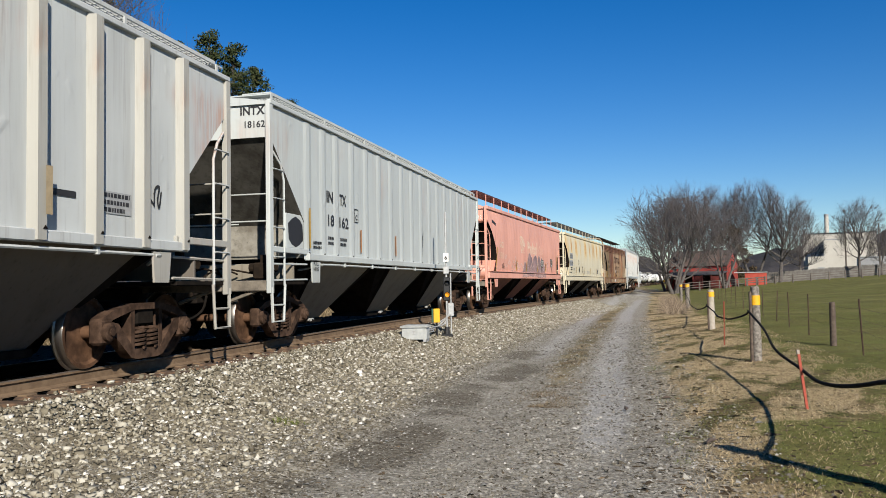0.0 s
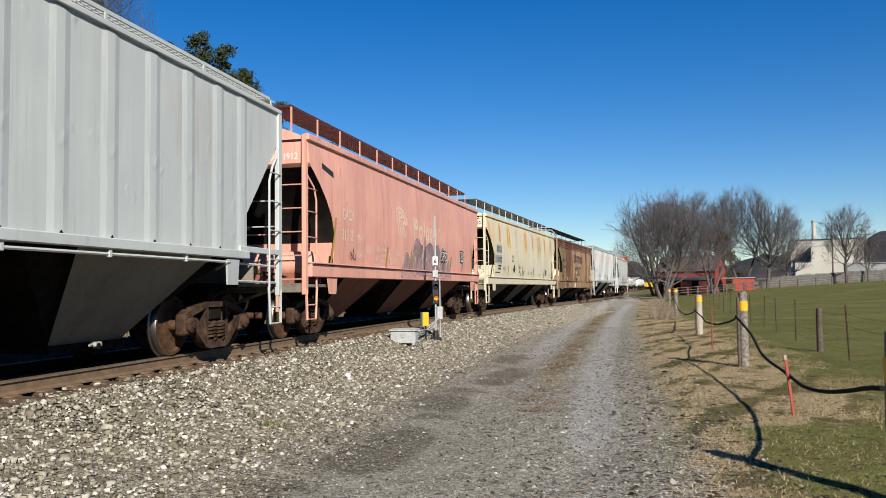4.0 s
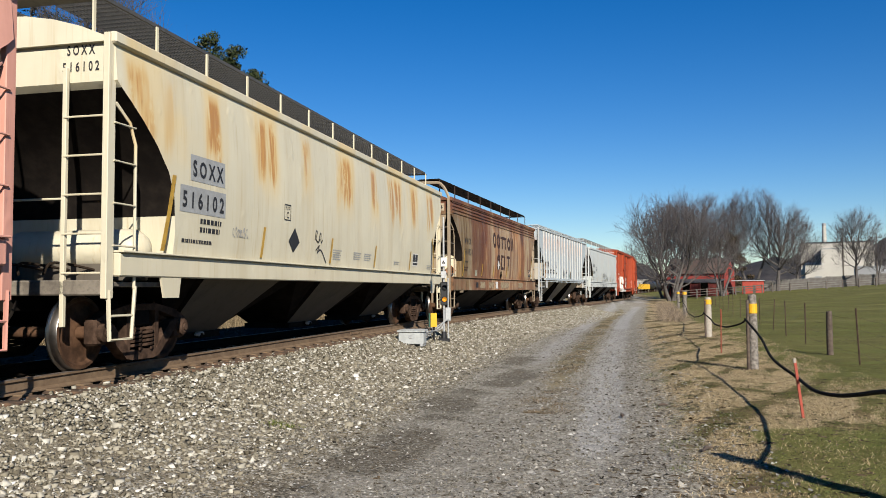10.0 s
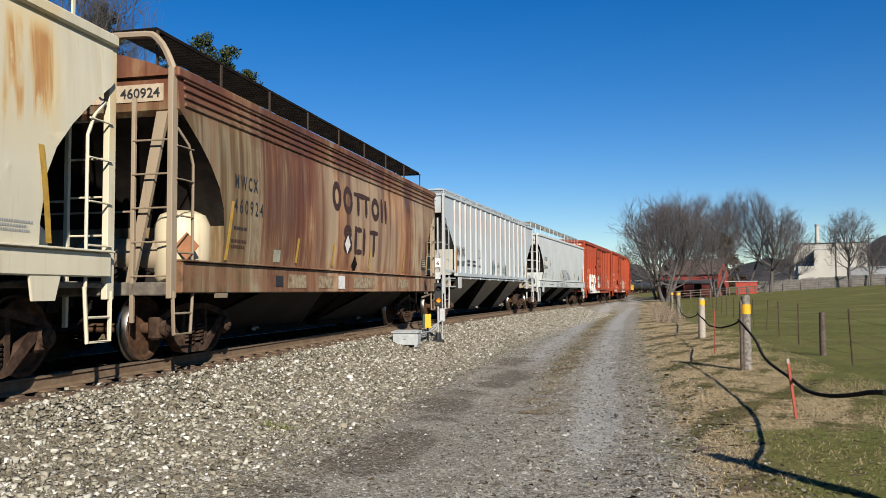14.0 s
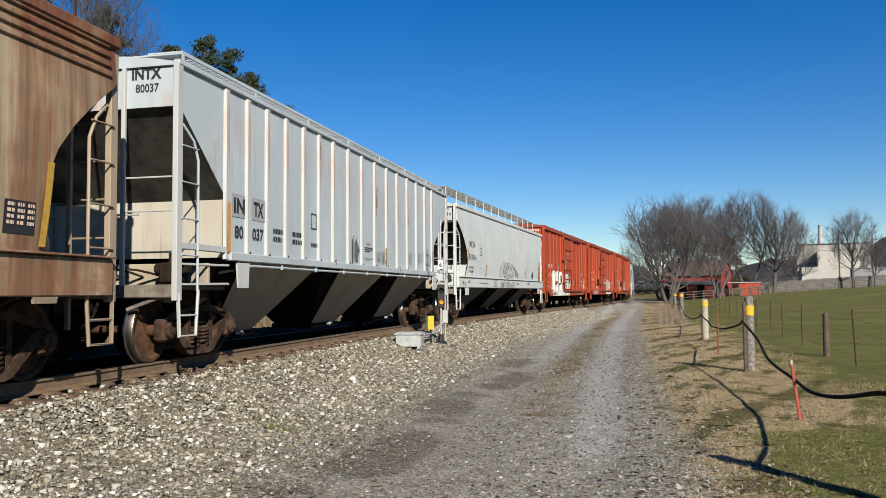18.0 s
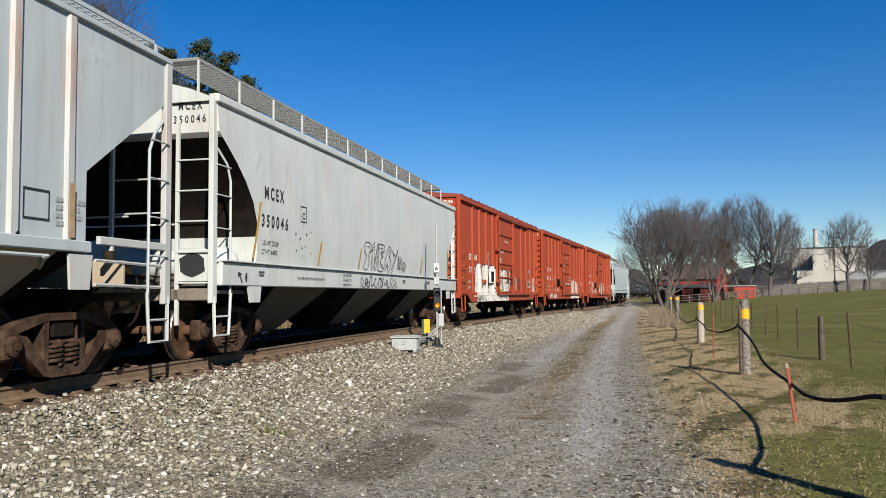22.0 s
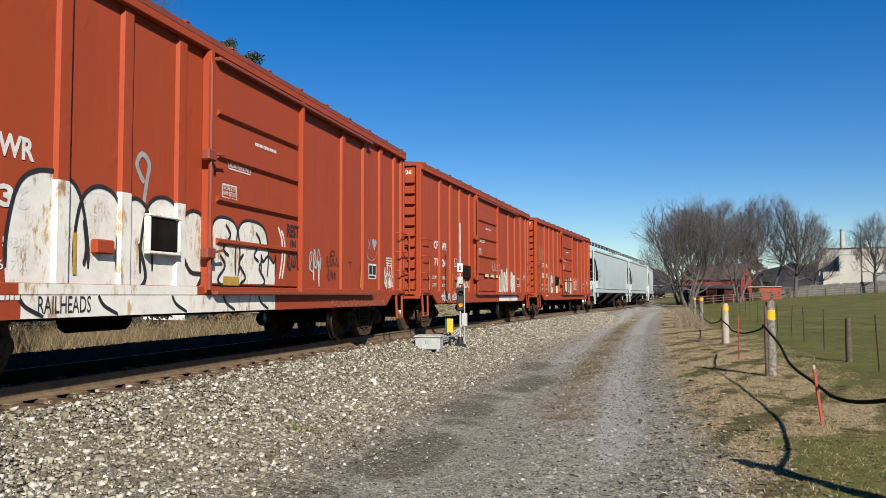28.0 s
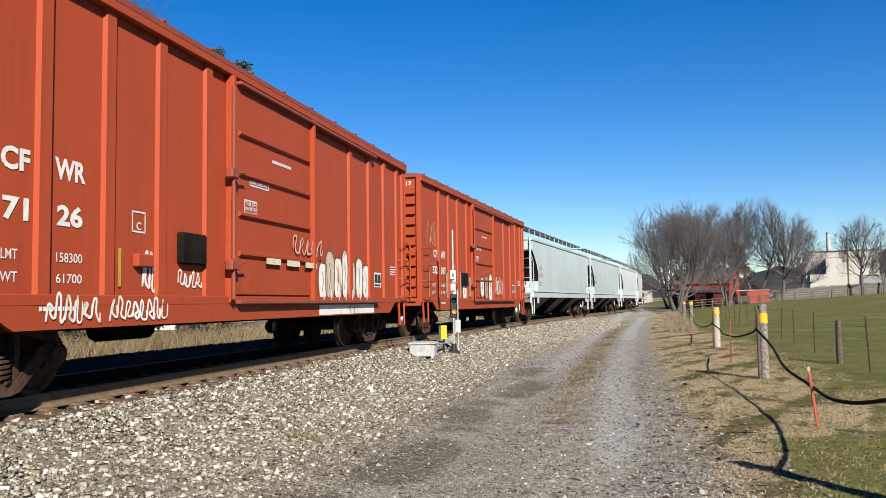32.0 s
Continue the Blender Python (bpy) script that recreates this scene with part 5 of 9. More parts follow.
        f.box(-1.5, 1.5, min(ye, ye + sgn * 0.1), max(ye, ye + sgn * 0.1), 0.88, 1.10, 0.012)
        part("end_frame", f, mat, car)
        lad = Shape()
        xl = -sgn * 1.0 if sgn > 0 else 1.0
        for q in (-0.23, 0.23):
            lad.box(xl + q - 0.02, xl + q + 0.02, min(ye + sgn * 0.13, ye + sgn * 0.16), max(ye + sgn * 0.13, ye + sgn * 0.16), 1.0, 2.6, 0.005)
        la = part("ladder", lad, mat, car)
        me = mesh_of("rung", Shape().tube([(-0.22, 0, 0), (0.22, 0, 0)], 0.013, 6), mat, 40)
        for z in (1.15, 1.55, 1.95, 2.35):
            r = part("rung", me, None, la)
            r.location = (xl, ye + sgn * 0.15, z)
        hr = Shape().tube([(-1.4, ye + sgn * 0.16, 1.02), (1.4, ye + sgn * 0.16, 1.02)], 0.016, 6)
        part("handrail", hr, mat, car)
        bx = Shape().box(-0.5, 0.1, min(ye, ye + sgn * 0.12), max(ye, ye + sgn * 0.12), 1.75, 2.2, 0.02)
        part("brake_box", bx, dark, car)
        c = Shape().box(-0.16, 0.16, min(0, ye), max(0, ye), 0.72, 0.98, 0.02)
        part("center_sill", c, GRIME_SHADE_BLACK, car)
        cp = Shape().box(-0.09, 0.09, min(ye, ye + sgn * 0.55), max(ye, ye + sgn * 0.55), 0.76, 0.92, 0.02)
        cp.plate([(-0.16, 0.70), (0.16, 0.70), (0.19, 0.86), (0.16, 1.0), (-0.16, 1.0), (-0.19, 0.86)], "y", ye + sgn * 0.5, ye + sgn * 0.78)
        part("coupler", cp, STEEL_DARK, car, "heavy rusty knuckle coupler")
        hose = Shape().tube(smooth_line([(0.35, ye, 0.85), (0.42, ye + sgn * 0.25, 0.62), (0.36, ye + sgn * 0.55, 0.46), (0.2, ye + sgn * 0.75, 0.55)], 4), 0.022, 6)
        part("air_hose", hose, GRIME_SHADE_BLACK, car)
    un = Shape()
    for y in np.linspace(-L / 2 + 2.4, L / 2 - 2.4, 8):
        un.box(-1.4, 1.4, y - 0.05, y + 0.05, 0.84, 0.98)
    for xx in (-0.5, 0.6):
        un.tube([(xx, -5, 0.70), (xx, 5, 0.70)], 0.02, 5)
    un.tube([(-0.9, -1.6, 0.62), (-0.9, -0.3, 0.62)], 0.2, 10)
    part("underframe", un, GRIME_SHADE_BLACK, car)
    for y in (-L / 2 + 1.75, L / 2 - 1.75):
        add_truck(car, y, rolls)
    return car


# ---- train: tank car ----
def tank_car(label, L, mat):
    car = car_empty("tank_car", label)
    n, rings = 20, []
    for y, r in ((-L / 2 + 0.6, 0.3), (-L / 2 + 0.7, 0.8), (-L / 2 + 1.0, 1.15), (-L / 2 + 1.4, 1.3), (L / 2 - 1.4, 1.3), (L / 2 - 1.0, 1.15), (L / 2 - 0.7, 0.8), (L / 2 - 0.6, 0.3)):
        rings.append([(r * math.cos(6.2832 * k / n), y, 2.25 + r * math.sin(6.2832 * k / n)) for k in range(n)])
    part("tank", Shape().loft(rings), mat, car, smooth=40)
    part("dome", Shape().tube([(0, 0, 3.4), (0, 0, 3.8)], 0.42, 14), mat, car, smooth=40)
    pl = Shape().box(-1.1, 1.1, -1.2, 1.2, 3.52, 3.56)
    for x in (-1.1, 1.1):
        pl.tube([(x, -1.2, 3.56), (x, -1.2, 4.3), (x, 1.2, 4.3), (x, 1.2, 3.56)], 0.025, 5)
    part("dome_platform", pl, STEEL_DARK, car)
    fr = Shape().box(-0.4, 0.4, -L / 2, L / 2, 0.8, 1.15, 0.02)
    for y in (-L / 2, L / 2):
        fr.box(-1.45, 1.45, min(y, y * 0.9), max(y, y * 0.9), 1.0, 1.15, 0.02)
    part("frame", fr, GRIME_SHADE_BLACK, car)
    for y in (-L / 2 + 2.6, L / 2 - 2.6):
        sd = Shape().box(-1.2, 1.2, y - 0.3, y + 0.3, 1.1, 1.7, 0.05)
        part("saddle", sd, GRIME_SHADE_BLACK, car)
    for y in (-L / 2 + 1.6, L / 2 - 1.6):
        add_truck(car, y, False)
    return car

# ---- the train: each car with its front end, metres behind the first box car's front ----
TRAIN = []           # (car, front, length)


def enlist(car, front, rear):
    TRAIN.append((car, front, rear - front))
    return car


FS = flat_prof(1.525)


ORANGE_TAPE = plain("orange reflector tape", (0.52, 0.22, 0.06), 0.5, 0, 0.3, 12, 0.03)


def plate_box(car, y, z, w, h, mat, prof):
    s = Shape()
    for a, b, c, d in ((0, w, 0, 0.02), (0, w, h - 0.02, h), (0, 0.02, 0, h), (w - 0.02, w, 0, h)):
        s.add([(prof(z + c) + 0.005, y + a, z + c), (prof(z + c) + 0.005, y + b, z + c), (prof(z + d) + 0.005, y + b, z + d), (prof(z + d) + 0.005, y + a, z + d)], [(0, 1, 2, 3)])
    part("marking", s, mat, car, "small outlined stencil box")


def tape(car, y, z, h, prof, slant=0.0, w=0.09, mat=None):
    n = 4
    s = Shape()
    for i in range(n + 1):
        zz = z + h * i / n
        u = y + slant * i / n
        s.add([(prof(zz) + 0.0185, u, zz), (prof(zz) + 0.0185, u + w, zz)], [])
    s.f = [(2 * i, 2 * i + 1, 2 * i + 3, 2 * i + 2) for i in range(n)]
    part("reflector_strip", s, mat or YELLOW_TAPE, car, "faded yellow reflector strip")


def rusty_brown():
    """Old brown paint gone to rust, with tan and olive run-off in broad vertical bands."""
    m = Mat("streaked rust-brown car paint", 0.62, 0.0, 0.3)
    broad = m.noise(1.0, 3, 0.55, m.scaled((0.42, 0.42, 0.04), loc=(7, 2, 0)))
    band = m.noise(1.0, 5, 0.6, m.scaled((1.7, 1.7, 0.10), loc=(3, 5, 0)))
    edge = m.noise(1.0, 5, 0.65, m.scaled((4.2, 4.2, 0.20), loc=(1, 8, 0)))
    fine = m.noise(1.0, 4, 0.65, m.scaled((14, 14, 0.5)))
    cloud = m.noise(1.1, 5, 0.65)
    z = m.axis(2)
    c = m.colors(m.ramp(m.math("ADD", m.math("MULTIPLY", band, 0.7), m.math("MULTIPLY", cloud, 0.3)), 0.37, 0.63), [(0.0, (0.07, 0.022, 0.012)), (0.35, (0.185, 0.066, 0.03)), (0.6, (0.29, 0.125, 0.058)), (0.8, (0.42, 0.26, 0.135)), (1.0, (0.52, 0.42, 0.28))])
    c = m.mix(m.ramp(edge, 0.50, 0.66, 0, 0.55), c, (0.390, 0.257, 0.140))
    c = m.mix(m.ramp(edge, 0.47, 0.36, 0, 0.55), c, (0.133, 0.048, 0.023))
    c = m.mix(m.math("MULTIPLY", m.ramp(broad, 0.46, 0.58, 0, 0.7), m.ramp(band, 0.36, 0.60)), c, (0.406, 0.328, 0.211))
    wide = m.noise(1.0, 3, 0.5, m.scaled((0.55, 0.55, 0.22), loc=(4, 11, 2)))
    c = m.mix(m.ramp(wide, 0.52, 0.64, 0, 0.75), c, (0.16, 0.055, 0.027))
    c = m.mix(m.math("MULTIPLY", m.ramp(z, 3.2, 3.75), 0.6), c, (0.13, 0.05, 0.026))
    c = m.mix(m.ramp(fine, 0.52, 0.72, 0, 0.45), c, (0.070, 0.028, 0.016))
    part_y = m.math("ADD", m.axis(1), m.math("MULTIPLY", cloud, 2.4))
    olive = m.colors(m.ramp(m.noise(1.0, 4, 0.6, m.scaled((2.6, 2.6, 0.08), loc=(9, 1, 0))), 0.34, 0.66), [(0.0, (0.075, 0.045, 0.019)), (0.4, (0.145, 0.10, 0.045)), (0.7, (0.27, 0.225, 0.135)), (1.0, (0.20, 0.09, 0.04))])
    c = m.mix(m.math("MULTIPLY", m.ramp(part_y, -2.2, -4.6, 0, 0.85), m.ramp(z, 3.75, 3.3)), c, olive)
    along = m.math("ADD", m.axis(1), m.math("MULTIPLY", m.math("SUBTRACT", edge, 0.5), 2.2))
    red = m.math("MULTIPLY", m.ramp(along, -5.2, -4.6), m.ramp(along, -2.5, -3.2))
    c = m.mix(m.math("MULTIPLY", red, m.ramp(fine, 0.3, 0.6, 0.45, 0.85)), c, (0.105, 0.036, 0.018))
    bare = m.math("MULTIPLY", m.math("MULTIPLY", m.ramp(along, -2.9, -1.8), m.ramp(along, 4.8, 3.2)), m.ramp(band, 0.36, 0.6, 0.1, 0.65))
    c = m.mix(m.math("MULTIPLY", bare, m.ramp(z, 3.7, 3.4)), c, m.mix(m.ramp(wide, 0.42, 0.62), (0.45, 0.225, 0.10), (0.47, 0.37, 0.235)))
    tail = m.math("MULTIPLY", m.ramp(along, 4.4, 5.8), m.ramp(edge, 0.36, 0.6, 0.2, 0.75))
    c = m.mix(m.math("MULTIPLY", tail, m.ramp(z, 3.8, 3.3)), c, m.mix(m.ramp(band, 0.4, 0.6), (0.20, 0.145, 0.085), (0.36, 0.31, 0.21)))
    foot = m.math("MULTIPLY", m.ramp(z, 1.62, 1.4), m.ramp(m.noise(3.0, 5, 0.7), 0.40, 0.6))
    c = m.mix(m.math("MULTIPLY", foot, 0.7), c, (0.234, 0.117, 0.062))
    return m.done(c, m.ramp(cloud, 0.3, 0.7, 0.5, 0.75), fine, 0.15, 0.004)


def rings_and_bars(car, marks, mat, prof, line=0.1, proud=0.006, label="faded shapes where a name was painted"):
    """Plain shapes in place of a painted name: (kind, y, z, width, height)."""
    for kind, y, z, w, h in marks:
        s = Shape()
        if kind == "ring":
            stroke(s, [(y + w / 2 + (w - line) / 2 * math.cos(a), z + h / 2 + (h - line) / 2 * math.sin(a)) for a in np.linspace(0, 6.45, 22)], line, prof, proud)
        else:
            stroke(s, [(y + w / 2, z + h * u) for u in (0, 0.25, 0.5, 0.75, 1)], line * 1.15, prof, proud)
        part("lettering", s, mat, car, label)


# first grey ribbed hopper
def car_a():
    p = paint("pale grey car paint, ribbed", (0.50, 0.525, 0.52), streak=0.35, rust=0.5, low=0.15, seed=3)
    # outlet colour holds dust and the shade below the sill
    d = paint("dusty grey outlets, shade mixed in", (0.16, 0.14, 0.118), (0.05, 0.04, 0.03), streak=0.5, rough=0.85, low=0.3, seed=4)
    ribp = paint("grey-ivory rib paint", (0.385, 0.38, 0.345), streak=0.3, rust=0.8, low=0.2, seed=5)
    L = 16.4
    c = ribbed_hopper("weathered pale grey ribbed covered hopper car", L, p, d, [2.08 + 0.925 * i for i in range(15)], 0.16, 0.11, rib_mat=ribp, seed=1, cut_rear=1.27, seam=range(10, 15))
    bars(c, L - 5.9 - L / 2, 2.02, [0.4, 0.62, 0.66], 0.07, BLACK_INK, FS)
    patch(c, [(L / 2 - 3.05, 1.86), (L / 2 - 2.48, 1.86), (L / 2 - 2.48, 2.12), (L / 2 - 3.05, 2.12)], GREY_INK, FS)
    bars(c, L / 2 - 3.02, 2.05, [0.5, 0.5, 0.4], 0.05, BLACK_INK, flat_prof(1.528))
    patch(c, [(L / 2 - 3.90, 1.98), (L / 2 - 3.50, 1.98), (L / 2 - 3.50, 2.05), (L / 2 - 3.90, 2.05)], BLACK_INK, FS)
    scribble(c, L / 2 - 2.15, 2.0, 0.3, 0.35, 2, BLACK_INK, FS, 0.03, 4)
    tape(c, L / 2 - 4.13, 1.75, 0.5, flat_prof(1.64), 0, 0.1, mat=plain("tan worn rib paint", (0.42, 0.33, 0.2), 0.7))
    enlist(c, -122.6, -106.2)


def car_b():
    p = paint("pale blue-grey car paint", (0.49, 0.525, 0.515), streak=0.22, rust=0.2, low=0.2, seed=11)
    # dusty outlets, toned down for the shade they hang in
    d = paint("dusty brown-grey outlets, shade mixed in", (0.27, 0.24, 0.19), (0.05, 0.04, 0.03), streak=0.5, rough=0.85, low=0.3, seed=12)
    L = 17.05
    c = ribbed_hopper("weathered blue-grey ribbed covered hopper car", L, p, d, [1.62, 2.36] + [3.05 + 0.905 * i for i in range(13)] + [14.78, 15.57], 0.17, 0.014, (3.52, 2.15), seed=2, cut_y=1.5, cut_rear=1.36, seam=range(13, 17), bevel=1.05)
    f = -L / 2
    lettering(c, "IN", f + 2.53, f + 2.87, 2.66, 2.89, BLACK_INK, FS, 0.03)
    lettering(c, "TX", f + 3.23, f + 3.60, 2.66, 2.89, BLACK_INK, FS, 0.03)
    lettering(c, "18", f + 2.60, f + 2.92, 2.19, 2.42, BLACK_INK, FS, 0.02)
    lettering(c, "162", f + 3.21, f + 3.72, 2.19, 2.42, BLACK_INK, FS, 0.02)
    plate_box(c, f + 4.09, 2.36, 0.24, 0.3, BLACK_INK, FS)
    lettering(c, "C", f + 4.15, f + 4.27, 2.42, 2.53, BLACK_INK, FS, 0.02)
    bars(c, f + 2.6, 1.92, [0.3, 0.28], 0.06, BLACK_INK, FS)
    bars(c, f + 3.25, 1.92, [0.36, 0.34], 0.06, BLACK_INK, FS)
    bars(c, f + 1.85, 1.8, [0.4, 0.4], 0.05, BLACK_INK, flat_prof(1.53))
    end_lettering(c, "INTX", 0.98, 1.44, 3.93, 4.08, BLACK_INK, f + 0.06, 0.03)
    end_lettering(c, "18162", 1.06, 1.44, 3.71, 3.83, BLACK_INK, f + 0.06, 0.015)
    patch(c, [(f + 9.35, 2.15), (f + 9.6, 2.5), (f + 9.5, 1.75)], BLACK_INK, FS)
    for y in (4.42, 6.95):
        tape(c, f + y, 1.72, 0.5, FS, 0, 0.08, mat=ORANGE_TAPE)
    lettering(c, "PULL", f + 1.74, f + 1.98, 1.38, 1.45, BLACK_INK, flat_prof(1.578), 0.01)
    lettering(c, "HERE", f + 1.74, f + 1.98, 1.28, 1.35, BLACK_INK, flat_prof(1.578), 0.01)
    part("side_plate", Shape().box(1.46, 1.5, f + 0.72, f + 1.49, 1.68, 2.3, 0.01), p, c, "pale plate with a sooty black diamond")
    patch(c, [(f + 0.82 + 0.3 + 0.31 * math.cos(a * 0.5236) * (1 + 0.1 * (a % 3)), 1.98 + 0.26 * math.sin(a * 0.5236) * (1 + 0.08 * (a % 2))) for a in range(12)], BLACK_INK, flat_prof(1.5), 0.004)
    tape(c, f + 1.56, 1.7, 0.75, flat_prof(1.56), 0, 0.07)
    enlist(c, -104.8, -87.75)


def car_c():
    p = paint("faded salmon pink car paint", (0.70, 0.352, 0.272), (0.34, 0.15, 0.115), streak=0.6, rust=0.0, low=0.2, bleach=0.3, seed=21, dent=0.8)
    # pink paint darkened with dust and painted underbody shade
    d = paint("dusty pink-brown outlets, shade mixed in", (0.30, 0.115, 0.075), (0.06, 0.03, 0.02), streak=0.7, rough=0.85, low=0.3, seed=22)
    red = paint("dark red walkway paint", (0.085, 0.026, 0.021), streak=0.3, low=0.0, seed=23)
    L = 16.4
    c = round_hopper("faded salmon-pink round-sided covered hopper with graffiti", L, p, d, sill=(1.22, 1.48), walk_z=4.66, walk_in=0.45, seed=3, deck=red)
    f = -L / 2
    lettering(c, "GACX", f + 1.78, f + 2.46, 2.47, 2.72, CREAM_INK, round_prof, 0.02)
    lettering(c, "31912", f + 1.74, f + 2.42, 2.03, 2.28, CREAM_INK, round_prof, 0.015)
    end_lettering(c, "GACX 31912", 0.45, 1.36, 3.52, 3.66, WHITE_INK, f + 0.08, 0.012)
    # faded emblem and name of the owner, as plain shapes
    for band in (((5.88, 2.38), (5.74, 2.75), (5.67, 3.02), (5.86, 3.1), (6.2, 3.06), (6.5, 2.9), (6.62, 2.74), (6.45, 2.7)),
                 ((6.06, 2.40), (5.93, 2.72), (5.86, 2.96), (6.0, 2.99), (6.22, 2.94), (6.42, 2.82), (6.3, 2.8)),
                 ((6.24, 2.38), (6.12, 2.66), (6.04, 2.87), (6.14, 2.88), (6.26, 2.85)),
                 ((6.46, 2.36), (6.32, 2.56), (6.24, 2.72), (6.38, 2.74), (6.56, 2.76))):
        s = Shape()
        stroke(s, smooth_line([(f + y, z) for y, z in band], 5), 0.085, round_prof, 0.003)
        part("emblem", s, CREAM_INK, c, "faded pale looping band of an emblem")
    faint = plain("almost vanished lettering", (0.76, 0.46, 0.36), 0.65, 0, 0.3, 4, 0.03, (0.74, 0.38, 0.285))
    for ink, marks in ((CREAM_INK, (("bar", 7.24, 2.35, 0.12, 0.62), ("ring", 7.32, 2.62, 0.42, 0.34), ("ring", 7.78, 2.37, 0.42, 0.42), ("bar", 8.32, 2.37, 0.12, 0.58), ("ring", 8.5, 2.36, 0.4, 0.44), ("ring", 8.98, 2.37, 0.32, 0.43), ("bar", 9.38, 2.38, 0.12, 0.62), ("bar", 9.66, 2.38, 0.12, 0.42))),
                       (faint, (("ring", 9.95, 2.38, 0.42, 0.5), ("ring", 10.5, 2.38, 0.4, 0.42)))):
        rings_and_bars(c, [(k, f + y, z, w, h) for k, y, z, w, h in marks], ink, round_prof, 0.115, 0.003)
    # overlapping sprayed humps with chalky outlines
    grey_spray = plain("grey-violet spray paint", (0.20, 0.145, 0.155), 0.6, 0, 0.45, 2.2, 0.03, (0.40, 0.26, 0.25))
    for i, hump in enumerate((((6.15, 1.5), (6.3, 1.66), (6.48, 1.92), (6.62, 2.0), (6.8, 1.92), (6.96, 1.74), (7.0, 1.5)),
                              ((9.55, 1.5), (9.58, 2.0), (9.7, 2.3), (9.86, 2.36), (10.1, 2.28), (10.3, 2.0), (10.4, 1.5)),
                              ((10.2, 1.5), (10.25, 1.95), (10.45, 2.24), (10.62, 2.28), (10.85, 2.1), (11.05, 1.8), (11.1, 1.5)),
                              ((8.22, 1.5), (8.24, 1.85), (8.36, 2.12), (8.7, 2.3), (9.0, 2.36), (9.3, 2.28), (9.5, 2.05), (9.6, 1.5)),
                              ((6.98, 1.5), (7.02, 1.75), (7.2, 2.1), (7.4, 2.36), (7.6, 2.43), (7.85, 2.35), (8.02, 2.25), (8.16, 2.26), (8.2, 2.1), (8.14, 1.85), (8.24, 1.5)),
                              ((11.0, 1.5), (11.08, 1.75), (11.25, 1.9), (11.42, 1.88), (11.55, 1.7), (11.6, 1.5)))):
        ring = smooth_line([(f + y, z) for y, z in hump], 5)
        a, fill = 0.005 + 0.0016 * i, Shape()
        mid = (sum(y for y, _ in ring) / len(ring), 1.7)
        fill.add([(round_prof(z) + a, y, z) for y, z in ring] + [(round_prof(mid[1]) + a, *mid)], [(k, (k + 1) % len(ring), len(ring)) for k in range(len(ring))])
        part("graffiti", fill, grey_spray, c, "sprayed grey-violet fill of a graffiti hump")
        edge = Shape()
        stroke(edge, ring, 0.026, round_prof, a + 0.0016)
        part("graffiti", edge, PINK_EDGE, c, "chalky pink outline of a graffiti hump")
        r = random.Random(40 + i)
        w = hump[-1][0] - hump[0][0]
        for k in range(3 if w > 0.7 else 1):
            y = f + hump[0][0] + w * (0.25 + 0.25 * k)
            line = Shape()
            stroke(line, smooth_line([(y, 1.54), (y - 0.12 + r.uniform(0, 0.25), 1.7), (y + 0.1, 1.8 + r.uniform(0, 0.12)), (y + r.uniform(0, 0.2), 1.66 + r.uniform(0, 0.3))], 4), 0.02, round_prof, a + 0.0018)
            part("graffiti", line, PURPLE_EDGE if k % 2 else PINK_EDGE, c, "thin sprayed line inside a hump")
    for txt, y, w, z, h in (("SPD", 10.3, 0.85, 1.80, 0.38), ("TLD", 12.98, 0.62, 1.86, 0.42)):
        lettering(c, txt, f + y, f + y + w, z, z + h, BLACK_INK, round_prof, 0.085, 0.0175)
        lettering(c, txt, f + y + 0.04, f + y + w - 0.04, z + 0.035, z + h - 0.035, WHITE_INK, round_prof, 0.0, 0.0205)
    for y in (10.62, 13.4):
        t = Shape()
        stroke(t, [(f + y, 1.60), (f + y + 0.03, 1.95)], 0.07, round_prof, 0.016)
        part("graffiti", t, BLACK_INK, c, "black tail of a sprayed letter")
    smear = plain("purple overspray on pink", (0.30, 0.19, 0.19), 0.65, 0, 0.4, 1.6, 0.03, (0.60, 0.33, 0.27))
    for i, (y, w) in enumerate(((6.0, 0.9), (6.75, 1.2), (7.8, 1.3), (8.9, 1.2), (9.95, 1.1), (10.9, 0.8))):
        r = random.Random(90 + i)
        low = [(f + y + w * k / 6, 1.27 + r.uniform(-0.02, 0.1)) for k in range(7)]
        patch(c, low + [(f + y + w * 0.9, 1.468), (f + y + w * 0.1, 1.468)], smear, flat_prof(1.632 + 0.0004 * i), 0.003, "graffiti", "ragged purple overspray along the sill")
    for i in range(5):
        scribble(c, f + 6.1 + 1.1 * i, 1.3, 0.9, 0.15, 2, PINK_EDGE, flat_prof(1.632), 0.014, 110 + i, 0.007)
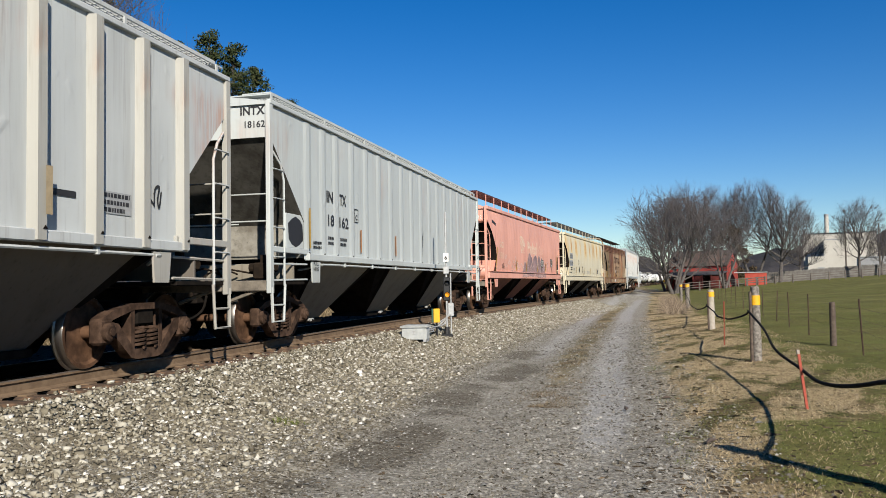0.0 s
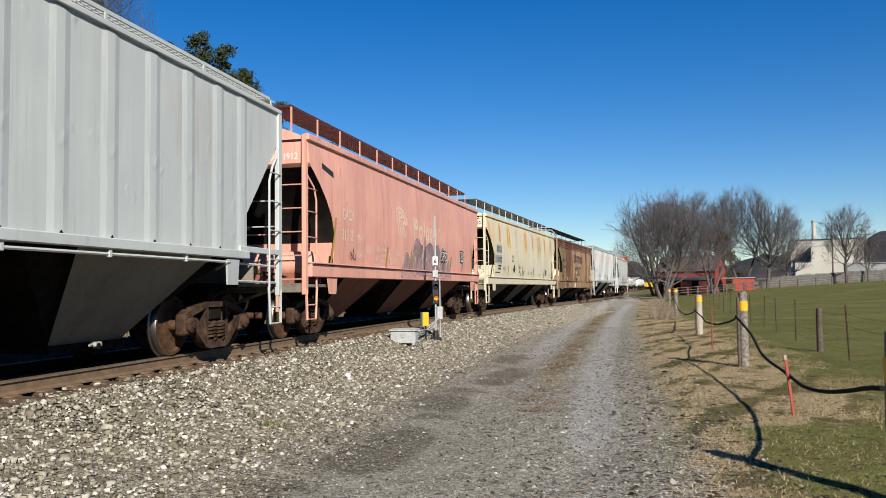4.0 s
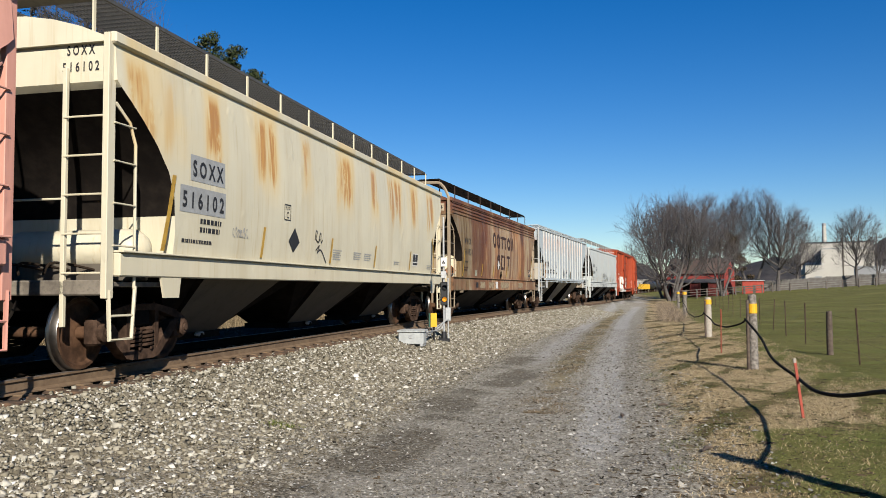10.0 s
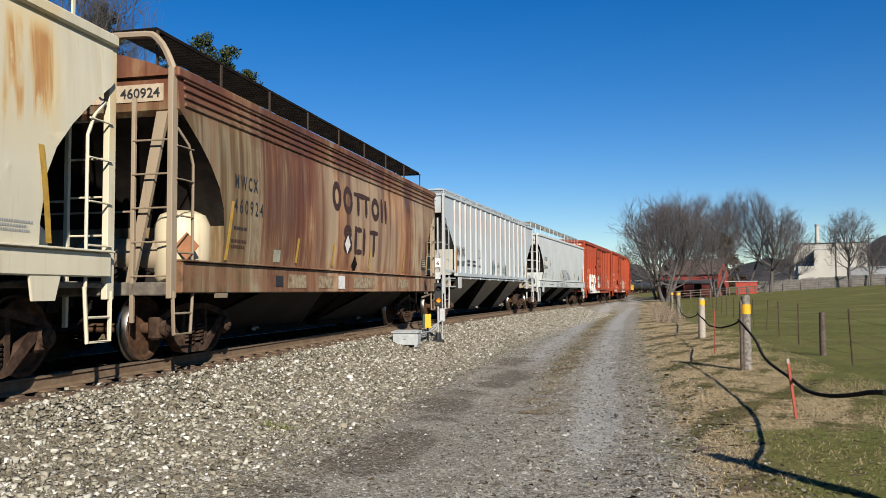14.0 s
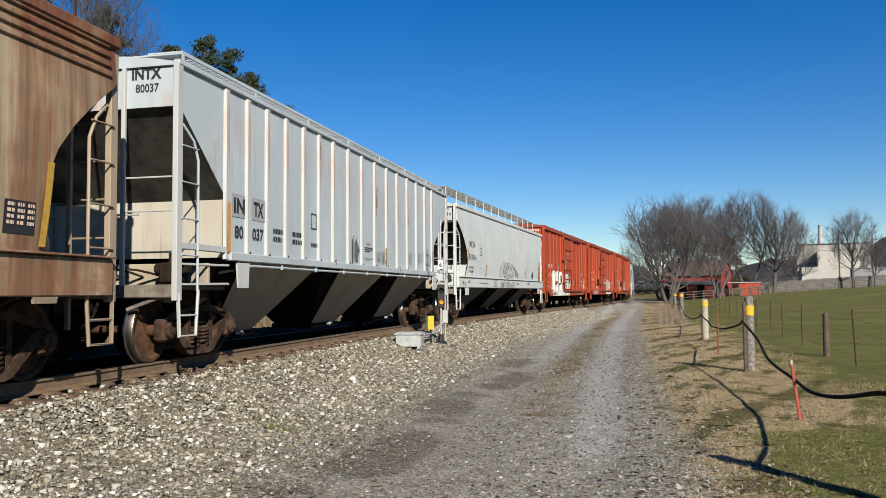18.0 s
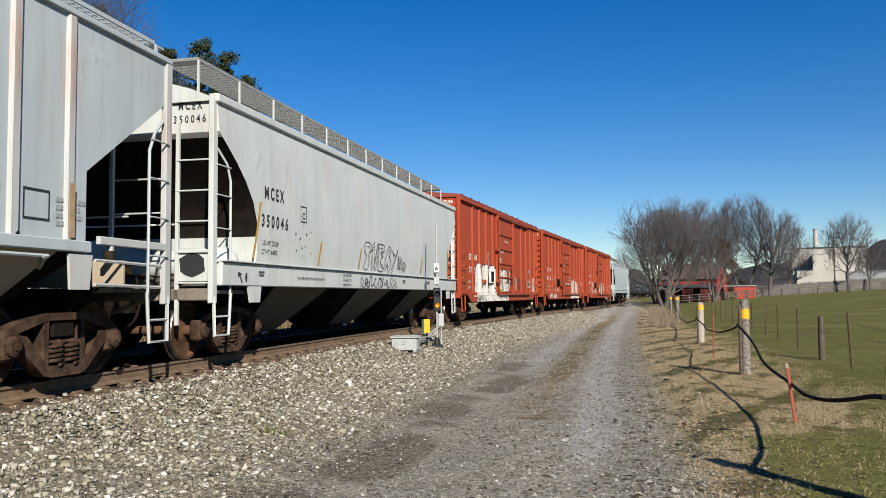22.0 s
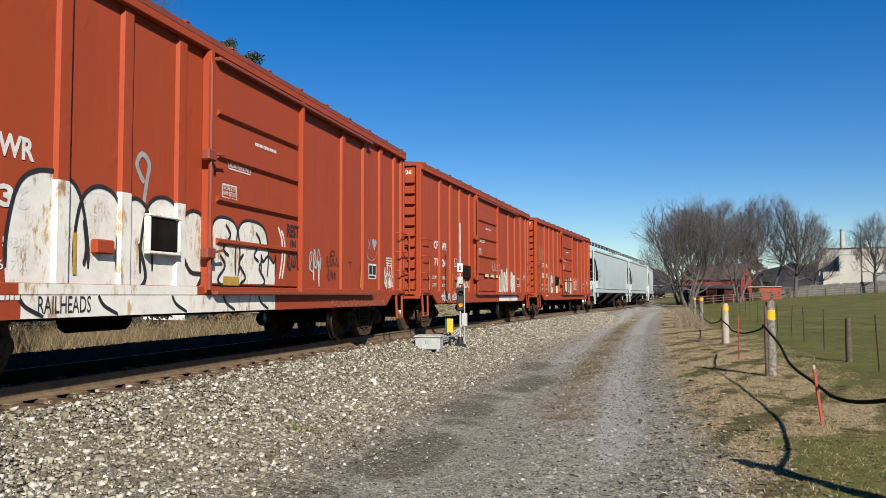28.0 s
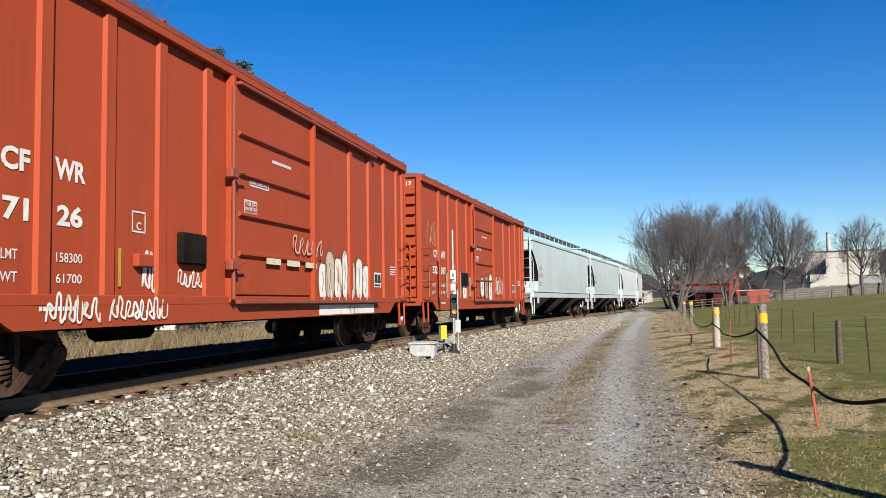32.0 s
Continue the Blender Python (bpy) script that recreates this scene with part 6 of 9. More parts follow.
    for i, (y, z, w, h, n) in enumerate(((4.1, 1.87, 0.26, 0.17, 3), (4.02, 1.66, 0.28, 0.17, 3), (3.98, 1.47, 0.36, 0.12, 4), (4.5, 1.9, 0.32, 0.11, 5), (4.47, 1.76, 0.32, 0.11, 5), (4.46, 1.61, 0.26, 0.11, 4), (4.44, 1.47, 0.4, 0.1, 5),
                                         (4.99, 1.84, 0.2, 0.2, 2), (5.1, 1.7, 0.2, 0.2, 2), (5.24, 1.58, 0.24, 0.2, 2), (5.46, 1.62, 0.24, 0.2, 2), (5.7, 1.82, 0.3, 0.13, 4), (4.6, 2.06, 0.16, 0.16, 2), (2.6, 2.05, 0.4, 0.2, 4), (2.7, 1.7, 0.45, 0.2, 4), (3.3, 1.8, 0.4, 0.25, 3), (6.05, 1.72, 0.3, 0.14, 3), (12.0, 1.8, 0.4, 0.3, 4))):
        scribble(c, f + y, z, w, h, n, CHALK, round_prof, 0.013, 70 + i, 0.0025)
    scribble(c, f + 2.25, 1.6, 0.35, 0.3, 2, BLACK_INK, round_prof, 0.02, 9)
    for y in (1.12, 15.0):
        tape(c, f + y, 1.52, 0.95, round_prof, 0.2 if y < 8 else -0.2, 0.09)
    for y in (4.78, 6.9, 9.5, 11.58):
        tape(c, f + y, 1.55, 0.48, round_prof, 0.1, 0.1)
    patch(c, [(f + 0.72, 3.42), (f + 1.32, 3.30), (f + 1.32, 3.42), (f + 0.72, 3.54)], BLACK_INK, round_prof)
    patch(c, [(f + 15.05, 1.72), (f + 15.45, 1.72), (f + 15.45, 2.06), (f + 15.05, 2.06)], BLACK_INK, round_prof)
    patch(c, [(f + 1.05, 1.52), (f + 1.3, 1.52), (f + 1.3, 1.66), (f + 1.05, 1.66)], BLACK_INK, round_prof)
    enlist(c, -86.5, -70.1)


def car_d():
    p = paint("cream car paint with rust runs", (0.615, 0.57, 0.43), (0.44, 0.33, 0.18), streak=0.55, rust=1.5, rust_c=(0.38, 0.14, 0.03), low=0.12, bleach=0.2, seed=31, rust_w=1.6)
    # cream outlets coloured dark for shade as well as dust
    d = paint("dusty cream-grey outlets, shade mixed in", (0.13, 0.112, 0.088), (0.03, 0.024, 0.017), streak=0.5, rough=0.85, low=0.3, seed=32)
    L = 16.55
    c = round_hopper("cream round-sided covered hopper car with orange rust runs", L, p, d, sill=(1.14, 1.42), walk_z=4.64, walk_in=0.35, seed=4)
    f = -L / 2
    for txt, y, z, w in (("S O X X", 1.72, 2.53, 0.90), ("5 1 6 1 0 2", 1.47, 2.09, 1.18)):
        b = Shape()
        b.add([(round_prof(z - 0.06) + 0.004, f + y - 0.06, z - 0.06), (round_prof(z - 0.06) + 0.004, f + y + w, z - 0.06), (round_prof(z + 0.3) + 0.004, f + y + w, z + 0.30), (round_prof(z + 0.3) + 0.004, f + y - 0.06, z + 0.30)], [(0, 1, 2, 3)])
        part("marking", b, GREY_INK, c, "grey repaint block behind the letters")
        lettering(c, txt, f + y, f + y + w - 0.06, z, z + 0.23, BLACK_INK, round_prof, 0.03, 0.008)
    end_lettering(c, "S O X X", 0.92, 1.30, 3.78, 3.90, BLACK_INK, f + 0.08, 0.02)
    end_lettering(c, "5 1 6 1 0 2", 0.86, 1.36, 3.58, 3.70, BLACK_INK, f + 0.08, 0.02)
    bars(c, f + 1.95, 1.9, [0.6, 0.55], 0.07, BLACK_INK, round_prof)
    bars(c, f + 1.5, 1.62, [0.8], 0.05, BLACK_INK, round_prof)
    patch(c, [(f + 4.92, 1.83), (f + 5.17, 2.08), (f + 5.40, 1.83), (f + 5.14, 1.63)], BLACK_INK, round_prof)
    plate_box(c, f + 4.71, 2.18, 0.27, 0.28, BLACK_INK, round_prof)
    lettering(c, "PLATE", f + 4.76, f + 4.93, 2.37, 2.42, BLACK_INK, round_prof, 0.006)
    lettering(c, "C", f + 4.80, f + 4.89, 2.22, 2.33, BLACK_INK, round_prof, 0.006)
    scribble(c, f + 6.12, 1.84, 0.36, 0.26, 2, BLACK_INK, round_prof, 0.03, 15)
    s = Shape()
    stroke(s, smooth_line([(f + 6.16, 1.72), (f + 6.34, 1.82), (f + 6.24, 1.68), (f + 6.42, 1.74), (f + 6.74, 1.50)], 5), 0.028, round_prof, 0.009)
    part("graffiti", s, BLACK_INK, c, "black sprayed line with a long tail")
    scribble(c, f + 2.88, 1.78, 0.5, 0.16, 6, GREY_INK, round_prof, 0.014, 16)
    for y, sl in ((1.0, 0.2), (15.3, -0.2)):
        tape(c, f + y, 1.48, 1.0, round_prof, sl, 0.09)
    for y in (3.83, 6.88, 9.68, 12.68):
        tape(c, f + y, 1.5, 0.5, round_prof, 0.08, 0.08)
    patch(c, [(f + 13.05, 1.62), (f + 13.57, 1.62), (f + 13.57, 1.96), (f + 13.05, 1.96)], WHITE_INK, round_prof, 0.004)
    for y0, y1, z0, z1 in ((13.08, 13.28, 1.74, 1.94), (13.31, 13.54, 1.74, 1.94), (13.08, 13.54, 1.65, 1.71)):
        patch(c, [(f + y0, z0), (f + y1, z0), (f + y1, z1), (f + y0, z1)], BLACK_INK, round_prof, 0.007)
    for y, n in ((7.08, 5), (8.3, 4), (9.0, 4), (11.3, 2), (14.6, 3)):
        bars(c, f + y, 1.76 if n > 3 else 1.66, [0.5, 0.42, 0.46, 0.4, 0.44][:n], 0.026, GREY_INK, round_prof)
    enlist(c, -68.75, -52.2)


def car_e():
    p = rusty_brown()
    # outlets and skirt coloured near-black to paint the shade underneath
    d = paint("near-black outlets for underbody shade", (0.010, 0.008, 0.006), (0.016, 0.012, 0.009), streak=0.6, rough=0.85, low=0.3, seed=42)
    po = paint("grey-tan frame paint", (0.33, 0.26, 0.18), (0.12, 0.08, 0.05), streak=0.5, low=0.3, seed=43)
    dkp = plain("dark brown walkway posts", (0.05, 0.03, 0.02), 0.8)
    L = 15.0
    c = round_hopper("rust-brown weathered round-sided covered hopper car", L, p, d, sill=(0.95, 1.38), walk_z=4.66, walk_in=0.45, corrugated=True, seed=5, post_mat=po, walk_sp=1.8, bay_n=2, foot=2.6, deck=GRIME_SHADE_BLACK, rail_mat=dkp)
    c_arch = Shape().tube(smooth_line([(1.52, -L / 2 + 0.05, 3.9), (1.5, -L / 2 + 0.05, 4.05), (1.28, -L / 2 + 0.05, 4.42), (0.9, -L / 2 + 0.05, 4.5), (-0.9, -L / 2 + 0.05, 4.5), (-1.28, -L / 2 + 0.05, 4.42), (-1.52, -L / 2 + 0.05, 3.9)], 4), 0.05, 6)
    part("end_arch", c_arch, po, c, "bent tan pipe over the end")
    for k in (-1, 1):
        part("end_strut", Shape().plate([(k * 0.80, 1.1), (k * 0.92, 1.1), (k * 1.48, 3.75), (k * 1.30, 3.75)], "y", -L / 2 + 0.10, -L / 2 + 0.16), po, c, "slanting tan strut across the end")
    f = -L / 2
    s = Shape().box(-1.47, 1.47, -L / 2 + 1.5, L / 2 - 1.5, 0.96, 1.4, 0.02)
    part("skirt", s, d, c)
    lettering(c, "M W C X", f + 1.62, f + 2.40, 2.56, 2.78, BLACK_INK, round_prof, 0.025)
    lettering(c, "4 6 0 9 2 4", f + 1.60, f + 2.60, 2.18, 2.41, BLACK_INK, round_prof, 0.012)
    part("marking", Shape().box(-0.06, 1.36, f + 0.066, f + 0.078, 3.57, 3.81), plain("cream number patch", (0.50, 0.40, 0.28), 0.7), c)
    end_lettering(c, "MWCX 460924", 0.0, 1.31, 3.62, 3.76, BLACK_INK, f + 0.064, 0.015)
    # the railroad's name, faded, as blocks
    rings_and_bars(c, [("ring", f + 5.82, 2.62, 0.52, 0.62), ("ring", f + 6.46, 2.62, 0.6, 0.6), ("bar", f + 7.36, 2.64, 0.14, 0.5), ("bar", f + 7.92, 2.64, 0.14, 0.5), ("ring", f + 8.38, 2.62, 0.6, 0.55), ("bar", f + 9.12, 2.62, 0.14, 0.58), ("bar", f + 9.44, 2.62, 0.14, 0.58),
                       ("ring", f + 6.5, 2.06, 0.5, 0.33), ("ring", f + 6.5, 1.77, 0.55, 0.36), ("bar", f + 7.2, 1.77, 0.14, 0.63), ("bar", f + 7.78, 1.77, 0.14, 0.62), ("bar", f + 8.5, 1.77, 0.14, 0.6)], BROWN_INK, round_prof, 0.15)
    for y, z, w in ((7.14, 3.1, 1.12), (7.3, 2.33, 0.36), (7.3, 1.84, 0.4), (8.24, 2.33, 0.62)):
        s = Shape()
        stroke(s, [(f + y, z), (f + y + w / 2, z), (f + y + w, z)], 0.13, round_prof, 0.007)
        part("lettering", s, BROWN_INK, c, "dark faded bar where a name was painted")
    patch(c, [(f + 6.56, 1.97), (f + 6.74, 2.17), (f + 6.92, 1.97), (f + 6.74, 1.77)], WHITE_INK, round_prof, 0.014)
    patch(c, [(f + 7.0, 1.56), (f + 7.18, 1.76), (f + 7.36, 1.56), (f + 7.18, 1.37)], GRIME_SHADE_BLACK, lambda z: round_prof(z) + 0.02, 0.014, "placard_holder", "black diamond placard holder")
    patch(c, [(f + 3.08, 1.47), (f + 3.36, 1.47), (f + 3.36, 1.68), (f + 3.08, 1.68)], plain("pale green-grey repaint", (0.36, 0.36, 0.27), 0.8, 0, 0.3, 6, 0.05), round_prof)
    bars(c, f + 1.62, 1.92, [0.42], 0.05, BLACK_INK, round_prof)
    bars(c, f + 1.55, 1.72, [0.5, 0.45], 0.05, BROWN_INK, round_prof)
    tape(c, f + 1.34, 1.44, 0.9, round_prof, 0.15, 0.09)
    for y in (3.97, 5.82, 8.2, 11.08):
        tape(c, f + y, 1.48, 0.45, round_prof, 0.08, 0.09)
    patch(c, [(f + 3.1, 1.06), (f + 3.4, 1.06), (f + 3.4, 1.24), (f + 3.1, 1.24)], BLACK_INK, flat_prof(1.64))
    patch(c, [(f + 6.14, 1.02), (f + 6.54, 1.02), (f + 6.54, 1.29), (f + 6.14, 1.29)], WHITE_INK, flat_prof(1.64))
    primer = plain("worn pale primer", (0.36, 0.30, 0.19), 0.8, 0, 0.6, 9, 0.1, (0.17, 0.085, 0.045))
    for y0, y1 in ((3.6, 4.45), (5.05, 5.85), (7.1, 8.6), (10.6, 11.6)):
        patch(c, [(f + y0, 1.03), (f + y1, 1.03), (f + y1, 1.27), (f + y0, 1.27)], primer, flat_prof(1.633), name="repaint_patch")
    patch(c, [(f + 13.12, 1.57), (f + 13.56, 1.57), (f + 13.56, 1.9), (f + 13.12, 1.9)], BLACK_INK, round_prof)
    for k in range(3):
        bars(c, f + 13.16 + 0.14 * k, 1.84, [0.1] * 4, 0.035, CREAM_INK, lambda z: round_prof(z) + 0.004)
    tape(c, f + 13.62, 1.46, 0.88, round_prof, 0.07, 0.1)
    # cream drum on the end platform
    t = Shape().tube([(1.05, f + 1.12, 1.12), (1.05, f + 1.12, 1.2), (1.05, f + 1.12, 1.95), (1.05, f + 1.12, 2.1), (1.05, f + 1.12, 2.16)], [0.36, 0.40, 0.40, 0.33, 0.2], 18)
    part("end_bulkhead", t, paint("cream drum paint", (0.66, 0.56, 0.38), streak=0.4, rust=0.4, low=0.3), c, smooth=40)
    dm = Shape().plate([(1.16, 1.62), (1.36, 1.82), (1.56, 1.62), (1.36, 1.42)], "y", f + 0.70, f + 0.712)
    part("hazard_placard", dm, plain("orange-brown hazard diamond", (0.42, 0.19, 0.09), 0.6), c, "weathered orange diamond placard")
    enlist(c, -51.05, -36.05)


def car_f():
    p = paint("bluish white car paint", (0.425, 0.475, 0.495), (0.24, 0.22, 0.19), streak=0.4, rust=0.4, low=0.12, seed=51)
    d = paint("dusty tan outlets", (0.46, 0.385, 0.285), (0.06, 0.048, 0.035), streak=0.5, rough=0.85, low=0.3, seed=52)
    ribp = paint("white rib paint", (0.47, 0.48, 0.465), streak=0.25, rust=0.5, low=0.1, seed=53)
    L = 16.2
    c = ribbed_hopper("bluish-white ribbed covered hopper car with rust spots", L, p, d, [1.38, 2.08, 2.79, 3.55, 4.34, 5.10, 5.87, 6.76, 7.66, 8.6, 9.54, 10.46, 11.41, 12.37, 13.3, 14.15], 0.115, 0.045, rib_mat=ribp, seed=6, cut_rear=1.73, seam=range(5), end_mat=paint("stained cream end sheet", (0.46, 0.43, 0.36), (0.2, 0.12, 0.06), streak=0.5, rust=0.6, low=0.4, seed=54))
    f = -L / 2
    for txt, y in (("IN", 1.63), ("TX", 2.30)):
        patch(c, [(f + y - 0.05, 2.16), (f + y + 0.46, 2.16), (f + y + 0.46, 2.52), (f + y - 0.05, 2.52)], GREY_INK, FS, 0.003)
        lettering(c, txt, f + y, f + y + 0.36, 2.22, 2.46, BLACK_INK, FS, 0.04, 0.007)
    lettering(c, "80", f + 1.66, f + 1.95, 1.83, 2.03, BLACK_INK, FS, 0.03)
    lettering(c, "037", f + 2.26, f + 2.67, 1.83, 2.03, BLACK_INK, FS, 0.03)
    bars(c, f + 3.05, 2.0, [0.4, 0.35], 0.08, BLACK_INK, FS)
    bars(c, f + 3.85, 2.0, [0.5, 0.45], 0.08, BLACK_INK, FS)
    plate_box(c, f + 4.72, 2.2, 0.28, 0.3, BLACK_INK, FS)
    bars(c, f + 4.72, 1.86, [0.45], 0.07, BLACK_INK, FS)
    patch(c, [(f + 7.09, 1.9), (f + 7.2, 2.06), (f + 7.31, 2.19), (f + 7.42, 2.04), (f + 7.55, 1.92), (f + 7.44, 1.8), (f + 7.4, 1.66), (f + 7.28, 1.63), (f + 7.2, 1.76)], plain("blue-grey hazard mark", (0.07, 0.10, 0.13), 0.6, 0, 0.4, 6, 0.03, (0.14, 0.18, 0.21)), FS, name="marking", label="blotchy blue-grey diamond")
    red_ink = plain("faded red stencil", (0.50, 0.09, 0.10), 0.6)
    lettering(c, "WARNING", f + 8.02, f + 8.3, 2.07, 2.13, red_ink, FS, 0.012)
    bars(c, f + 7.88, 2.0, [0.6, 0.58, 0.4], 0.025, BLACK_INK, FS)
    bars(c, f + 7.88, 1.76, [0.6, 0.4], 0.02, GREY_INK, FS)
    rib_rust = plain("red-brown rust", (0.17, 0.06, 0.025), 0.85, 0, 0.5, 18, 0.2, (0.30, 0.13, 0.05))
    for y, z0, z1 in ((8.66, 2.8, 3.3), (8.74, 3.0, 3.5), (10.46, 2.9, 3.2), (11.42, 2.75, 3.0), (5.12, 3.6, 3.95), (5.85, 1.55, 1.66), (8.62, 1.52, 1.62), (10.5, 1.52, 1.64)):
        n = 6
        r = random.Random(int(y * 100))
        edge = [(f + y - r.uniform(0.012, 0.03), z0 + (z1 - z0) * k / n) for k in range(n + 1)] + [(f + y + r.uniform(0.008, 0.03), z1 - (z1 - z0) * k / n) for k in range(n + 1)]
        patch(c, edge, rib_rust, flat_prof(1.5655 if z0 > 1.7 else 1.607), 0.003, "rust_stain", "ragged rust stain")
    for i, txt in enumerate(("INTERIOR LINING", "TEMPLE 37300", "PAINTED 08-18", "ARI-C")):
        lettering(c, txt, f + 12.5, f + 12.5 + 0.042 * len(txt), 2.05 - 0.1 * i, 2.115 - 0.1 * i, GREY_INK, FS, 0.004)
    plate_box(c, f + 13.45, 1.78, 0.4, 0.32, BLACK_INK, FS)
    tape(c, f + 9.4, 1.64, 0.45, flat_prof(1.555), 0, 0.07)
    for y in (6.93, 14.1):
        tape(c, f + y, 1.62, 0.6, flat_prof(1.568), 0, 0.09, mat=plain("tan worn rib strip", (0.46, 0.30, 0.15), 0.7))
    for y in (11.5, 12.3, 13.95):
        bars(c, f + y, 2.0, [0.5, 0.4, 0.45, 0.3], 0.05, GREY_INK, FS)
    scribble(c, f + 8.72, 1.66, 0.95, 0.32, 5, plain("grey-green spray", (0.14, 0.24, 0.17), 0.6), FS, 0.02, 21)
    tape(c, f + 1.38 - 0.05, 1.6, 0.75, flat_prof(1.57), 0, 0.1, mat=plain("orange reflector strip", (0.60, 0.30, 0.08), 0.5))
    end_lettering(c, "INTX", 0.80, 1.26, 3.93, 4.09, BLACK_INK, f + 0.06, 0.04)
    end_lettering(c, "80037", 0.86, 1.22, 3.75, 3.87, BLACK_INK, f + 0.06, 0.02)
    enlist(c, -34.8, -18.6)


def car_g():
    p = paint("off-white grey car paint", (0.54, 0.57, 0.55), (0.27, 0.26, 0.23), streak=0.38, rust=0.12, low=0.1, bleach=0.15, seed=61)
    # dust on the outlets, with their shade put into the colour
    d = paint("dusty grey outlets, shade mixed in, round car", (0.105, 0.095, 0.08), (0.05, 0.042, 0.034), streak=0.5, rough=0.85, low=0.3, seed=62)
    L = 16.55
    c = round_hopper("clean off-white round-sided covered hopper car", L, p, d, sill=(1.14, 1.5), walk_z=4.66, walk_in=0.45, seed=7, deck=plain("pale galvanised walkway", (0.34, 0.35, 0.34), 0.7, 0.2, 0.3, 10, 0.1))
    f = -L / 2
    lettering(c, "M C E X", f + 1.55, f + 2.32, 2.60, 2.82, BLACK_INK, round_prof, 0.03)
    lettering(c, "3 5 0 0 4 6", f + 1.45, f + 2.50, 2.13, 2.35, BLACK_INK, round_prof, 0.03)
    lettering(c, "LD LMT 221200", f + 1.52, f + 2.13, 1.83, 1.91, BLACK_INK, round_prof, 0.01)
    lettering(c, "LT WT  64800", f + 1.50, f + 2.10, 1.68, 1.76, BLACK_INK, round_prof, 0.01)
    end_lettering(c, "M C E X", 0.92, 1.32, 3.80, 3.92, BLACK_INK, f + 0.08, 0.02)
    end_lettering(c, "3 5 0 0 4 6", 0.84, 1.38, 3.60, 3.72, BLACK_INK, f + 0.08, 0.02)
    plate_box(c, f + 3.05, 2.34, 0.28, 0.30, BLACK_INK, round_prof)
    lettering(c, "C", f + 3.13, f + 3.24, 2.40, 2.52, BLACK_INK, round_prof, 0.03)
    forms = (((-0.4, 0.1), (-0.2, 0.5), (-0.5, 0.75), (-0.3, 1.0), (0.2, 0.98), (0.5, 0.8), (0.1, 0.62), (0.2, 0.3), (0.0, 0.02)),
             ((-0.3, 0.0), (-0.4, 0.6), (-0.2, 1.0), (0.0, 0.7), (0.1, 0.25), (0.25, 0.6), (0.4, 1.0), (0.5, 0.7), (0.3, 0.05), (0.0, 0.15)),
             ((-0.4, 0.05), (-0.35, 0.9), (-0.1, 1.0), (0.5, 0.95), (0.45, 0.75), (0.0, 0.72), (0.3, 0.55), (0.0, 0.45), (0.1, 0.2), (0.5, 0.12), (0.2, 0.0)),
             ((-0.3, 0.02), (-0.45, 0.5), (0.0, 1.0), (0.45, 0.85), (0.1, 0.7), (0.4, 0.5), (0.5, 0.2), (0.1, 0.0), (0.0, 0.35)),
             ((-0.45, 0.9), (0.0, 0.6), (-0.3, 0.1), (-0.1, 0.0), (0.15, 0.45), (0.45, 0.8), (0.5, 1.0), (0.2, 0.7)))
    for i, (y, w, top, lean) in enumerate(((6.95, 0.62, 2.2, 0.05), (7.42, 0.5, 2.24, 0.08), (7.95, 0.56, 2.22, 0.0), (8.5, 0.52, 2.2, 0.1), (9.0, 0.5, 2.17, 0.12))):
        h = top - 1.56
        for k, (grow, thick) in enumerate(((1.0, 0.022), (0.72, 0.012))):
            o = Shape()
            pts = [(f + y + u * w * grow + lean * v, 1.56 + h * (0.5 + (v - 0.5) * grow)) for u, v in forms[i]]
            stroke(o, smooth_line(pts + pts[:1] if k == 0 else pts, 4), thick, round_prof, 0.006 + 0.0005 * i)
            part("graffiti", o, BLACK_INK, c, "black sprayed outline of an angular letter")
    for i, (y, z) in enumerate(((2.7, 1.95), (2.9, 1.8), (3.05, 2.02), (3.2, 1.72), (3.3, 1.9), (3.35, 2.12), (3.5, 2.05), (3.55, 2.18), (3.15, 1.86), (3.28, 1.68), (3.6, 1.78), (2.85, 2.1))):
        q = 0.014 + 0.008 * (i % 3)
        patch(c, [(f + y, z - q), (f + y + q, z), (f + y + 0.2 * q, z + 1.4 * q), (f + y - q, z + 0.3 * q)], BLACK_INK, round_prof, name="scuff", label="small dark scuff on the paint")
    patch(c, [(f + 0.62, 1.36), (f + 0.76, 1.33), (f + 0.7, 1.31), (f + 0.78, 1.2), (f + 0.75, 1.19), (f + 0.68, 1.3), (f + 0.64, 1.27)], BLACK_INK, flat_prof(1.635))
    patch(c, [(f + 0.9 + 0.035 * math.cos(a * 0.6283), 1.28 + 0.075 * math.sin(a * 0.6283)) for a in range(10)], BLACK_INK, flat_prof(1.636), name="lift_hole", label="oval jacking hole in the sill")
    lettering(c, "CLOSE HOPPER GATES AND ROOF HATCHES BEFORE MOVING CAR", f + 2.89, f + 4.26, 1.28, 1.33, BLACK_INK, flat_prof(1.635), 0.004)
    scribble(c, f + 9.4, 1.6, 0.75, 0.42, 5, BLACK_INK, round_prof, 0.02, 33)
    for i, txt in enumerate(("CAR STRUCTURE", "DESIGNED FOR", "286000 LBS GRL")):
        lettering(c, txt, f + 5.3, f + 5.82, 1.385 - 0.1 * i, 1.445 - 0.1 * i, BLACK_INK, flat_prof(1.63), 0.006)
    scribble(c, f + 6.4, 1.17, 1.2, 0.28, 4, BLACK_INK, flat_prof(1.64), 0.024, 31)
    scribble(c, f + 7.7, 1.17, 1.55, 0.3, 5, BLACK_INK, flat_prof(1.64), 0.024, 32)
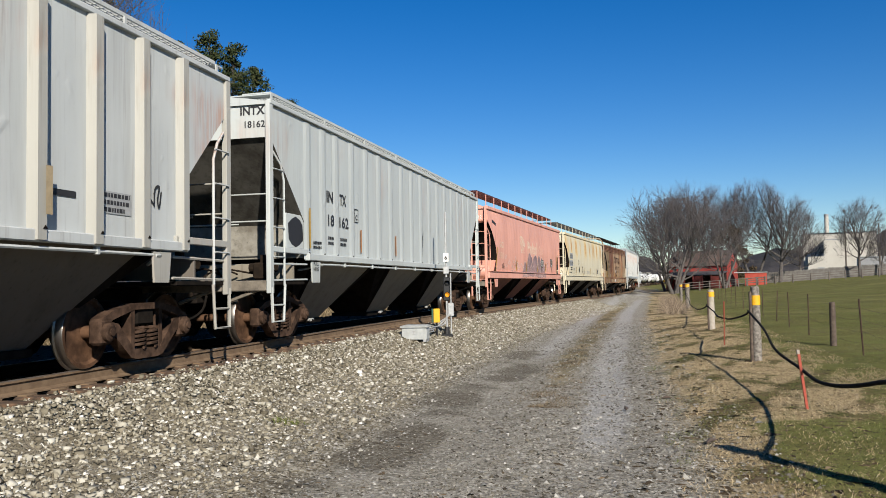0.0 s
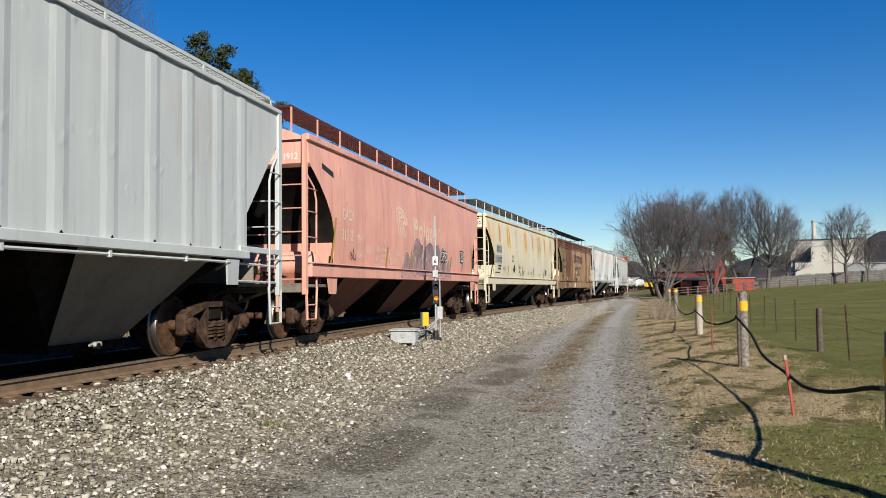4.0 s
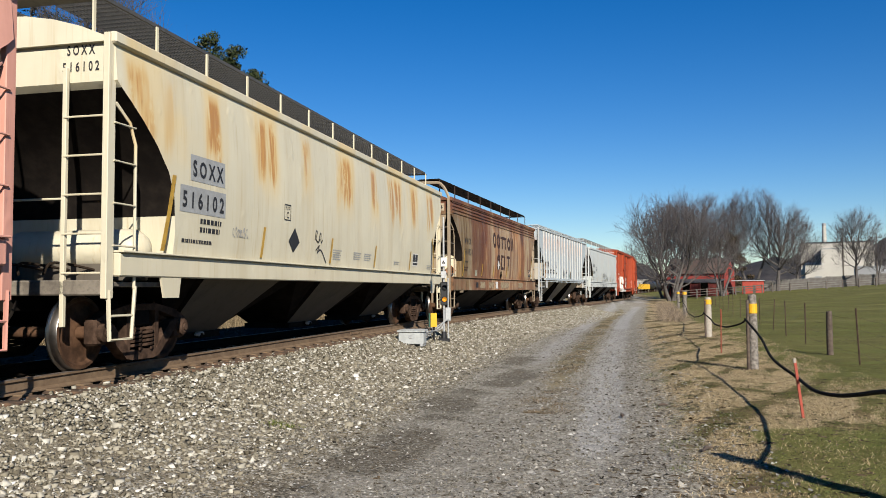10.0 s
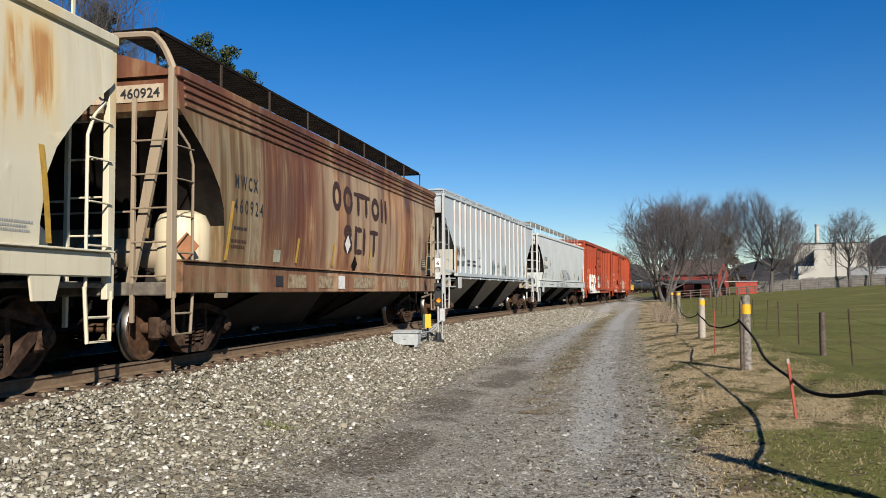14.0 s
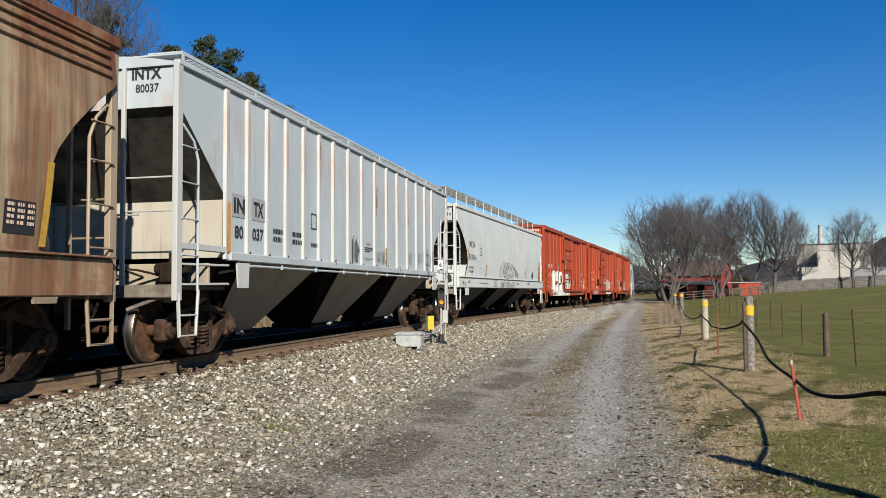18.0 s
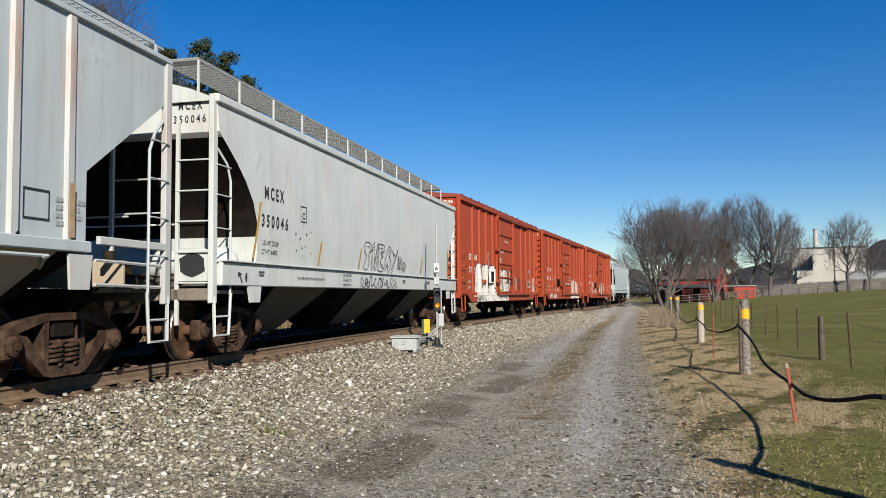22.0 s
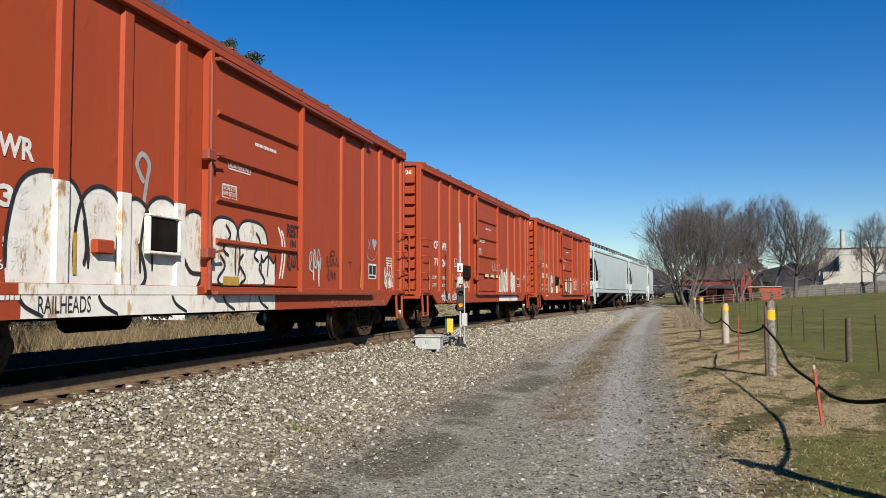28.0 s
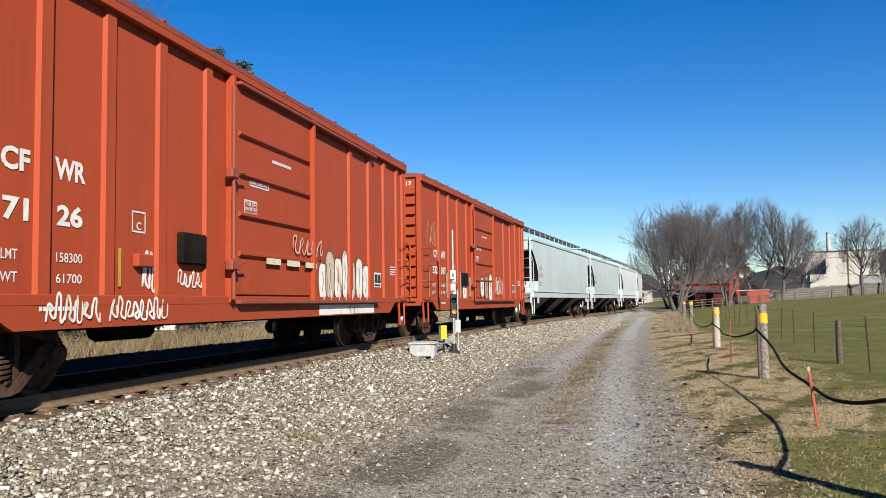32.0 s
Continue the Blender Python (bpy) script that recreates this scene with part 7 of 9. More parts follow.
    for y, sl, z, h in ((1.14, 0.2, 1.6, 0.93), (3.93, 0.12, 1.59, 0.45), (6.32, 0.12, 1.6, 0.44), (11.7, 0.12, 1.6, 0.45), (15.2, -0.2, 1.56, 0.9)):
        tape(c, f + y, z, h, round_prof, sl, 0.07)
    for y, w in ((1.35, 0.2), (9.8, 0.3), (12.2, 0.5)):
        bars(c, f + y, 1.36, [w, w * 0.9], 0.03, BLACK_INK, flat_prof(1.635))
    patch(c, [(f + 13.3, 1.75), (f + 13.55, 2.0), (f + 13.8, 1.75), (f + 13.55, 1.5)], BLACK_INK, round_prof)
    part("end_panel", Shape().box(0.93, 1.47, f + 0.03, f + 0.06, 1.2, 1.68, 0.01), p, c, "white end panel with a sooty black diamond")
    b = Shape()
    b.add([(1.2 + 0.2 * math.cos(a * 0.5236) * (1 + 0.12 * (a % 3)), f + 0.026, 1.45 + 0.17 * math.sin(a * 0.5236) * (1 + 0.1 * (a % 2))) for a in range(12)], [tuple(range(12))])
    part("marking", b, BLACK_INK, c, "sooty black diamond")
    enlist(c, -17.5, -0.95)


def red_box(label, seed, front, rear, marks):
    p = paint(f"oxide red box car paint {seed}", (0.36, 0.063, 0.026), (0.12, 0.04, 0.02), streak=0.2, rust=0.12, rust_c=(0.16, 0.04, 0.02), low=0.1, bleach=0.03, seed=seed, spec=0.08)
    dk = paint(f"dark red box car roof {seed}", (0.25, 0.055, 0.03), (0.08, 0.03, 0.02), streak=0.4, low=0.0, seed=seed + 1)
    L = rear - front
    c = box_car(label, L, p, p, dk)
    f = -L / 2
    bs = flat_prof(1.463)
    lettering(c, "CF", f + 1.36, f + 1.75, 2.31, 2.54, WHITE_INK, bs, 0.035)
    lettering(c, "WR", f + 2.11, f + 2.60, 2.31, 2.54, WHITE_INK, bs, 0.035)
    marks(c, f, bs)
    plate_box(c, f + 3.46, 1.86, 0.28, 0.26, WHITE_INK, bs)
    lettering(c, "C", f + 3.55, f + 3.65, 1.89, 1.99, WHITE_INK, bs, 0.02)
    for z, ta, tb in ((1.44, "LD LMT", "158300"), (1.22, "LT WT", "61700")):
        lettering(c, ta, f + 1.20, f + 1.60, z, z + 0.1, WHITE_INK, bs, 0.006)
        lettering(c, tb, f + 2.15, f + 2.56, z, z + 0.1, WHITE_INK, bs, 0.006)
    v = Shape().box(1.46, 1.56, f + 4.45, f + 5.08, 1.52, 1.94, 0.02)
    part("side_vent", v, GRIME_SHADE_BLACK, c, "black louvred side box")
    v = Shape().box(1.46, 1.55, f + 3.48, f + 3.80, 1.44, 1.6, 0.015)
    part("placard_holder", v, p, c)
    tape(c, f + 3.18, 1.2, 0.45, bs, 0, 0.06)
    tape(c, f + 0.86, 1.12, 0.82, bs, 0, 0.06)
    dp = flat_prof(1.523)
    plate_box(c, f + 6.42, 2.82, 0.68, 0.14, WHITE_INK, dp)
    lettering(c, "SECURITY DEVICE ONLY", f + 6.46, f + 7.06, 2.855, 2.925, WHITE_INK, dp, 0.012, 0.005)
    plate_box(c, f + 6.24, 2.32, 0.44, 0.27, WHITE_INK, dp)
    for i, txt in enumerate(("SECURE BOTH", "HASP BEFORE", "MOVING CAR")):
        lettering(c, txt, f + 6.28, f + 6.64, 2.505 - 0.08 * i, 2.565 - 0.08 * i, WHITE_INK, dp, 0.012, 0.005)
    bars(c, f + 7.24, 3.31, [0.76], 0.05, WHITE_INK, dp)
    bars(c, f + 1.83, 0.93, [0.55], 0.045, WHITE_INK, flat_prof(1.53))
    bars(c, f + 14.08, 1.84, [0.45, 0.45, 0.45, 0.45], 0.035, WHITE_INK, bs)
    patch(c, [(f + 12.81, 1.34), (f + 13.35, 1.34), (f + 13.35, 1.68), (f + 12.81, 1.68)], WHITE_INK, bs, 0.004)
    for y0, y1, z0, z1 in ((12.85, 13.07, 1.44, 1.64), (13.10, 13.31, 1.44, 1.64), (12.85, 13.25, 1.365, 1.41)):
        patch(c, [(f + y0, z0), (f + y1, z0), (f + y1, z1), (f + y0, z1)], BLACK_INK, bs, 0.007)
    enlist(c, front, rear)
    return c


def marks_h(c, f, bs):
    lettering(c, "71", f + 1.39, f + 1.74, 1.82, 2.05, WHITE_INK, bs, 0.035)
    end_lettering(c, "CFWR 7136", 0.35, 1.25, 4.28, 4.40, WHITE_INK, f + 0.058, 0.03)
    lettering(c, "36", f + 2.15, f + 2.56, 1.82, 2.05, WHITE_INK, bs, 0.035)
    base, o = Shape(), Shape()
    panel, rib = flat_prof(1.466), flat_prof(1.538)
    for i, (y, w, top) in enumerate(((2.86, 1.06, 2.26), (3.66, 0.78, 2.20), (4.30, 0.62, 2.14), (4.88, 0.84, 2.22), (5.62, 0.80, 2.12))):
        arch = smooth_line([(f + y - w * 0.56, 1.0), (f + y - w * 0.58, 1.55), (f + y - w * 0.42, top - 0.16), (f + y - w * 0.05, top), (f + y + w * 0.35, top - 0.12), (f + y + w * 0.53, 1.6), (f + y + w * 0.55, 1.0)], 6)
        n = len(arch)
        base.add([(panel(z) + 0.0007 * i, u, z) for u, z in arch], [tuple(range(n))])
        stroke(o, arch[3:-3], 0.05, flat_prof(1.472 + 0.0007 * i), 0)
    for y in (2.98, 4.05, 5.22):
        base.plate([(1.4625, f + y - 0.118), (1.5155, f + y - 0.088), (1.5155, f + y + 0.088), (1.4625, f + y + 0.118)], "z", 1.04, 2.18)
    base.box(1.526, 1.530, f + 2.4, f + 8.0, 0.745, 0.975)
    base.box(1.5305, 1.5335, f + 2.36, f + 5.6, 0.985, 1.095)
    base.add([(1.4645, u, z) for u, z in ((f + 2.36, 1.1), (f + 5.9, 1.1), (f + 5.9, 1.7), (f + 2.34, 1.7))], [(0, 1, 2, 3)])
    for i, (y, w, top) in enumerate(((6.35, 0.85, 2.1), (7.2, 1.05, 2.12), (7.75, 0.5, 1.6))):
        arch = smooth_line([(f + y - w * 0.5, 1.15), (f + y - w * 0.52, 1.6), (f + y - w * 0.4, top - 0.1), (f + y - w * 0.05, top), (f + y + w * 0.38, top - 0.1), (f + y + w * 0.52, 1.6), (f + y + w * 0.45, 1.15)], 6)
        n = len(arch)
        base.add([(1.524 + 0.0007 * i, u, z) for u, z in arch], [tuple(range(n))])
        stroke(o, arch[2:-2], 0.045, flat_prof(1.528 + 0.0007 * i), 0)
    pieces("graffiti", base, SPRAY_WHITE, c, "large sprayed white letters along the side and door")
    stroke(o, smooth_line([(f + 4.35, 1.6), (f + 4.5, 1.2), (f + 4.3, 1.0)], 5), 0.06, flat_prof(1.478), 0)
    stroke(o, smooth_line([(f + 5.25, 1.6), (f + 5.5, 1.3), (f + 5.8, 1.25), (f + 5.6, 1.0)], 5), 0.06, flat_prof(1.478), 0)
    stroke(o, smooth_line([(f + 3.35, 1.8), (f + 3.4, 1.5), (f + 3.36, 1.3)], 5), 0.05, flat_prof(1.478), 0)
    for y, z, k in ((6.35, 1.75, 1), (6.9, 1.35, -1), (7.3, 1.7, 1), (6.2, 1.3, 1), (7.55, 1.3, -1)):
        stroke(o, smooth_line([(f + y, z + 0.25), (f + y + 0.14 * k, z + 0.1), (f + y - 0.06 * k, z - 0.1), (f + y + 0.1 * k, z - 0.2)], 5), 0.045, flat_prof(1.534), 0)
    pieces("graffiti", o, BLACK_INK, c, "black sprayed outlines of fat letters")
    lettering(c, "RAILHEADS", f + 2.62, f + 3.42, 0.79, 0.97, BLACK_INK, flat_prof(1.53), 0.004)
    for y in (2.35, 3.55, 5.0, 6.3, 7.4):
        w = Shape()
        stroke(w, smooth_line([(f + y, 0.97), (f + y + 0.1, 0.86), (f + y + 0.35, 0.76)], 4), 0.045, flat_prof(1.534), 0)
        part("graffiti", w, BLACK_INK, c, "black sprayed curve on the sill")
    for a0, a1, b0, b1 in ((4.41, 5.11, 1.48, 1.52), (4.41, 5.11, 1.94, 1.975), (4.41, 4.45, 1.52, 1.94), (5.08, 5.11, 1.52, 1.94)):
        part("vent_frame", Shape().box(1.5, 1.585, f + a0, f + a1, b0, b1, 0.01), SPRAY_WHITE, c, "white sprayed frame of the side box")
    s = Shape()
    stroke(s, smooth_line([(f + 4.45, 2.35), (f + 4.3, 2.55), (f + 4.4, 2.7), (f + 4.55, 2.6), (f + 4.5, 2.35), (f + 4.45, 2.1)], 5), 0.07, bs, 0.006)
    part("graffiti", s, GREY_INK, c, "pale sprayed loop")
    lettering(c, "REST", f + 8.44, f + 8.93, 1.97, 2.19, BLACK_INK, flat_prof(1.524), 0.035)
    lettering(c, "IN", f + 8.58, f + 8.8, 1.8, 1.92, BLACK_INK, flat_prof(1.524), 0.03)
    scribble(c, f + 8.45, 1.42, 0.5, 0.3, 3, BLACK_INK, flat_prof(1.524), 0.035, 47)
    cyan = plain("pale cyan spray", (0.36, 0.55, 0.55), 0.6, 0, 0.3, 8, 0.02)
    scribble(c, f + 9.52, 1.42, 0.56, 0.48, 3, cyan, bs, 0.04, 49, 0.006)
    for y, z0, z1 in ((9.72, 1.25, 1.5), (9.97, 1.14, 1.62)):
        w = Shape()
        stroke(w, [(f + y, z1), (f + y + 0.01, (z0 + z1) / 2), (f + y + 0.02, z0)], 0.055, bs, 0.006)
        part("graffiti", w, SPRAY_WHITE, c, "white run of spray paint")
    for k in range(2):
        w = Shape()
        stroke(w, smooth_line([(f + 8.1 + 0.12 * k, 2.1 - 0.04 * k), (f + 8.24 + 0.1 * k, 1.9), (f + 8.26 + 0.1 * k, 1.6), (f + 8.16 + 0.1 * k, 1.25)], 5), 0.05, flat_prof(1.526), 0)
        part("graffiti", w, SPRAY_WHITE, c, "white sprayed arc on the door")
    patch(c, [(f + 6.27, 1.12), (f + 6.75, 1.12), (f + 6.75, 1.25), (f + 6.27, 1.25)], YELLOW_TAPE, flat_prof(1.54))
    scrawl = plain("faded dark scrawl", (0.09, 0.03, 0.022))
    scribble(c, f + 10.31, 1.52, 0.68, 0.26, 4, scrawl, bs, 0.022, 43)
    scribble(c, f + 10.41, 1.28, 0.42, 0.22, 3, scrawl, bs, 0.022, 44)
    s = Shape()
    stroke(s, [(f + 10.66 + 0.12 * math.cos(a), 1.80 + 0.05 * math.sin(a)) for a in np.linspace(0, 6.4, 16)], 0.02, bs, 0.01)
    stroke(s, [(f + 11.55, 1.66), (f + 11.77, 1.66)], 0.025, bs, 0.006)
    stroke(s, [(f + 11.66, 1.66), (f + 11.67, 1.52)], 0.025, bs, 0.008)
    part("graffiti", s, scrawl, c, "thin dark sprayed loop and cross stroke")
    scribble(c, f + 13.93, 1.40, 0.66, 0.34, 4, SPRAY_WHITE, bs, 0.045, 45)
    scribble(c, f + 13.95, 1.14, 0.60, 0.34, 4, SPRAY_WHITE, bs, 0.05, 46)
    blue = plain("pale blue spray", (0.36, 0.42, 0.48), 0.6)
    s = Shape()
    stroke(s, [(f + 12.77, 2.22), (f + 12.93, 2.0)], 0.035, bs, 0.006)
    stroke(s, [(f + 12.93, 2.22), (f + 12.78, 2.0)], 0.035, bs, 0.009)
    stroke(s, smooth_line([(f + 12.67, 1.93), (f + 12.77, 1.80), (f + 12.99, 1.76), (f + 13.23, 1.80), (f + 13.41, 2.0)], 6), 0.016, bs, 0.006)
    part("graffiti", s, blue, c, "small pale blue cross and curved line")
    heart = [(0.0, -0.14), (0.15, 0.02), (0.16, 0.09), (0.10, 0.13), (0.03, 0.11), (0.0, 0.06), (-0.03, 0.11), (-0.10, 0.13), (-0.16, 0.09), (-0.15, 0.02)]
    patch(c, [(f + 13.20 + u, 2.12 + w) for u, w in heart], blue, bs, 0.006)
    tape(c, f + 12.21, 1.14, 0.48, bs, 0.07, 0.07)
    tape(c, f + 14.77, 1.14, 0.9, bs, 0.02, 0.045, SPRAY_WHITE)
    scribble(c, f + 10.43, 0.76, 3.3, 0.13, 14, plain("pale chalk", (0.42, 0.22, 0.17)), flat_prof(1.53), 0.014, 48)


def marks_i(c, f, bs):
    lettering(c, "71", f + 1.39, f + 1.74, 1.82, 2.05, WHITE_INK, bs, 0.035)
    lettering(c, "26", f + 2.15, f + 2.56, 1.82, 2.05, WHITE_INK, bs, 0.035)
    end_lettering(c, "CFWR 7126", 0.35, 1.25, 4.28, 4.40, WHITE_INK, f + 0.058, 0.03)
    scribble(c, f + 1.92, 0.80, 0.85, 0.30, 6, SPRAY_WHITE, flat_prof(1.533), 0.03, 51)
    scribble(c, f + 2.95, 0.80, 1.15, 0.28, 8, SPRAY_WHITE, flat_prof(1.533), 0.03, 57)
    scribble(c, f + 4.48, 1.2, 0.6, 0.25, 4, SPRAY_WHITE, bs, 0.03, 52)
    scribble(c, f + 3.68, 1.1, 0.3, 0.6, 2, SPRAY_WHITE, bs, 0.035, 53)
    scribble(c, f + 8.00, 1.85, 1.4, 0.35, 5, plain("pale pink spray", (0.65, 0.40, 0.36), 0.6), flat_prof(1.55), 0.035, 54)
    edge, buff = plain("grey-red outline", (0.16, 0.08, 0.06)), plain("buff spray", (0.62, 0.52, 0.38), 0.65)
    for i, (y, w, h) in enumerate(((9.62, 0.46, 0.70), (10.0, 0.50, 0.95), (10.45, 0.46, 0.85), (10.85, 0.34, 1.02), (11.25, 0.50, 0.82), (11.75, 0.46, 0.90), (12.2, 0.44, 0.78))):
        bubble(c, f + y, 1.06 + h / 2, w, h, buff if i % 3 == 1 else SPRAY_WHITE, edge, bs, 60 + i, 0.035, 0.006 + 0.0012 * i)
        drip = Shape()
        stroke(drip, [(f + y - 0.1, 1.25), (f + y - 0.1, 1.12), (f + y - 0.09, 1.0)], 0.045, flat_prof(1.533), 0.0)
        part("graffiti", drip, SPRAY_WHITE, c, "white run of spray paint")
    s = Shape().box(1.526, 1.53, f + 9.30, f + 12.60, 0.76, 0.95)
    part("graffiti", s, SPRAY_WHITE, c, "white sprayed band on the sill")
    for y in (6.9, 7.7, 8.5):
        patch(c, [(f + y, 1.62), (f + y + 0.55, 1.62), (f + y + 0.55, 1.72), (f + y, 1.72)], plain("cream handle paint", (0.7, 0.62, 0.45)), flat_prof(1.58))


def marks_j(c, f, bs):
    lettering(c, "532", f + 1.28, f + 1.76, 1.82, 2.05, WHITE_INK, bs, 0.035)
    lettering(c, "017", f + 2.13, f + 2.63, 1.82, 2.05, WHITE_INK, bs, 0.035)
    end_lettering(c, "532017", 0.65, 1.25, 4.28, 4.40, WHITE_INK, f + 0.058, 0.012)
    for i in range(9):
        bubble(c, f + 2.9 + 0.66 * i + (0.9 if i > 4 else 0), 1.5, 0.55, 0.9 + 0.2 * math.sin(i), SPRAY_WHITE if i % 2 else plain("tan spray", (0.45, 0.3, 0.2)), plain("dark outline spray", (0.12, 0.07, 0.06)), flat_prof(1.535 if 5 <= i <= 7 else 1.463), 80 + i, 0.05)
    scribble(c, f + 0.8, 2.6, 0.8, 0.8, 3, plain("orange spray", (0.62, 0.3, 0.15)), bs, 0.04, 91)
    scribble(c, f + 9.6, 1.2, 1.2, 0.8, 4, SPRAY_WHITE, bs, 0.05, 92)


def late_hopper(label, base, seed, front, rear, rolls=True, detail=True):
    p = paint(f"late hopper paint {seed}", base, (0.25, 0.24, 0.22), streak=0.3, rust=0.1, low=0.15, seed=seed)
    # outlets darker than the body paint, standing in for shade
    d = paint(f"late hopper outlets {seed}", (0.13, 0.12, 0.11), streak=0.5, rough=0.85, low=0.3, seed=seed + 1)
    L = rear - front
    c = round_hopper(label, L, p, d, sill=(1.14, 1.42), walk_z=4.62, corrugated=False, rolls=rolls, seed=seed, walk_sp=1.35 if detail else 3.0)
    f = -L / 2
    if detail:
        bars(c, f + 1.5, 2.5, [0.7, 0.9], 0.2, GREY_INK, round_prof)
        bars(c, f + 1.5, 1.85, [0.6, 0.6], 0.08, GREY_INK, round_prof)
        for y in (4.2, 7.5, 10.6):
            tape(c, f + y, 1.5, 0.5, round_prof, 0.08, 0.09, WHITE_INK)
    enlist(c, front, rear)


car_a()
car_b()
car_c()
car_d()
car_e()
car_f()
car_g()
red_box("oxide-red ribbed box car with large white graffiti", 71, 0.0, 15.4, marks_h)
red_box("oxide-red ribbed box car with white lettering and tags", 74, 16.95, 32.3, marks_i)
red_box("oxide-red ribbed box car covered in pale graffiti", 77, 33.85, 49.2, marks_j)
late_hopper("pale blue-grey round-sided covered hopper car", (0.44, 0.51, 0.52), 81, 50.6, 68.3)
late_hopper("pale blue-grey round-sided covered hopper car", (0.44, 0.51, 0.52), 84, 69.7, 85.9)
late_hopper("white round-sided covered hopper car", (0.56, 0.61, 0.62), 87, 87.2, 101.7)
late_hopper("white round-sided covered hopper car", (0.56, 0.60, 0.61), 90, 103.0, 117.0, False, False)
WHITE_TANK = paint("white tank paint", (0.72, 0.72, 0.70), streak=0.3, low=0.2, seed=95)
BLACK_TANK = paint("black tank paint", (0.03, 0.03, 0.032), (0.10, 0.09, 0.08), streak=0.4, low=0.3, seed=96)


def gondola(label, front, rear, mat):
    """A low open car, far down the line."""
    L = rear - front
    car = car_empty("gondola_car", label)
    for k in (-1, 1):
        part("side", Shape().box(k * 1.5 - 0.04, k * 1.5 + 0.04, -L / 2, L / 2, 1.0, 2.45, 0.02), mat, car)
        part("end", Shape().box(-1.5, 1.5, k * (L / 2 - 0.04) - 0.04, k * (L / 2 - 0.04) + 0.04, 1.0, 2.45, 0.02), mat, car)
        for i in range(12):
            y = -L / 2 + 0.4 + (L - 0.8) * i / 11
            part("rib", Shape().box(k * 1.58 - 0.04, k * 1.58 + 0.04, y - 0.05, y + 0.05, 1.0, 2.45), mat, car)
    part("floor", Shape().box(-1.5, 1.5, -L / 2, L / 2, 0.9, 1.05), GRIME_SHADE_BLACK, car)
    for y in (-L / 2 + 1.7, L / 2 - 1.7):
        add_truck(car, y, False)
    enlist(car, front, rear)


gondola("low yellow open car in the distance", 162.3, 176.2, plain("yellow gondola paint", (0.75, 0.45, 0.03), 0.55))
for a, b, mat, lab in ((118.6, 132.4, WHITE_TANK, "white tank car in the distance"), (133.8, 146.8, WHITE_TANK, "white tank car in the distance"), (148.2, 160.9, WHITE_TANK, "white tank car in the distance"),
                       (177.6, 191.2, BLACK_TANK, "black tank car in the distance"), (192.6, 206.2, BLACK_TANK, "black tank car in the distance"), (207.6, 221.2, BLACK_TANK, "black tank car in the distance"),
                       (222.6, 236.2, BLACK_TANK, "black tank car in the distance"), (237.6, 251.2, BLACK_TANK, "black tank car in the distance")):
    enlist(tank_car(lab, b - a, mat), a, b)


# ---- beside the line: signal, cabinet, posts and cable ----
WOOD_GREY = plain("weathered grey post wood", (0.10, 0.086, 0.072), 0.85, 0, 0.5, 14, 0.6, (0.30, 0.27, 0.235))
WOOD_DARK = plain("dark creosoted post wood", (0.065, 0.045, 0.035), 0.85, 0, 0.4, 12, 0.5, (0.13, 0.10, 0.075))
WOOD_PALE = plain("pale weathered post wood", (0.33, 0.29, 0.24), 0.85, 0, 0.35, 12, 0.5, (0.43, 0.39, 0.33))
YELLOW = plain("yellow band paint", (0.78, 0.42, 0.015), 0.5, 0, 0.15, 10, 0.05)
RUBBER = plain("black rubber cable", (0.012, 0.012, 0.012), 0.9, 0, 0.3, 20, 0.05, None, 0.1)
RED_STAKE = plain("faded red stake paint", (0.36, 0.06, 0.03), 0.6, 0, 0.3, 15, 0.1)
RUST_ROD = plain("rusty fence rod", (0.10, 0.06, 0.04), 0.85, 0.2, 0.4, 20, 0.2)
GALV = plain("galvanised steel", (0.46, 0.47, 0.47), 0.55, 0.3, 0.25, 14, 0.05)
CABINET = plain("light grey cabinet paint", (0.44, 0.46, 0.455), 0.5, 0, 0.2, 6, 0.05)
BLACK_PAINT = plain("black signal paint", (0.015, 0.015, 0.016), 0.45, 0, 0.3, 10, 0.03)
AMBER = Mat("amber lens", 0.25)
AMBER.p.inputs["Emission Color"].default_value = (1.0, 0.35, 0.02, 1)
AMBER.p.inputs["Emission Strength"].default_value = 0.35
AMBER = AMBER.done((0.75, 0.24, 0.02))
TEAL = plain("dark green plate paint", (0.02, 0.09, 0.06), 0.5)


def at_ground(x, y, dz=0.0):
    return float(ground_z(np.array([x]), np.array([y]))[0]) + dz


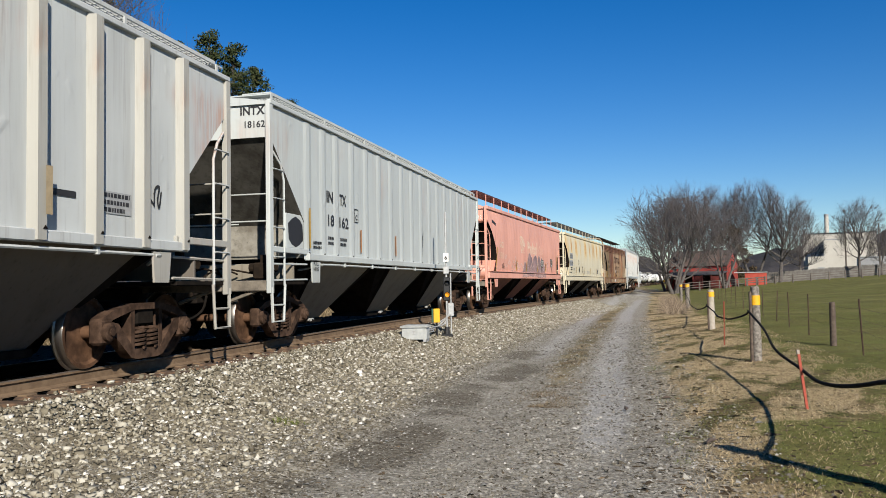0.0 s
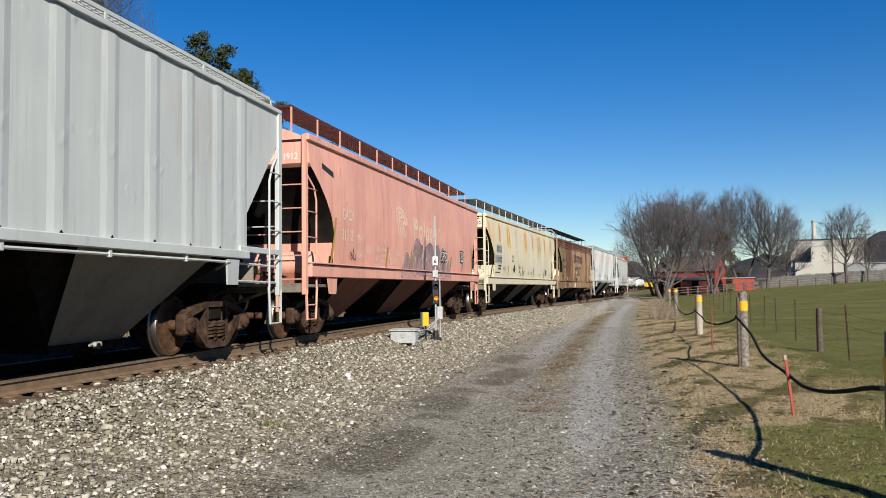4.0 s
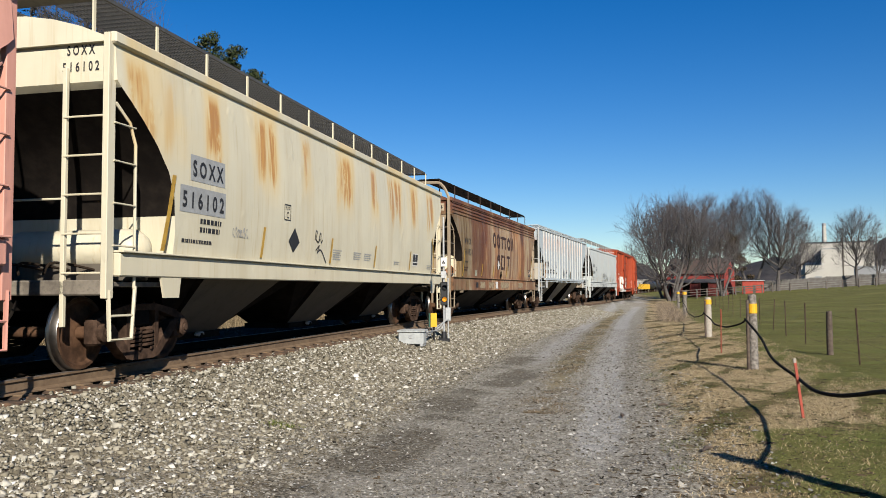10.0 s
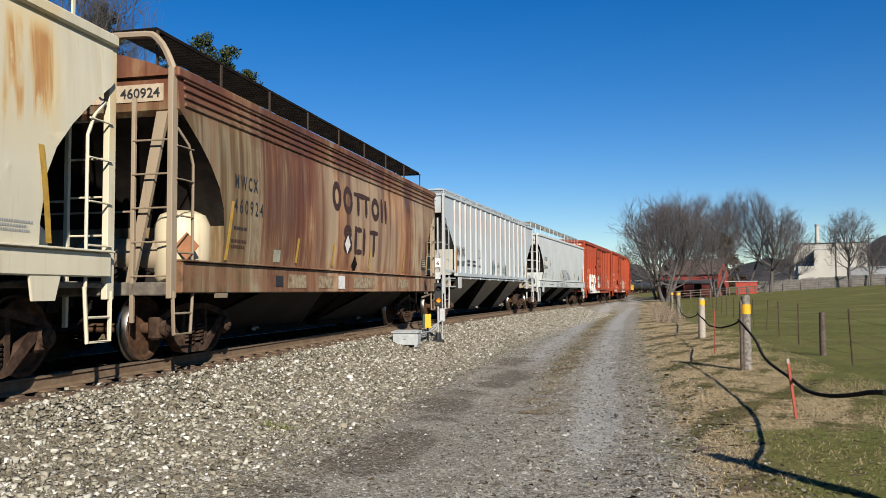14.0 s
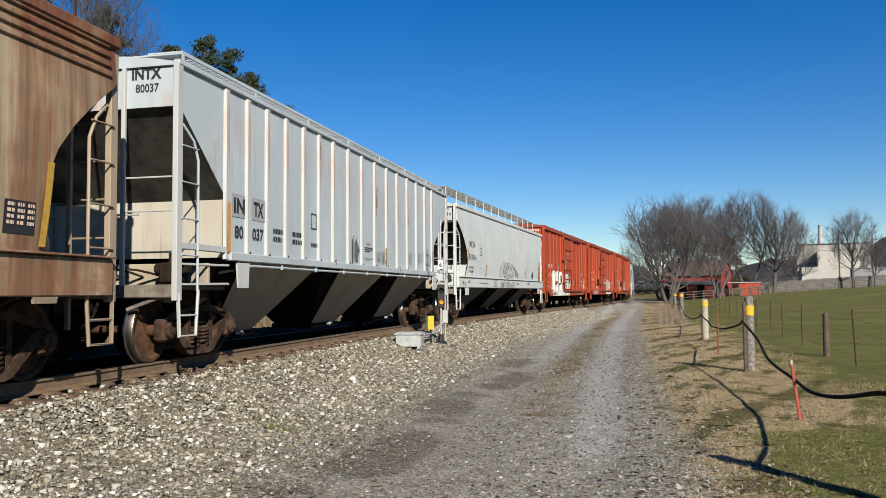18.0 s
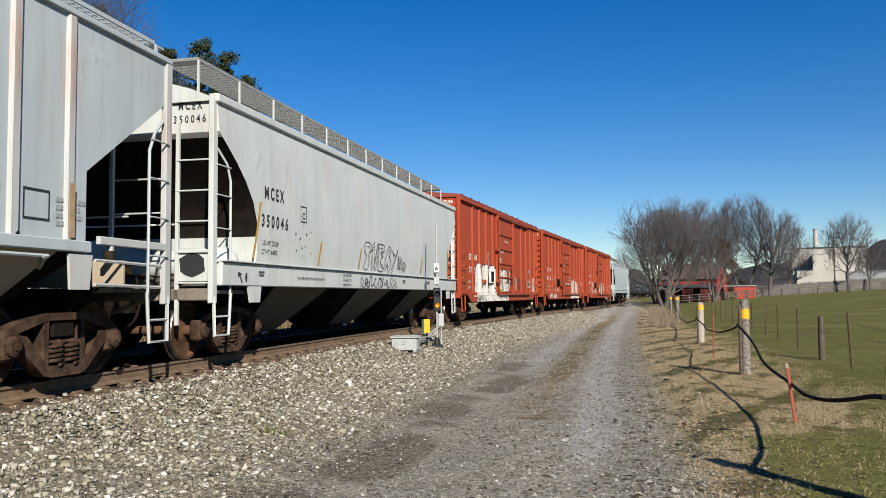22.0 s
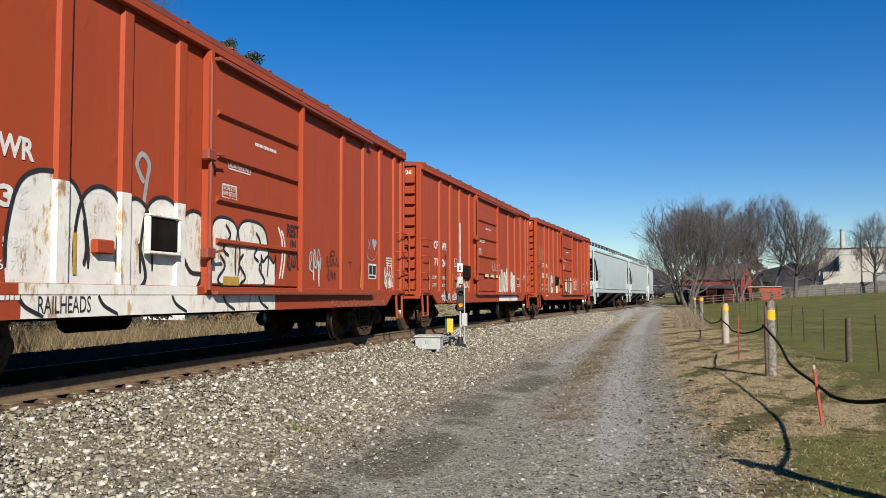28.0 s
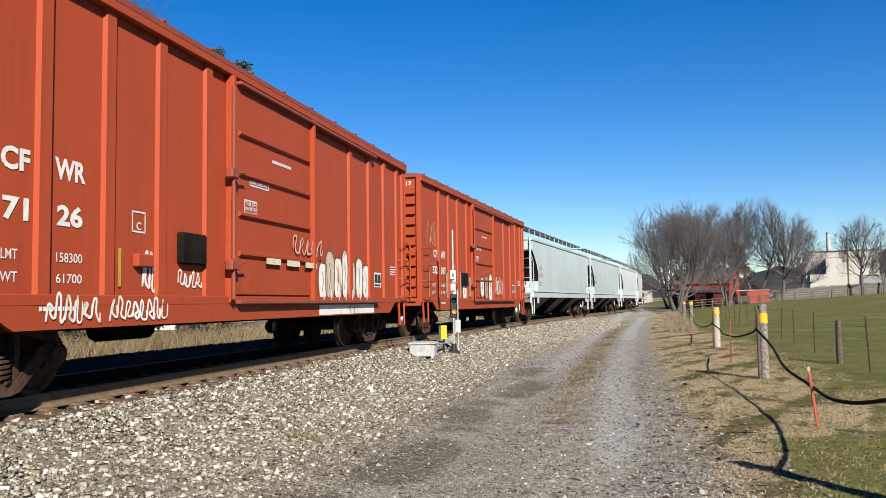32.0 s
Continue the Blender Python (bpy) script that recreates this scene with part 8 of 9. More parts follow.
def signal():
    x, y = -0.145, 23.0
    z = 0.25
    s = thing("railway_signal", "small track-side signal with amber lamp on a galvanised mast", "signal", m=Matrix.Translation((x, y, z)))
    part("mast", Shape().tube([(0, 0, 0), (0, 0, 3.47)], 0.028, 12), GALV, s, smooth=40)
    part("base", Shape().tube([(0, 0, 0), (0, 0, 0.25)], [0.09, 0.07], 12).box(-0.16, 0.16, -0.16, 0.16, -0.05, 0.06, 0.02), BLACK_PAINT, s)
    h = Shape().box(-0.10, 0.10, -0.06, 0.10, 0.98, 1.64, 0.025)
    hd = part("signal_head", h, BLACK_PAINT, s, "black signal head with two lamps")
    for zz, mat in ((1.15, AMBER), (1.47, BLACK_PAINT)):
        part("lens", Shape().tube([(0.02, -0.06, zz), (0.02, -0.085, zz), (0.02, -0.095, zz)], [0.066, 0.066, 0.045], 16), mat, hd, smooth=40)
        v = Shape()
        for a0, a1 in ((i * 0.2, (i + 1) * 0.2) for i in range(16)):
            v.add([(0.02 + 0.078 * math.cos(a), d, zz + 0.078 * math.sin(a)) for a in (a0, a1) for d in (-0.06, -0.2)], [(0, 1, 3, 2)])
        part("visor", v, BLACK_PAINT, hd)
    for zz, hh, mat in ((2.07, 0.25, WHITE_INK), (1.74, 0.2, GALV)):
        part("sign_plate", Shape().box(-0.075, 0.075, -0.075, -0.06, zz, zz + hh, 0.004), mat, s)
    v, f = fitted("6", 0.03, -0.04, 0.04, 2.13, 2.25)
    n = Shape()
    n.add([(p[0], -0.08, p[1]) for p in v], f)
    part("lettering", n, BLACK_INK, s, "black figure 6 on the white plate")
    part("side_rod", Shape().tube([(0.12, 0, 0.0), (0.12, 0, 1.75)], 0.02, 8), GALV, s, smooth=40)
    jb = Shape().box(0.03, 0.20, -0.05, 0.10, 0.54, 0.92, 0.02)
    part("junction_box", jb, GALV, s, "grey junction box on the mast")
    for k in range(3):
        c = Shape().tube(smooth_line([(0.05 + 0.04 * k, -0.05, 0.6), (-0.1 - 0.1 * k, -0.15, 0.32), (-0.38, -1.0, 0.30 - 0.06 * k), (-0.5, -2.1, 0.28)], 6), 0.016, 6)
        part("cable", c, GALV, s)
    w = thing("equipment_box", "low light grey metal equipment box beside the rails", "cabinet", m=Matrix.Translation((-0.92, 20.6, 0.32)) @ pose(0, 0, 0, 0, 0, -8) @ Matrix.Scale(0.88, 4))
    part("body", Shape().box(-0.36, 0.36, -0.26, 0.26, 0, 0.34, 0.015), CABINET, w)
    lid = Shape().box(-0.40, 0.40, -0.30, 0.30, 0.34, 0.385, 0.01)
    lid.loft([[(-0.40, -0.30, 0.385), (0.40, -0.30, 0.385), (0.40, 0.30, 0.385), (-0.40, 0.30, 0.385)], [(-0.30, -0.18, 0.415), (0.30, -0.18, 0.415), (0.30, 0.2, 0.415), (-0.30, 0.2, 0.415)]])
    part("lid", lid, CABINET, w)
    part("latch", Shape().box(-0.06, 0.04, -0.275, -0.26, 0.16, 0.26, 0.006), GALV, w)
    for k in (-0.3, 0.3):
        part("foot", Shape().box(k - 0.04, k + 0.04, -0.28, 0.28, -0.06, 0.02), GALV, w)
    yb = thing("marker_plate", "bright yellow marker plate with a dark green edge", "marker", m=Matrix.Translation((-0.42, 22.4, 0.27)))
    part("plate", Shape().box(-0.085, 0.085, -0.02, 0.02, 0.38, 0.76, 0.008), YELLOW, yb)
    part("edge", Shape().box(-0.14, -0.089, -0.02, 0.05, 0.38, 0.76, 0.008), TEAL, yb)
    part("stem", Shape().tube([(0, 0.05, -0.1), (0, 0.05, 0.7)], 0.03, 8), BLACK_PAINT, yb)


signal()
CABLE_POSTS = ((3.35, 6.02, 1.24, WOOD_GREY, 0.10), (5.98, 16.2, 1.46, WOOD_GREY, 0.095), (8.58, 27.2, 1.30, WOOD_PALE, 0.115), (14.3, 49.8, 1.5, WOOD_GREY, 0.13), (19.0, 68.0, 1.4, WOOD_GREY, 0.13))


def log_post(name, label, x, y, h, r, mat, band=None, lean=(0, 0), group=""):
    z = at_ground(x, y)
    p = thing(name, label, "post", group, Matrix.Translation((x, y, z)))
    rr = random.Random(int(x * 100))
    n, rings = 14, []
    for i in range(7):
        u = i / 6
        zz = -0.15 + (h + 0.15) * u
        rad = r * (1.04 - 0.1 * u) * (0.93 if i == 6 else 1)
        rings.append([(lean[0] * u + rad * math.cos(6.2832 * k / n) * rr.uniform(0.95, 1.05), lean[1] * u + rad * math.sin(6.2832 * k / n) * rr.uniform(0.95, 1.05), zz + (0.02 * math.sin(k * 1.3) if i == 6 else 0)) for k in range(n)])
    part("shaft", Shape().loft(rings), mat, p, smooth=50)
    if band:
        b = Shape().tube([(lean[0] * 0.8, lean[1] * 0.8, band[0]), (lean[0] * 0.8, lean[1] * 0.8, band[1])], r * 1.035, 18, False)
        part("band", b, YELLOW, p, "yellow painted band")
    return p


def cable_fence():
    for i, (x, y, h, mat, r) in enumerate(CABLE_POSTS):
        log_post("barrier_post", "thick weathered wooden post with a yellow band", x, y, h, r * 0.95, mat, (h - 0.36, h - 0.17) if i < 2 else (h - 0.22, h - 0.06), group="cable barrier posts")
        if i in (1, 2):
            log_post("post_stub", "dark narrow timber strapped to the barrier post", x - 0.115, y - 0.05, h - 0.1, 0.032, WOOD_DARK)
    heights = (0.92, 1.05, 0.88, 1.1, 1.0)
    ends = [Vector((x - 0.12, y, h)) for (x, y, *_), h in zip(CABLE_POSTS, heights)]
    ends[3].z, ends[4].z = at_ground(14.3, 49.8) + 0.95, at_ground(19, 68) + 0.9
    for i, (a, b) in enumerate(zip(ends[:-1], ends[1:])):
        n = 32
        if i == 0:       # the long slack one, seen from nearest
            zs = np.interp(np.linspace(0, 1, n + 1), [0, 0.07, 0.13, 0.23, 0.36, 0.49, 0.59, 0.79, 0.96, 1], [0.92, 0.80, 0.69, 0.565, 0.51, 0.53, 0.575, 0.78, 1.03, 1.08])
            zs = np.convolve(np.pad(zs, 2, "edge"), np.ones(5) / 5, "valid")
        else:
            u = np.linspace(0, 1, n + 1)
            zs = a.z + (b.z - a.z) * u - (0, 0.3, 0.5, 0.3)[i] * 4 * u * (1 - u)
        pts = [(a.x + (b.x - a.x) * k / n + 0.03 * math.sin(k * 0.55), a.y + (b.y - a.y) * k / n, float(zs[k])) for k in range(n + 1)]
        c = Shape().tube(pts, 0.02, 8)
        tagged(part("barrier_cable", c, RUBBER, None, smooth=60), "thick black rubber cable sagging between posts", "cable", "barrier cables")


cable_fence()


def small_posts():
    z = at_ground(4.38, 10.22)
    s = thing("marker_stake", "leaning faded red wooden survey stake", "stake", m=Matrix.Translation((4.38, 10.22, z)))
    part("shaft", Shape().loft([[(dx - 0.10 * u, dy, -0.1 + 0.83 * u) for dx, dy in ((-0.016, -0.01), (0.016, -0.01), (0.016, 0.01), (-0.016, 0.01))] for u in (0, 1)]), RED_STAKE, s)
    part("tip", Shape().box(-0.118, -0.084, -0.012, 0.012, 0.68, 0.735), WOOD_PALE, s)
    for x, y, h in ((6.80, 20.6, 1.1),):
        r = thing("steel_rod", "thin orange-red steel rod in the grass", "rod", m=Matrix.Translation((x, y, at_ground(x, y))))
        part("shaft", Shape().tube([(0, 0, -0.1), (0.02, 0, h)], 0.014, 6), RED_STAKE, r)
    # wire fence of the pasture
    line = [(6.6, 9.4), (7.6, 13.3), (8.56, 17.2), (9.3, 20.4), (10.26, 23.7), (11.3, 27.6), (12.5, 31.7), (13.5, 35.7), (14.6, 40.0), (15.7, 44.3), (16.8, 48.6), (18.0, 53.0), (19.2, 57.5), (20.4, 62.0), (21.6, 66.5), (22.8, 71.0)]
    tops = []
    me = mesh_of("shaft", Shape().box(-0.017, 0.017, -0.004, 0.004, -0.2, 1.18).box(-0.004, 0.004, -0.02, 0.004, -0.2, 1.18), RUST_ROD)
    for i, (x, y) in enumerate(line):
        z = at_ground(x, y)
        tops.append(Vector((x, y, z)))
        if i == 3:
            log_post("fence_post", "short dark round wooden fence post", 9.15, 19.8, 1.04, 0.072, WOOD_DARK)
            continue
        p = thing("steel_fence_post", "rusty steel tee fence post", "fence post", "pasture fence posts", Matrix.Translation((x, y, z)) @ pose(0, 0, 0, random.uniform(-2, 2), random.uniform(-3, 3), -14))
        part("shaft", me, None, p)
    for k, h in enumerate((0.25, 0.5, 0.74, 0.98)):
        pts = []
        for a, b in zip(tops[:-1], tops[1:]):
            for u in (0, 0.25, 0.5, 0.75):
                p = a.lerp(b, u)
                pts.append((p.x, p.y, p.z + h - 0.05 * 4 * u * (1 - u)))
        tagged(part("fence_wire", Shape().tube(pts, 0.0035, 4), RUST_ROD), "slack rusty strand of fence wire", "wire", "pasture fence wires")
    # sticks and clods on the road edge
    for x, y, l, a in ((2.6, 8.35, 0.22, 50), (3.0, 11.6, 0.16, 20), (2.25, 10.7, 0.12, 70)):
        t = Shape().tube([(-l / 2, 0, 0.015), (0, 0.02, 0.025), (l / 2, 0, 0.012)], [0.012, 0.022, 0.01], 6)
        ob = tagged(part("stick", t, WOOD_DARK), "short dark stick lying on the gravel", "stick", "sticks")
        ob.matrix_world = Matrix.Translation((x, y, at_ground(x, y) + 0.01)) @ pose(0, 0, 0, 0, 0, a)


small_posts()

# ---- trees ----
BARK = plain("grey-brown bark", (0.07, 0.062, 0.058), 0.9, 0, 0.4, 3, 0.5, (0.135, 0.122, 0.112))
TWIG = plain("grey twigs", (0.062, 0.056, 0.062), 0.9, 0, 0.3, 2, 0.2, (0.10, 0.09, 0.095))
NEEDLE = blade_material("pine needles", [(0.0, (0.010, 0.018, 0.007)), (0.5, (0.028, 0.044, 0.014)), (0.9, (0.075, 0.085, 0.028)), (1.0, (0.12, 0.105, 0.045))])
CEDAR = blade_material("brown cedar leaves", [(0.0, (0.04, 0.03, 0.018)), (0.6, (0.075, 0.055, 0.03)), (1.0, (0.11, 0.075, 0.045))])


def bare_tree(x, y, height, spread, seed, label, trunk_r=0.38, twigs=9000, stems=1, limbs=8, foot=0.12, rise=0.12):
    """Leafless tree: forks again and again, held inside a rounded, uneven crown."""
    r = random.Random(seed)
    t = thing("bare_tree", label, "tree", "bare trees", Matrix.Translation((x, y, at_ground(x, y) - 0.2)))
    mid = height * (0.5 + foot * 0.5)
    half = height - mid
    bumps = [(r.uniform(0, 6.28), r.uniform(0.05, 0.11), k) for k in (2, 3, 5)]

    def reach(p, d):
        """How far it is from p along d to the outline of the crown."""
        az = math.atan2(p.y + d.y * spread * 0.6, p.x + d.x * spread * 0.6)
        f = 1.0 + sum(a * math.sin(k * az + o) for o, a, k in bumps)
        e = Vector((1 / (spread * f), 1 / (spread * f), 1 / half))
        q = Vector((p.x * e.x, p.y * e.y, (p.z - mid) * e.z))
        v = Vector((d.x * e.x, d.y * e.y, d.z * e.z))
        a, b, c = v.dot(v), 2 * q.dot(v), q.dot(q) - 1
        disc = b * b - 4 * a * c
        return max(0.0, (-b + math.sqrt(disc)) / (2 * a)) if disc > 0 else height * 0.12

    def branch(p, d, length, n=4, wob=0.1, up=rise):
        pts = [p.copy()]
        for _ in range(n):
            d = (d + Vector((r.gauss(0, wob), r.gauss(0, wob), r.gauss(0, wob) + up))).normalized()
            p = p + d * (length / n)
            pts.append(p)
        return pts

    def fork(pts, u, angle):
        """A start and a direction that leaves the branch at u by an angle."""
        k = min(len(pts) - 2, int(u * (len(pts) - 1)))
        a = pts[k].lerp(pts[k + 1], u * (len(pts) - 1) - k)
        d = (pts[k + 1] - pts[k]).normalized()
        side = d.cross(Vector((r.gauss(0, 1), r.gauss(0, 1), r.gauss(0, 1)))).normalized()
        return a, (d * math.cos(angle) + side * math.sin(angle)).normalized()

    wood = Shape()
    bold, fine = [], []
    for k in range(stems):
        a = k * 6.2832 / stems + r.uniform(-0.4, 0.4)
        lean = 0.0 if stems == 1 else r.uniform(0.3, 0.5)
        d = Vector((lean * math.cos(a), lean * math.sin(a), 1)).normalized()
        o = Vector((math.cos(a), math.sin(a), 0)) * (0.35 * trunk_r * (stems > 1))
        pts = branch(o, d, height * r.uniform(0.38, 0.48) + height * foot * 0.6, 5, 0.05, 0.05)
        wood.tube(pts, [trunk_r / stems**0.4 * f for f in (1.0, 0.8, 0.68, 0.54, 0.4, 0.2)], 8, False)
        bold.append((pts, trunk_r / stems**0.4))
    level = []
    for i in range(limbs * stems):
        pts, rad = bold[i % stems]
        u = 0.25 + foot * 0.8 + (0.74 - foot * 0.8) * ((i // stems + 0.5) / limbs)
        k = min(4, int(u * 5))
        a = pts[k].lerp(pts[k + 1], u * 5 - k)
        az, el = i * 2.39996 + r.uniform(-0.4, 0.4), 0.25 + 0.95 * u * u + r.uniform(-0.15, 0.25)
        d = Vector((math.cos(az) * math.cos(el), math.sin(az) * math.cos(el), math.sin(el)))
        line = branch(a, d, reach(a, d) * r.uniform(0.78, 0.92), 5, 0.09)
        rr = rad * r.uniform(0.32, 0.46)
        wood.tube(line, [rr * f for f in (1, 0.82, 0.62, 0.44, 0.28, 0.12)], 5, False)
        level.append((line, rr))
    for depth, count, part_of, share in ((0, 9, 0.30, 0.6), (1, 7, 0.17, 0.6)):
        following = []
        for pts, rad in level:
            for k in range(count):
                u = 0.22 + 0.76 * (k + r.random()) / count
                a, d = fork(pts, u, r.uniform(0.45, 0.95))
                ln = min(height * part_of * r.uniform(0.6, 1.25) * (1.15 - 0.5 * u), reach(a, d) * 1.02)
                if ln < height * 0.02:
                    continue
                line = branch(a, d, ln, 4, 0.11)
                rr = max(0.019, rad * (1 - 0.65 * u) * share)
                wood.tube(line, [rr * f for f in (1, 0.78, 0.56, 0.36, 0.14)], 3, False)
                following.append((line, rr))
        fine += [q for q, _ in following]
        level = following
    part("trunk", wood, BARK, t)
    F = np.array([[tuple(q) for q in ln] for ln in fine])
    g = np.random.default_rng(seed)

    def spikes(lines, n, length, noise, width):
        """Slender three-sided twigs that leave the given lines and bend upward."""
        i, u = g.integers(0, len(lines), n), g.uniform(0.8, 3.999, n)
        j = u.astype(int)
        a, b = lines[i, j], lines[i, j + 1]
        s = a + (b - a) * (u - j)[:, None]
        d = (b - a) / (np.linalg.norm(b - a, axis=1, keepdims=True) + 1e-6)
        d = d + np.array([0, 0, 0.22]) + g.normal(0, noise, (n, 3))
        d /= np.linalg.norm(d, axis=1, keepdims=True)
        d *= (length * g.uniform(0.4, 1.3, n))[:, None]
        side = np.cross(d, g.normal(size=(n, 3)))
        side /= np.linalg.norm(side, axis=1, keepdims=True)
        up = np.cross(d, side)
        up /= np.linalg.norm(up, axis=1, keepdims=True)
        w = g.uniform(0.7, 1.3, n)[:, None] * width
        v = np.stack([s + side * w, s - side * w * 0.5 + up * w * 0.87, s - side * w * 0.5 - up * w * 0.87, s + d], 1)
        return v, np.stack([s, s + d * 0.3, s + d * 0.55, s + d * 0.8, s + d], 1)

    v1, lines = spikes(F, twigs // 3, height * 0.075, 0.38, 0.012)
    v2, _ = spikes(lines, twigs - twigs // 3, height * 0.045, 0.42, 0.008)
    v = np.concatenate([v1, v2])
    f = np.array([(0, 1, 3), (1, 2, 3), (2, 0, 3)])[None] + (np.arange(len(v)) * 4)[:, None, None]
    part("crown", raw("crown", v.reshape(-1, 3), f.reshape(-1, 3), TWIG), None, t, "haze of fine leafless twigs")
    return t


def clump_tree(x, y, height, spread, seed, label, mat, name="pine_tree", trunk_to=0.95, bottom=0.35, n_clump=70, per=150, leaf=0.16):
    """Evergreen: a trunk, limbs and needle tufts in uneven clumps."""
    r = random.Random(seed)
    g = np.random.default_rng(seed)
    t = thing(name, label, "tree", "", Matrix.Translation((x, y, at_ground(x, y) - 0.2)))
    wood = Shape().tube([(0, 0, 0), (0.1, 0, height * 0.3), (-0.1, 0.1, height * 0.65), (0, 0, height * trunk_to)], [0.28, 0.22, 0.14, 0.04], 8)
    cl = []
    for i in range(n_clump):
        u = bottom + (1 - bottom) * (i + 0.5) / n_clump
        wide = spread * (1 - ((u - bottom) / (1 - bottom)) ** 2.6) * r.uniform(0.35, 1.1) + 0.25
        a = r.uniform(0, 6.2832)
        c = Vector((math.cos(a) * wide, math.sin(a) * wide, height * u + r.uniform(-0.3, 0.3)))
        wood.tube([(0, 0, height * u - 0.5), c * 0.6 + Vector((0, 0, height * u * 0.4 - 0.1)), c], [0.05, 0.035, 0.015], 4, False)
        cl.append((c, r.uniform(0.45, 1.0) * (0.5 + spread * 0.18)))
    part("trunk", wood, BARK, t)
    P = []
    for c, rad in cl:
        q = g.normal(size=(per, 3))
        q = q / np.linalg.norm(q, axis=1, keepdims=True) * (g.random((per, 1)) ** 0.45) * rad * np.array([1, 1, 0.65])
        P.append(q + np.array(c))
    P = np.concatenate(P)
    n = len(P)
    a, b = g.normal(size=(n, 3)), g.normal(size=(n, 3))
    a /= np.linalg.norm(a, axis=1, keepdims=True)
    b = np.cross(a, b)
    b /= np.linalg.norm(b, axis=1, keepdims=True)
    sz = g.uniform(0.6, 1.4, (n, 1)) * leaf
    v = np.stack([P - a * sz, P + b * sz * 0.35, P + a * sz, P - b * sz * 0.35], 1)
    f = np.array([(0, 1, 2, 3)])[None] + (np.arange(n) * 4)[:, None, None]
    part("crown", raw("crown", v.reshape(-1, 3), f.reshape(-1, 4), mat), None, t, "ragged clumps of needles")
    return t


bare_tree(28.8, 106.2, 14.2, 7.3, 3, "large bare winter tree beside the red barn", trunk_r=0.55, twigs=9000, stems=5, limbs=5, foot=0.03)
bare_tree(39.6, 119.0, 12.4, 5.0, 4, "bare winter tree forking low in front of the red barn", trunk_r=0.34, twigs=6000, stems=3, limbs=5, foot=0.16)
bare_tree(38.2, 140.5, 16.0, 5.6, 5, "tall bare winter tree behind the red barn", trunk_r=0.4, twigs=9500, stems=2, limbs=7, foot=0.3, rise=0.2)
bare_tree(35.6, 136.0, 15.2, 5.4, 12, "bare winter tree behind the red barn", trunk_r=0.36, twigs=8000, stems=2, limbs=7, foot=0.24, rise=0.2)
bare_tree(43.0, 146.0, 15.6, 5.4, 13, "bare winter tree behind the red barn", trunk_r=0.36, twigs=8000, stems=2, limbs=7, foot=0.2, rise=0.2)
bare_tree(46.0, 142.0, 16.9, 5.6, 11, "tall bare winter tree behind the red barn", trunk_r=0.4, twigs=9500, stems=2, limbs=7, foot=0.3, rise=0.22)
bare_tree(51.6, 140.0, 17.2, 5.8, 6, "tall bare winter tree behind the red barn", trunk_r=0.4, twigs=8000, stems=2, limbs=7, foot=0.3, rise=0.22)
bare_tree(55.2, 137.7, 14.6, 6.0, 7, "bare winter tree at the field's edge", trunk_r=0.42, twigs=9000, limbs=13, foot=0.14)
bare_tree(60.6, 142.5, 12.2, 4.8, 8, "bare winter tree at the field's edge", trunk_r=0.3, twigs=6000, limbs=11)
bare_tree(66.9, 134.4, 12.6, 4.3, 9, "bare winter tree standing alone by the far fence", trunk_r=0.32, twigs=6500, limbs=11, foot=0.2)
bare_tree(70.2, 134.0, 8.6, 2.6, 10, "small bare winter tree by the far fence", trunk_r=0.2, twigs=2600, limbs=8, foot=0.2)
clump_tree(47.4, 139.5, 10.8, 3.6, 21, "brown-leaved cedar behind the barn", CEDAR, "cedar_tree", 0.95, 0.12, 70, 120, 0.2)
for x, y, h, w, sd in ((-17.0, 57.6, 20.1, 1.7, 31), (-15.5, 58.2, 19.5, 1.5, 32), (-14.2, 58.8, 18.0, 1.5, 38), (-23.6, 55.4, 22.0, 2.6, 33), (-17.4, 88.5, 22.5, 1.9, 34), (-27.5, 53.0, 24.5, 3.0, 35), (-20.0, 59.0, 20.2, 1.4, 36), (-12.3, 92.0, 18.6, 1.9, 37), (-33.0, 50.0, 26.0, 3.2, 39)):
    clump_tree(x, y, h, w, sd, "tall dark green pine behind the railway", NEEDLE, bottom=0.5, n_clump=80, per=120, leaf=0.115)
bare_tree(-22.0, 55.4, 23.6, 3.0, 41, "tall bare tree among the pines", trunk_r=0.2, twigs=900, limbs=9, foot=0.5, rise=0.2)
bare_tree(-18.2, 57.0, 21.0, 0.9, 42, "slender bare tree among the pines", trunk_r=0.1, twigs=250, limbs=6, foot=0.5, rise=0.25)
bare_tree(-24.8, 54.0, 24.4, 3.2, 43, "tall bare tree among the pines", trunk_r=0.2, twigs=900, limbs=9, foot=0.5, rise=0.2)


# ---- dry brush along the fence and behind the rails ----
def brush(name, label, n, place, height, width, lean, mat):
    x, y = place(n)
    ob = blades(name, x, y, ground_z(x, y) - 0.02, height, width, lean, mat)
    return tagged(ob, label, "grass", kind="stuff")


def behind(n):
    s = rng.uniform(0, 46, n)
    q = -6.9 - rng.gamma(2.0, 1.9, n)
    x, y, _ = rail_at(s, q)
    return x, y


def fence_side(n):
    y = 40 + 46 * rng.random(n) ** 1.4
    keep = wave(y * 0.1, y, 0.8) > -0.6
    y = np.where(keep, y, y + 1.4)
    return road_x(y) + 3.45 + rng.normal(0, 0.5, n), y


brush("tall_dry_grass", "tall straw-coloured weeds behind the railway", 26000, behind, 0.85, 0.009, 0.5, STRAW)
brush("dry_brush", "tangled dry brush along the fence line", 2600, fence_side, 0.62, 0.006, 0.75, PALE_WEED)


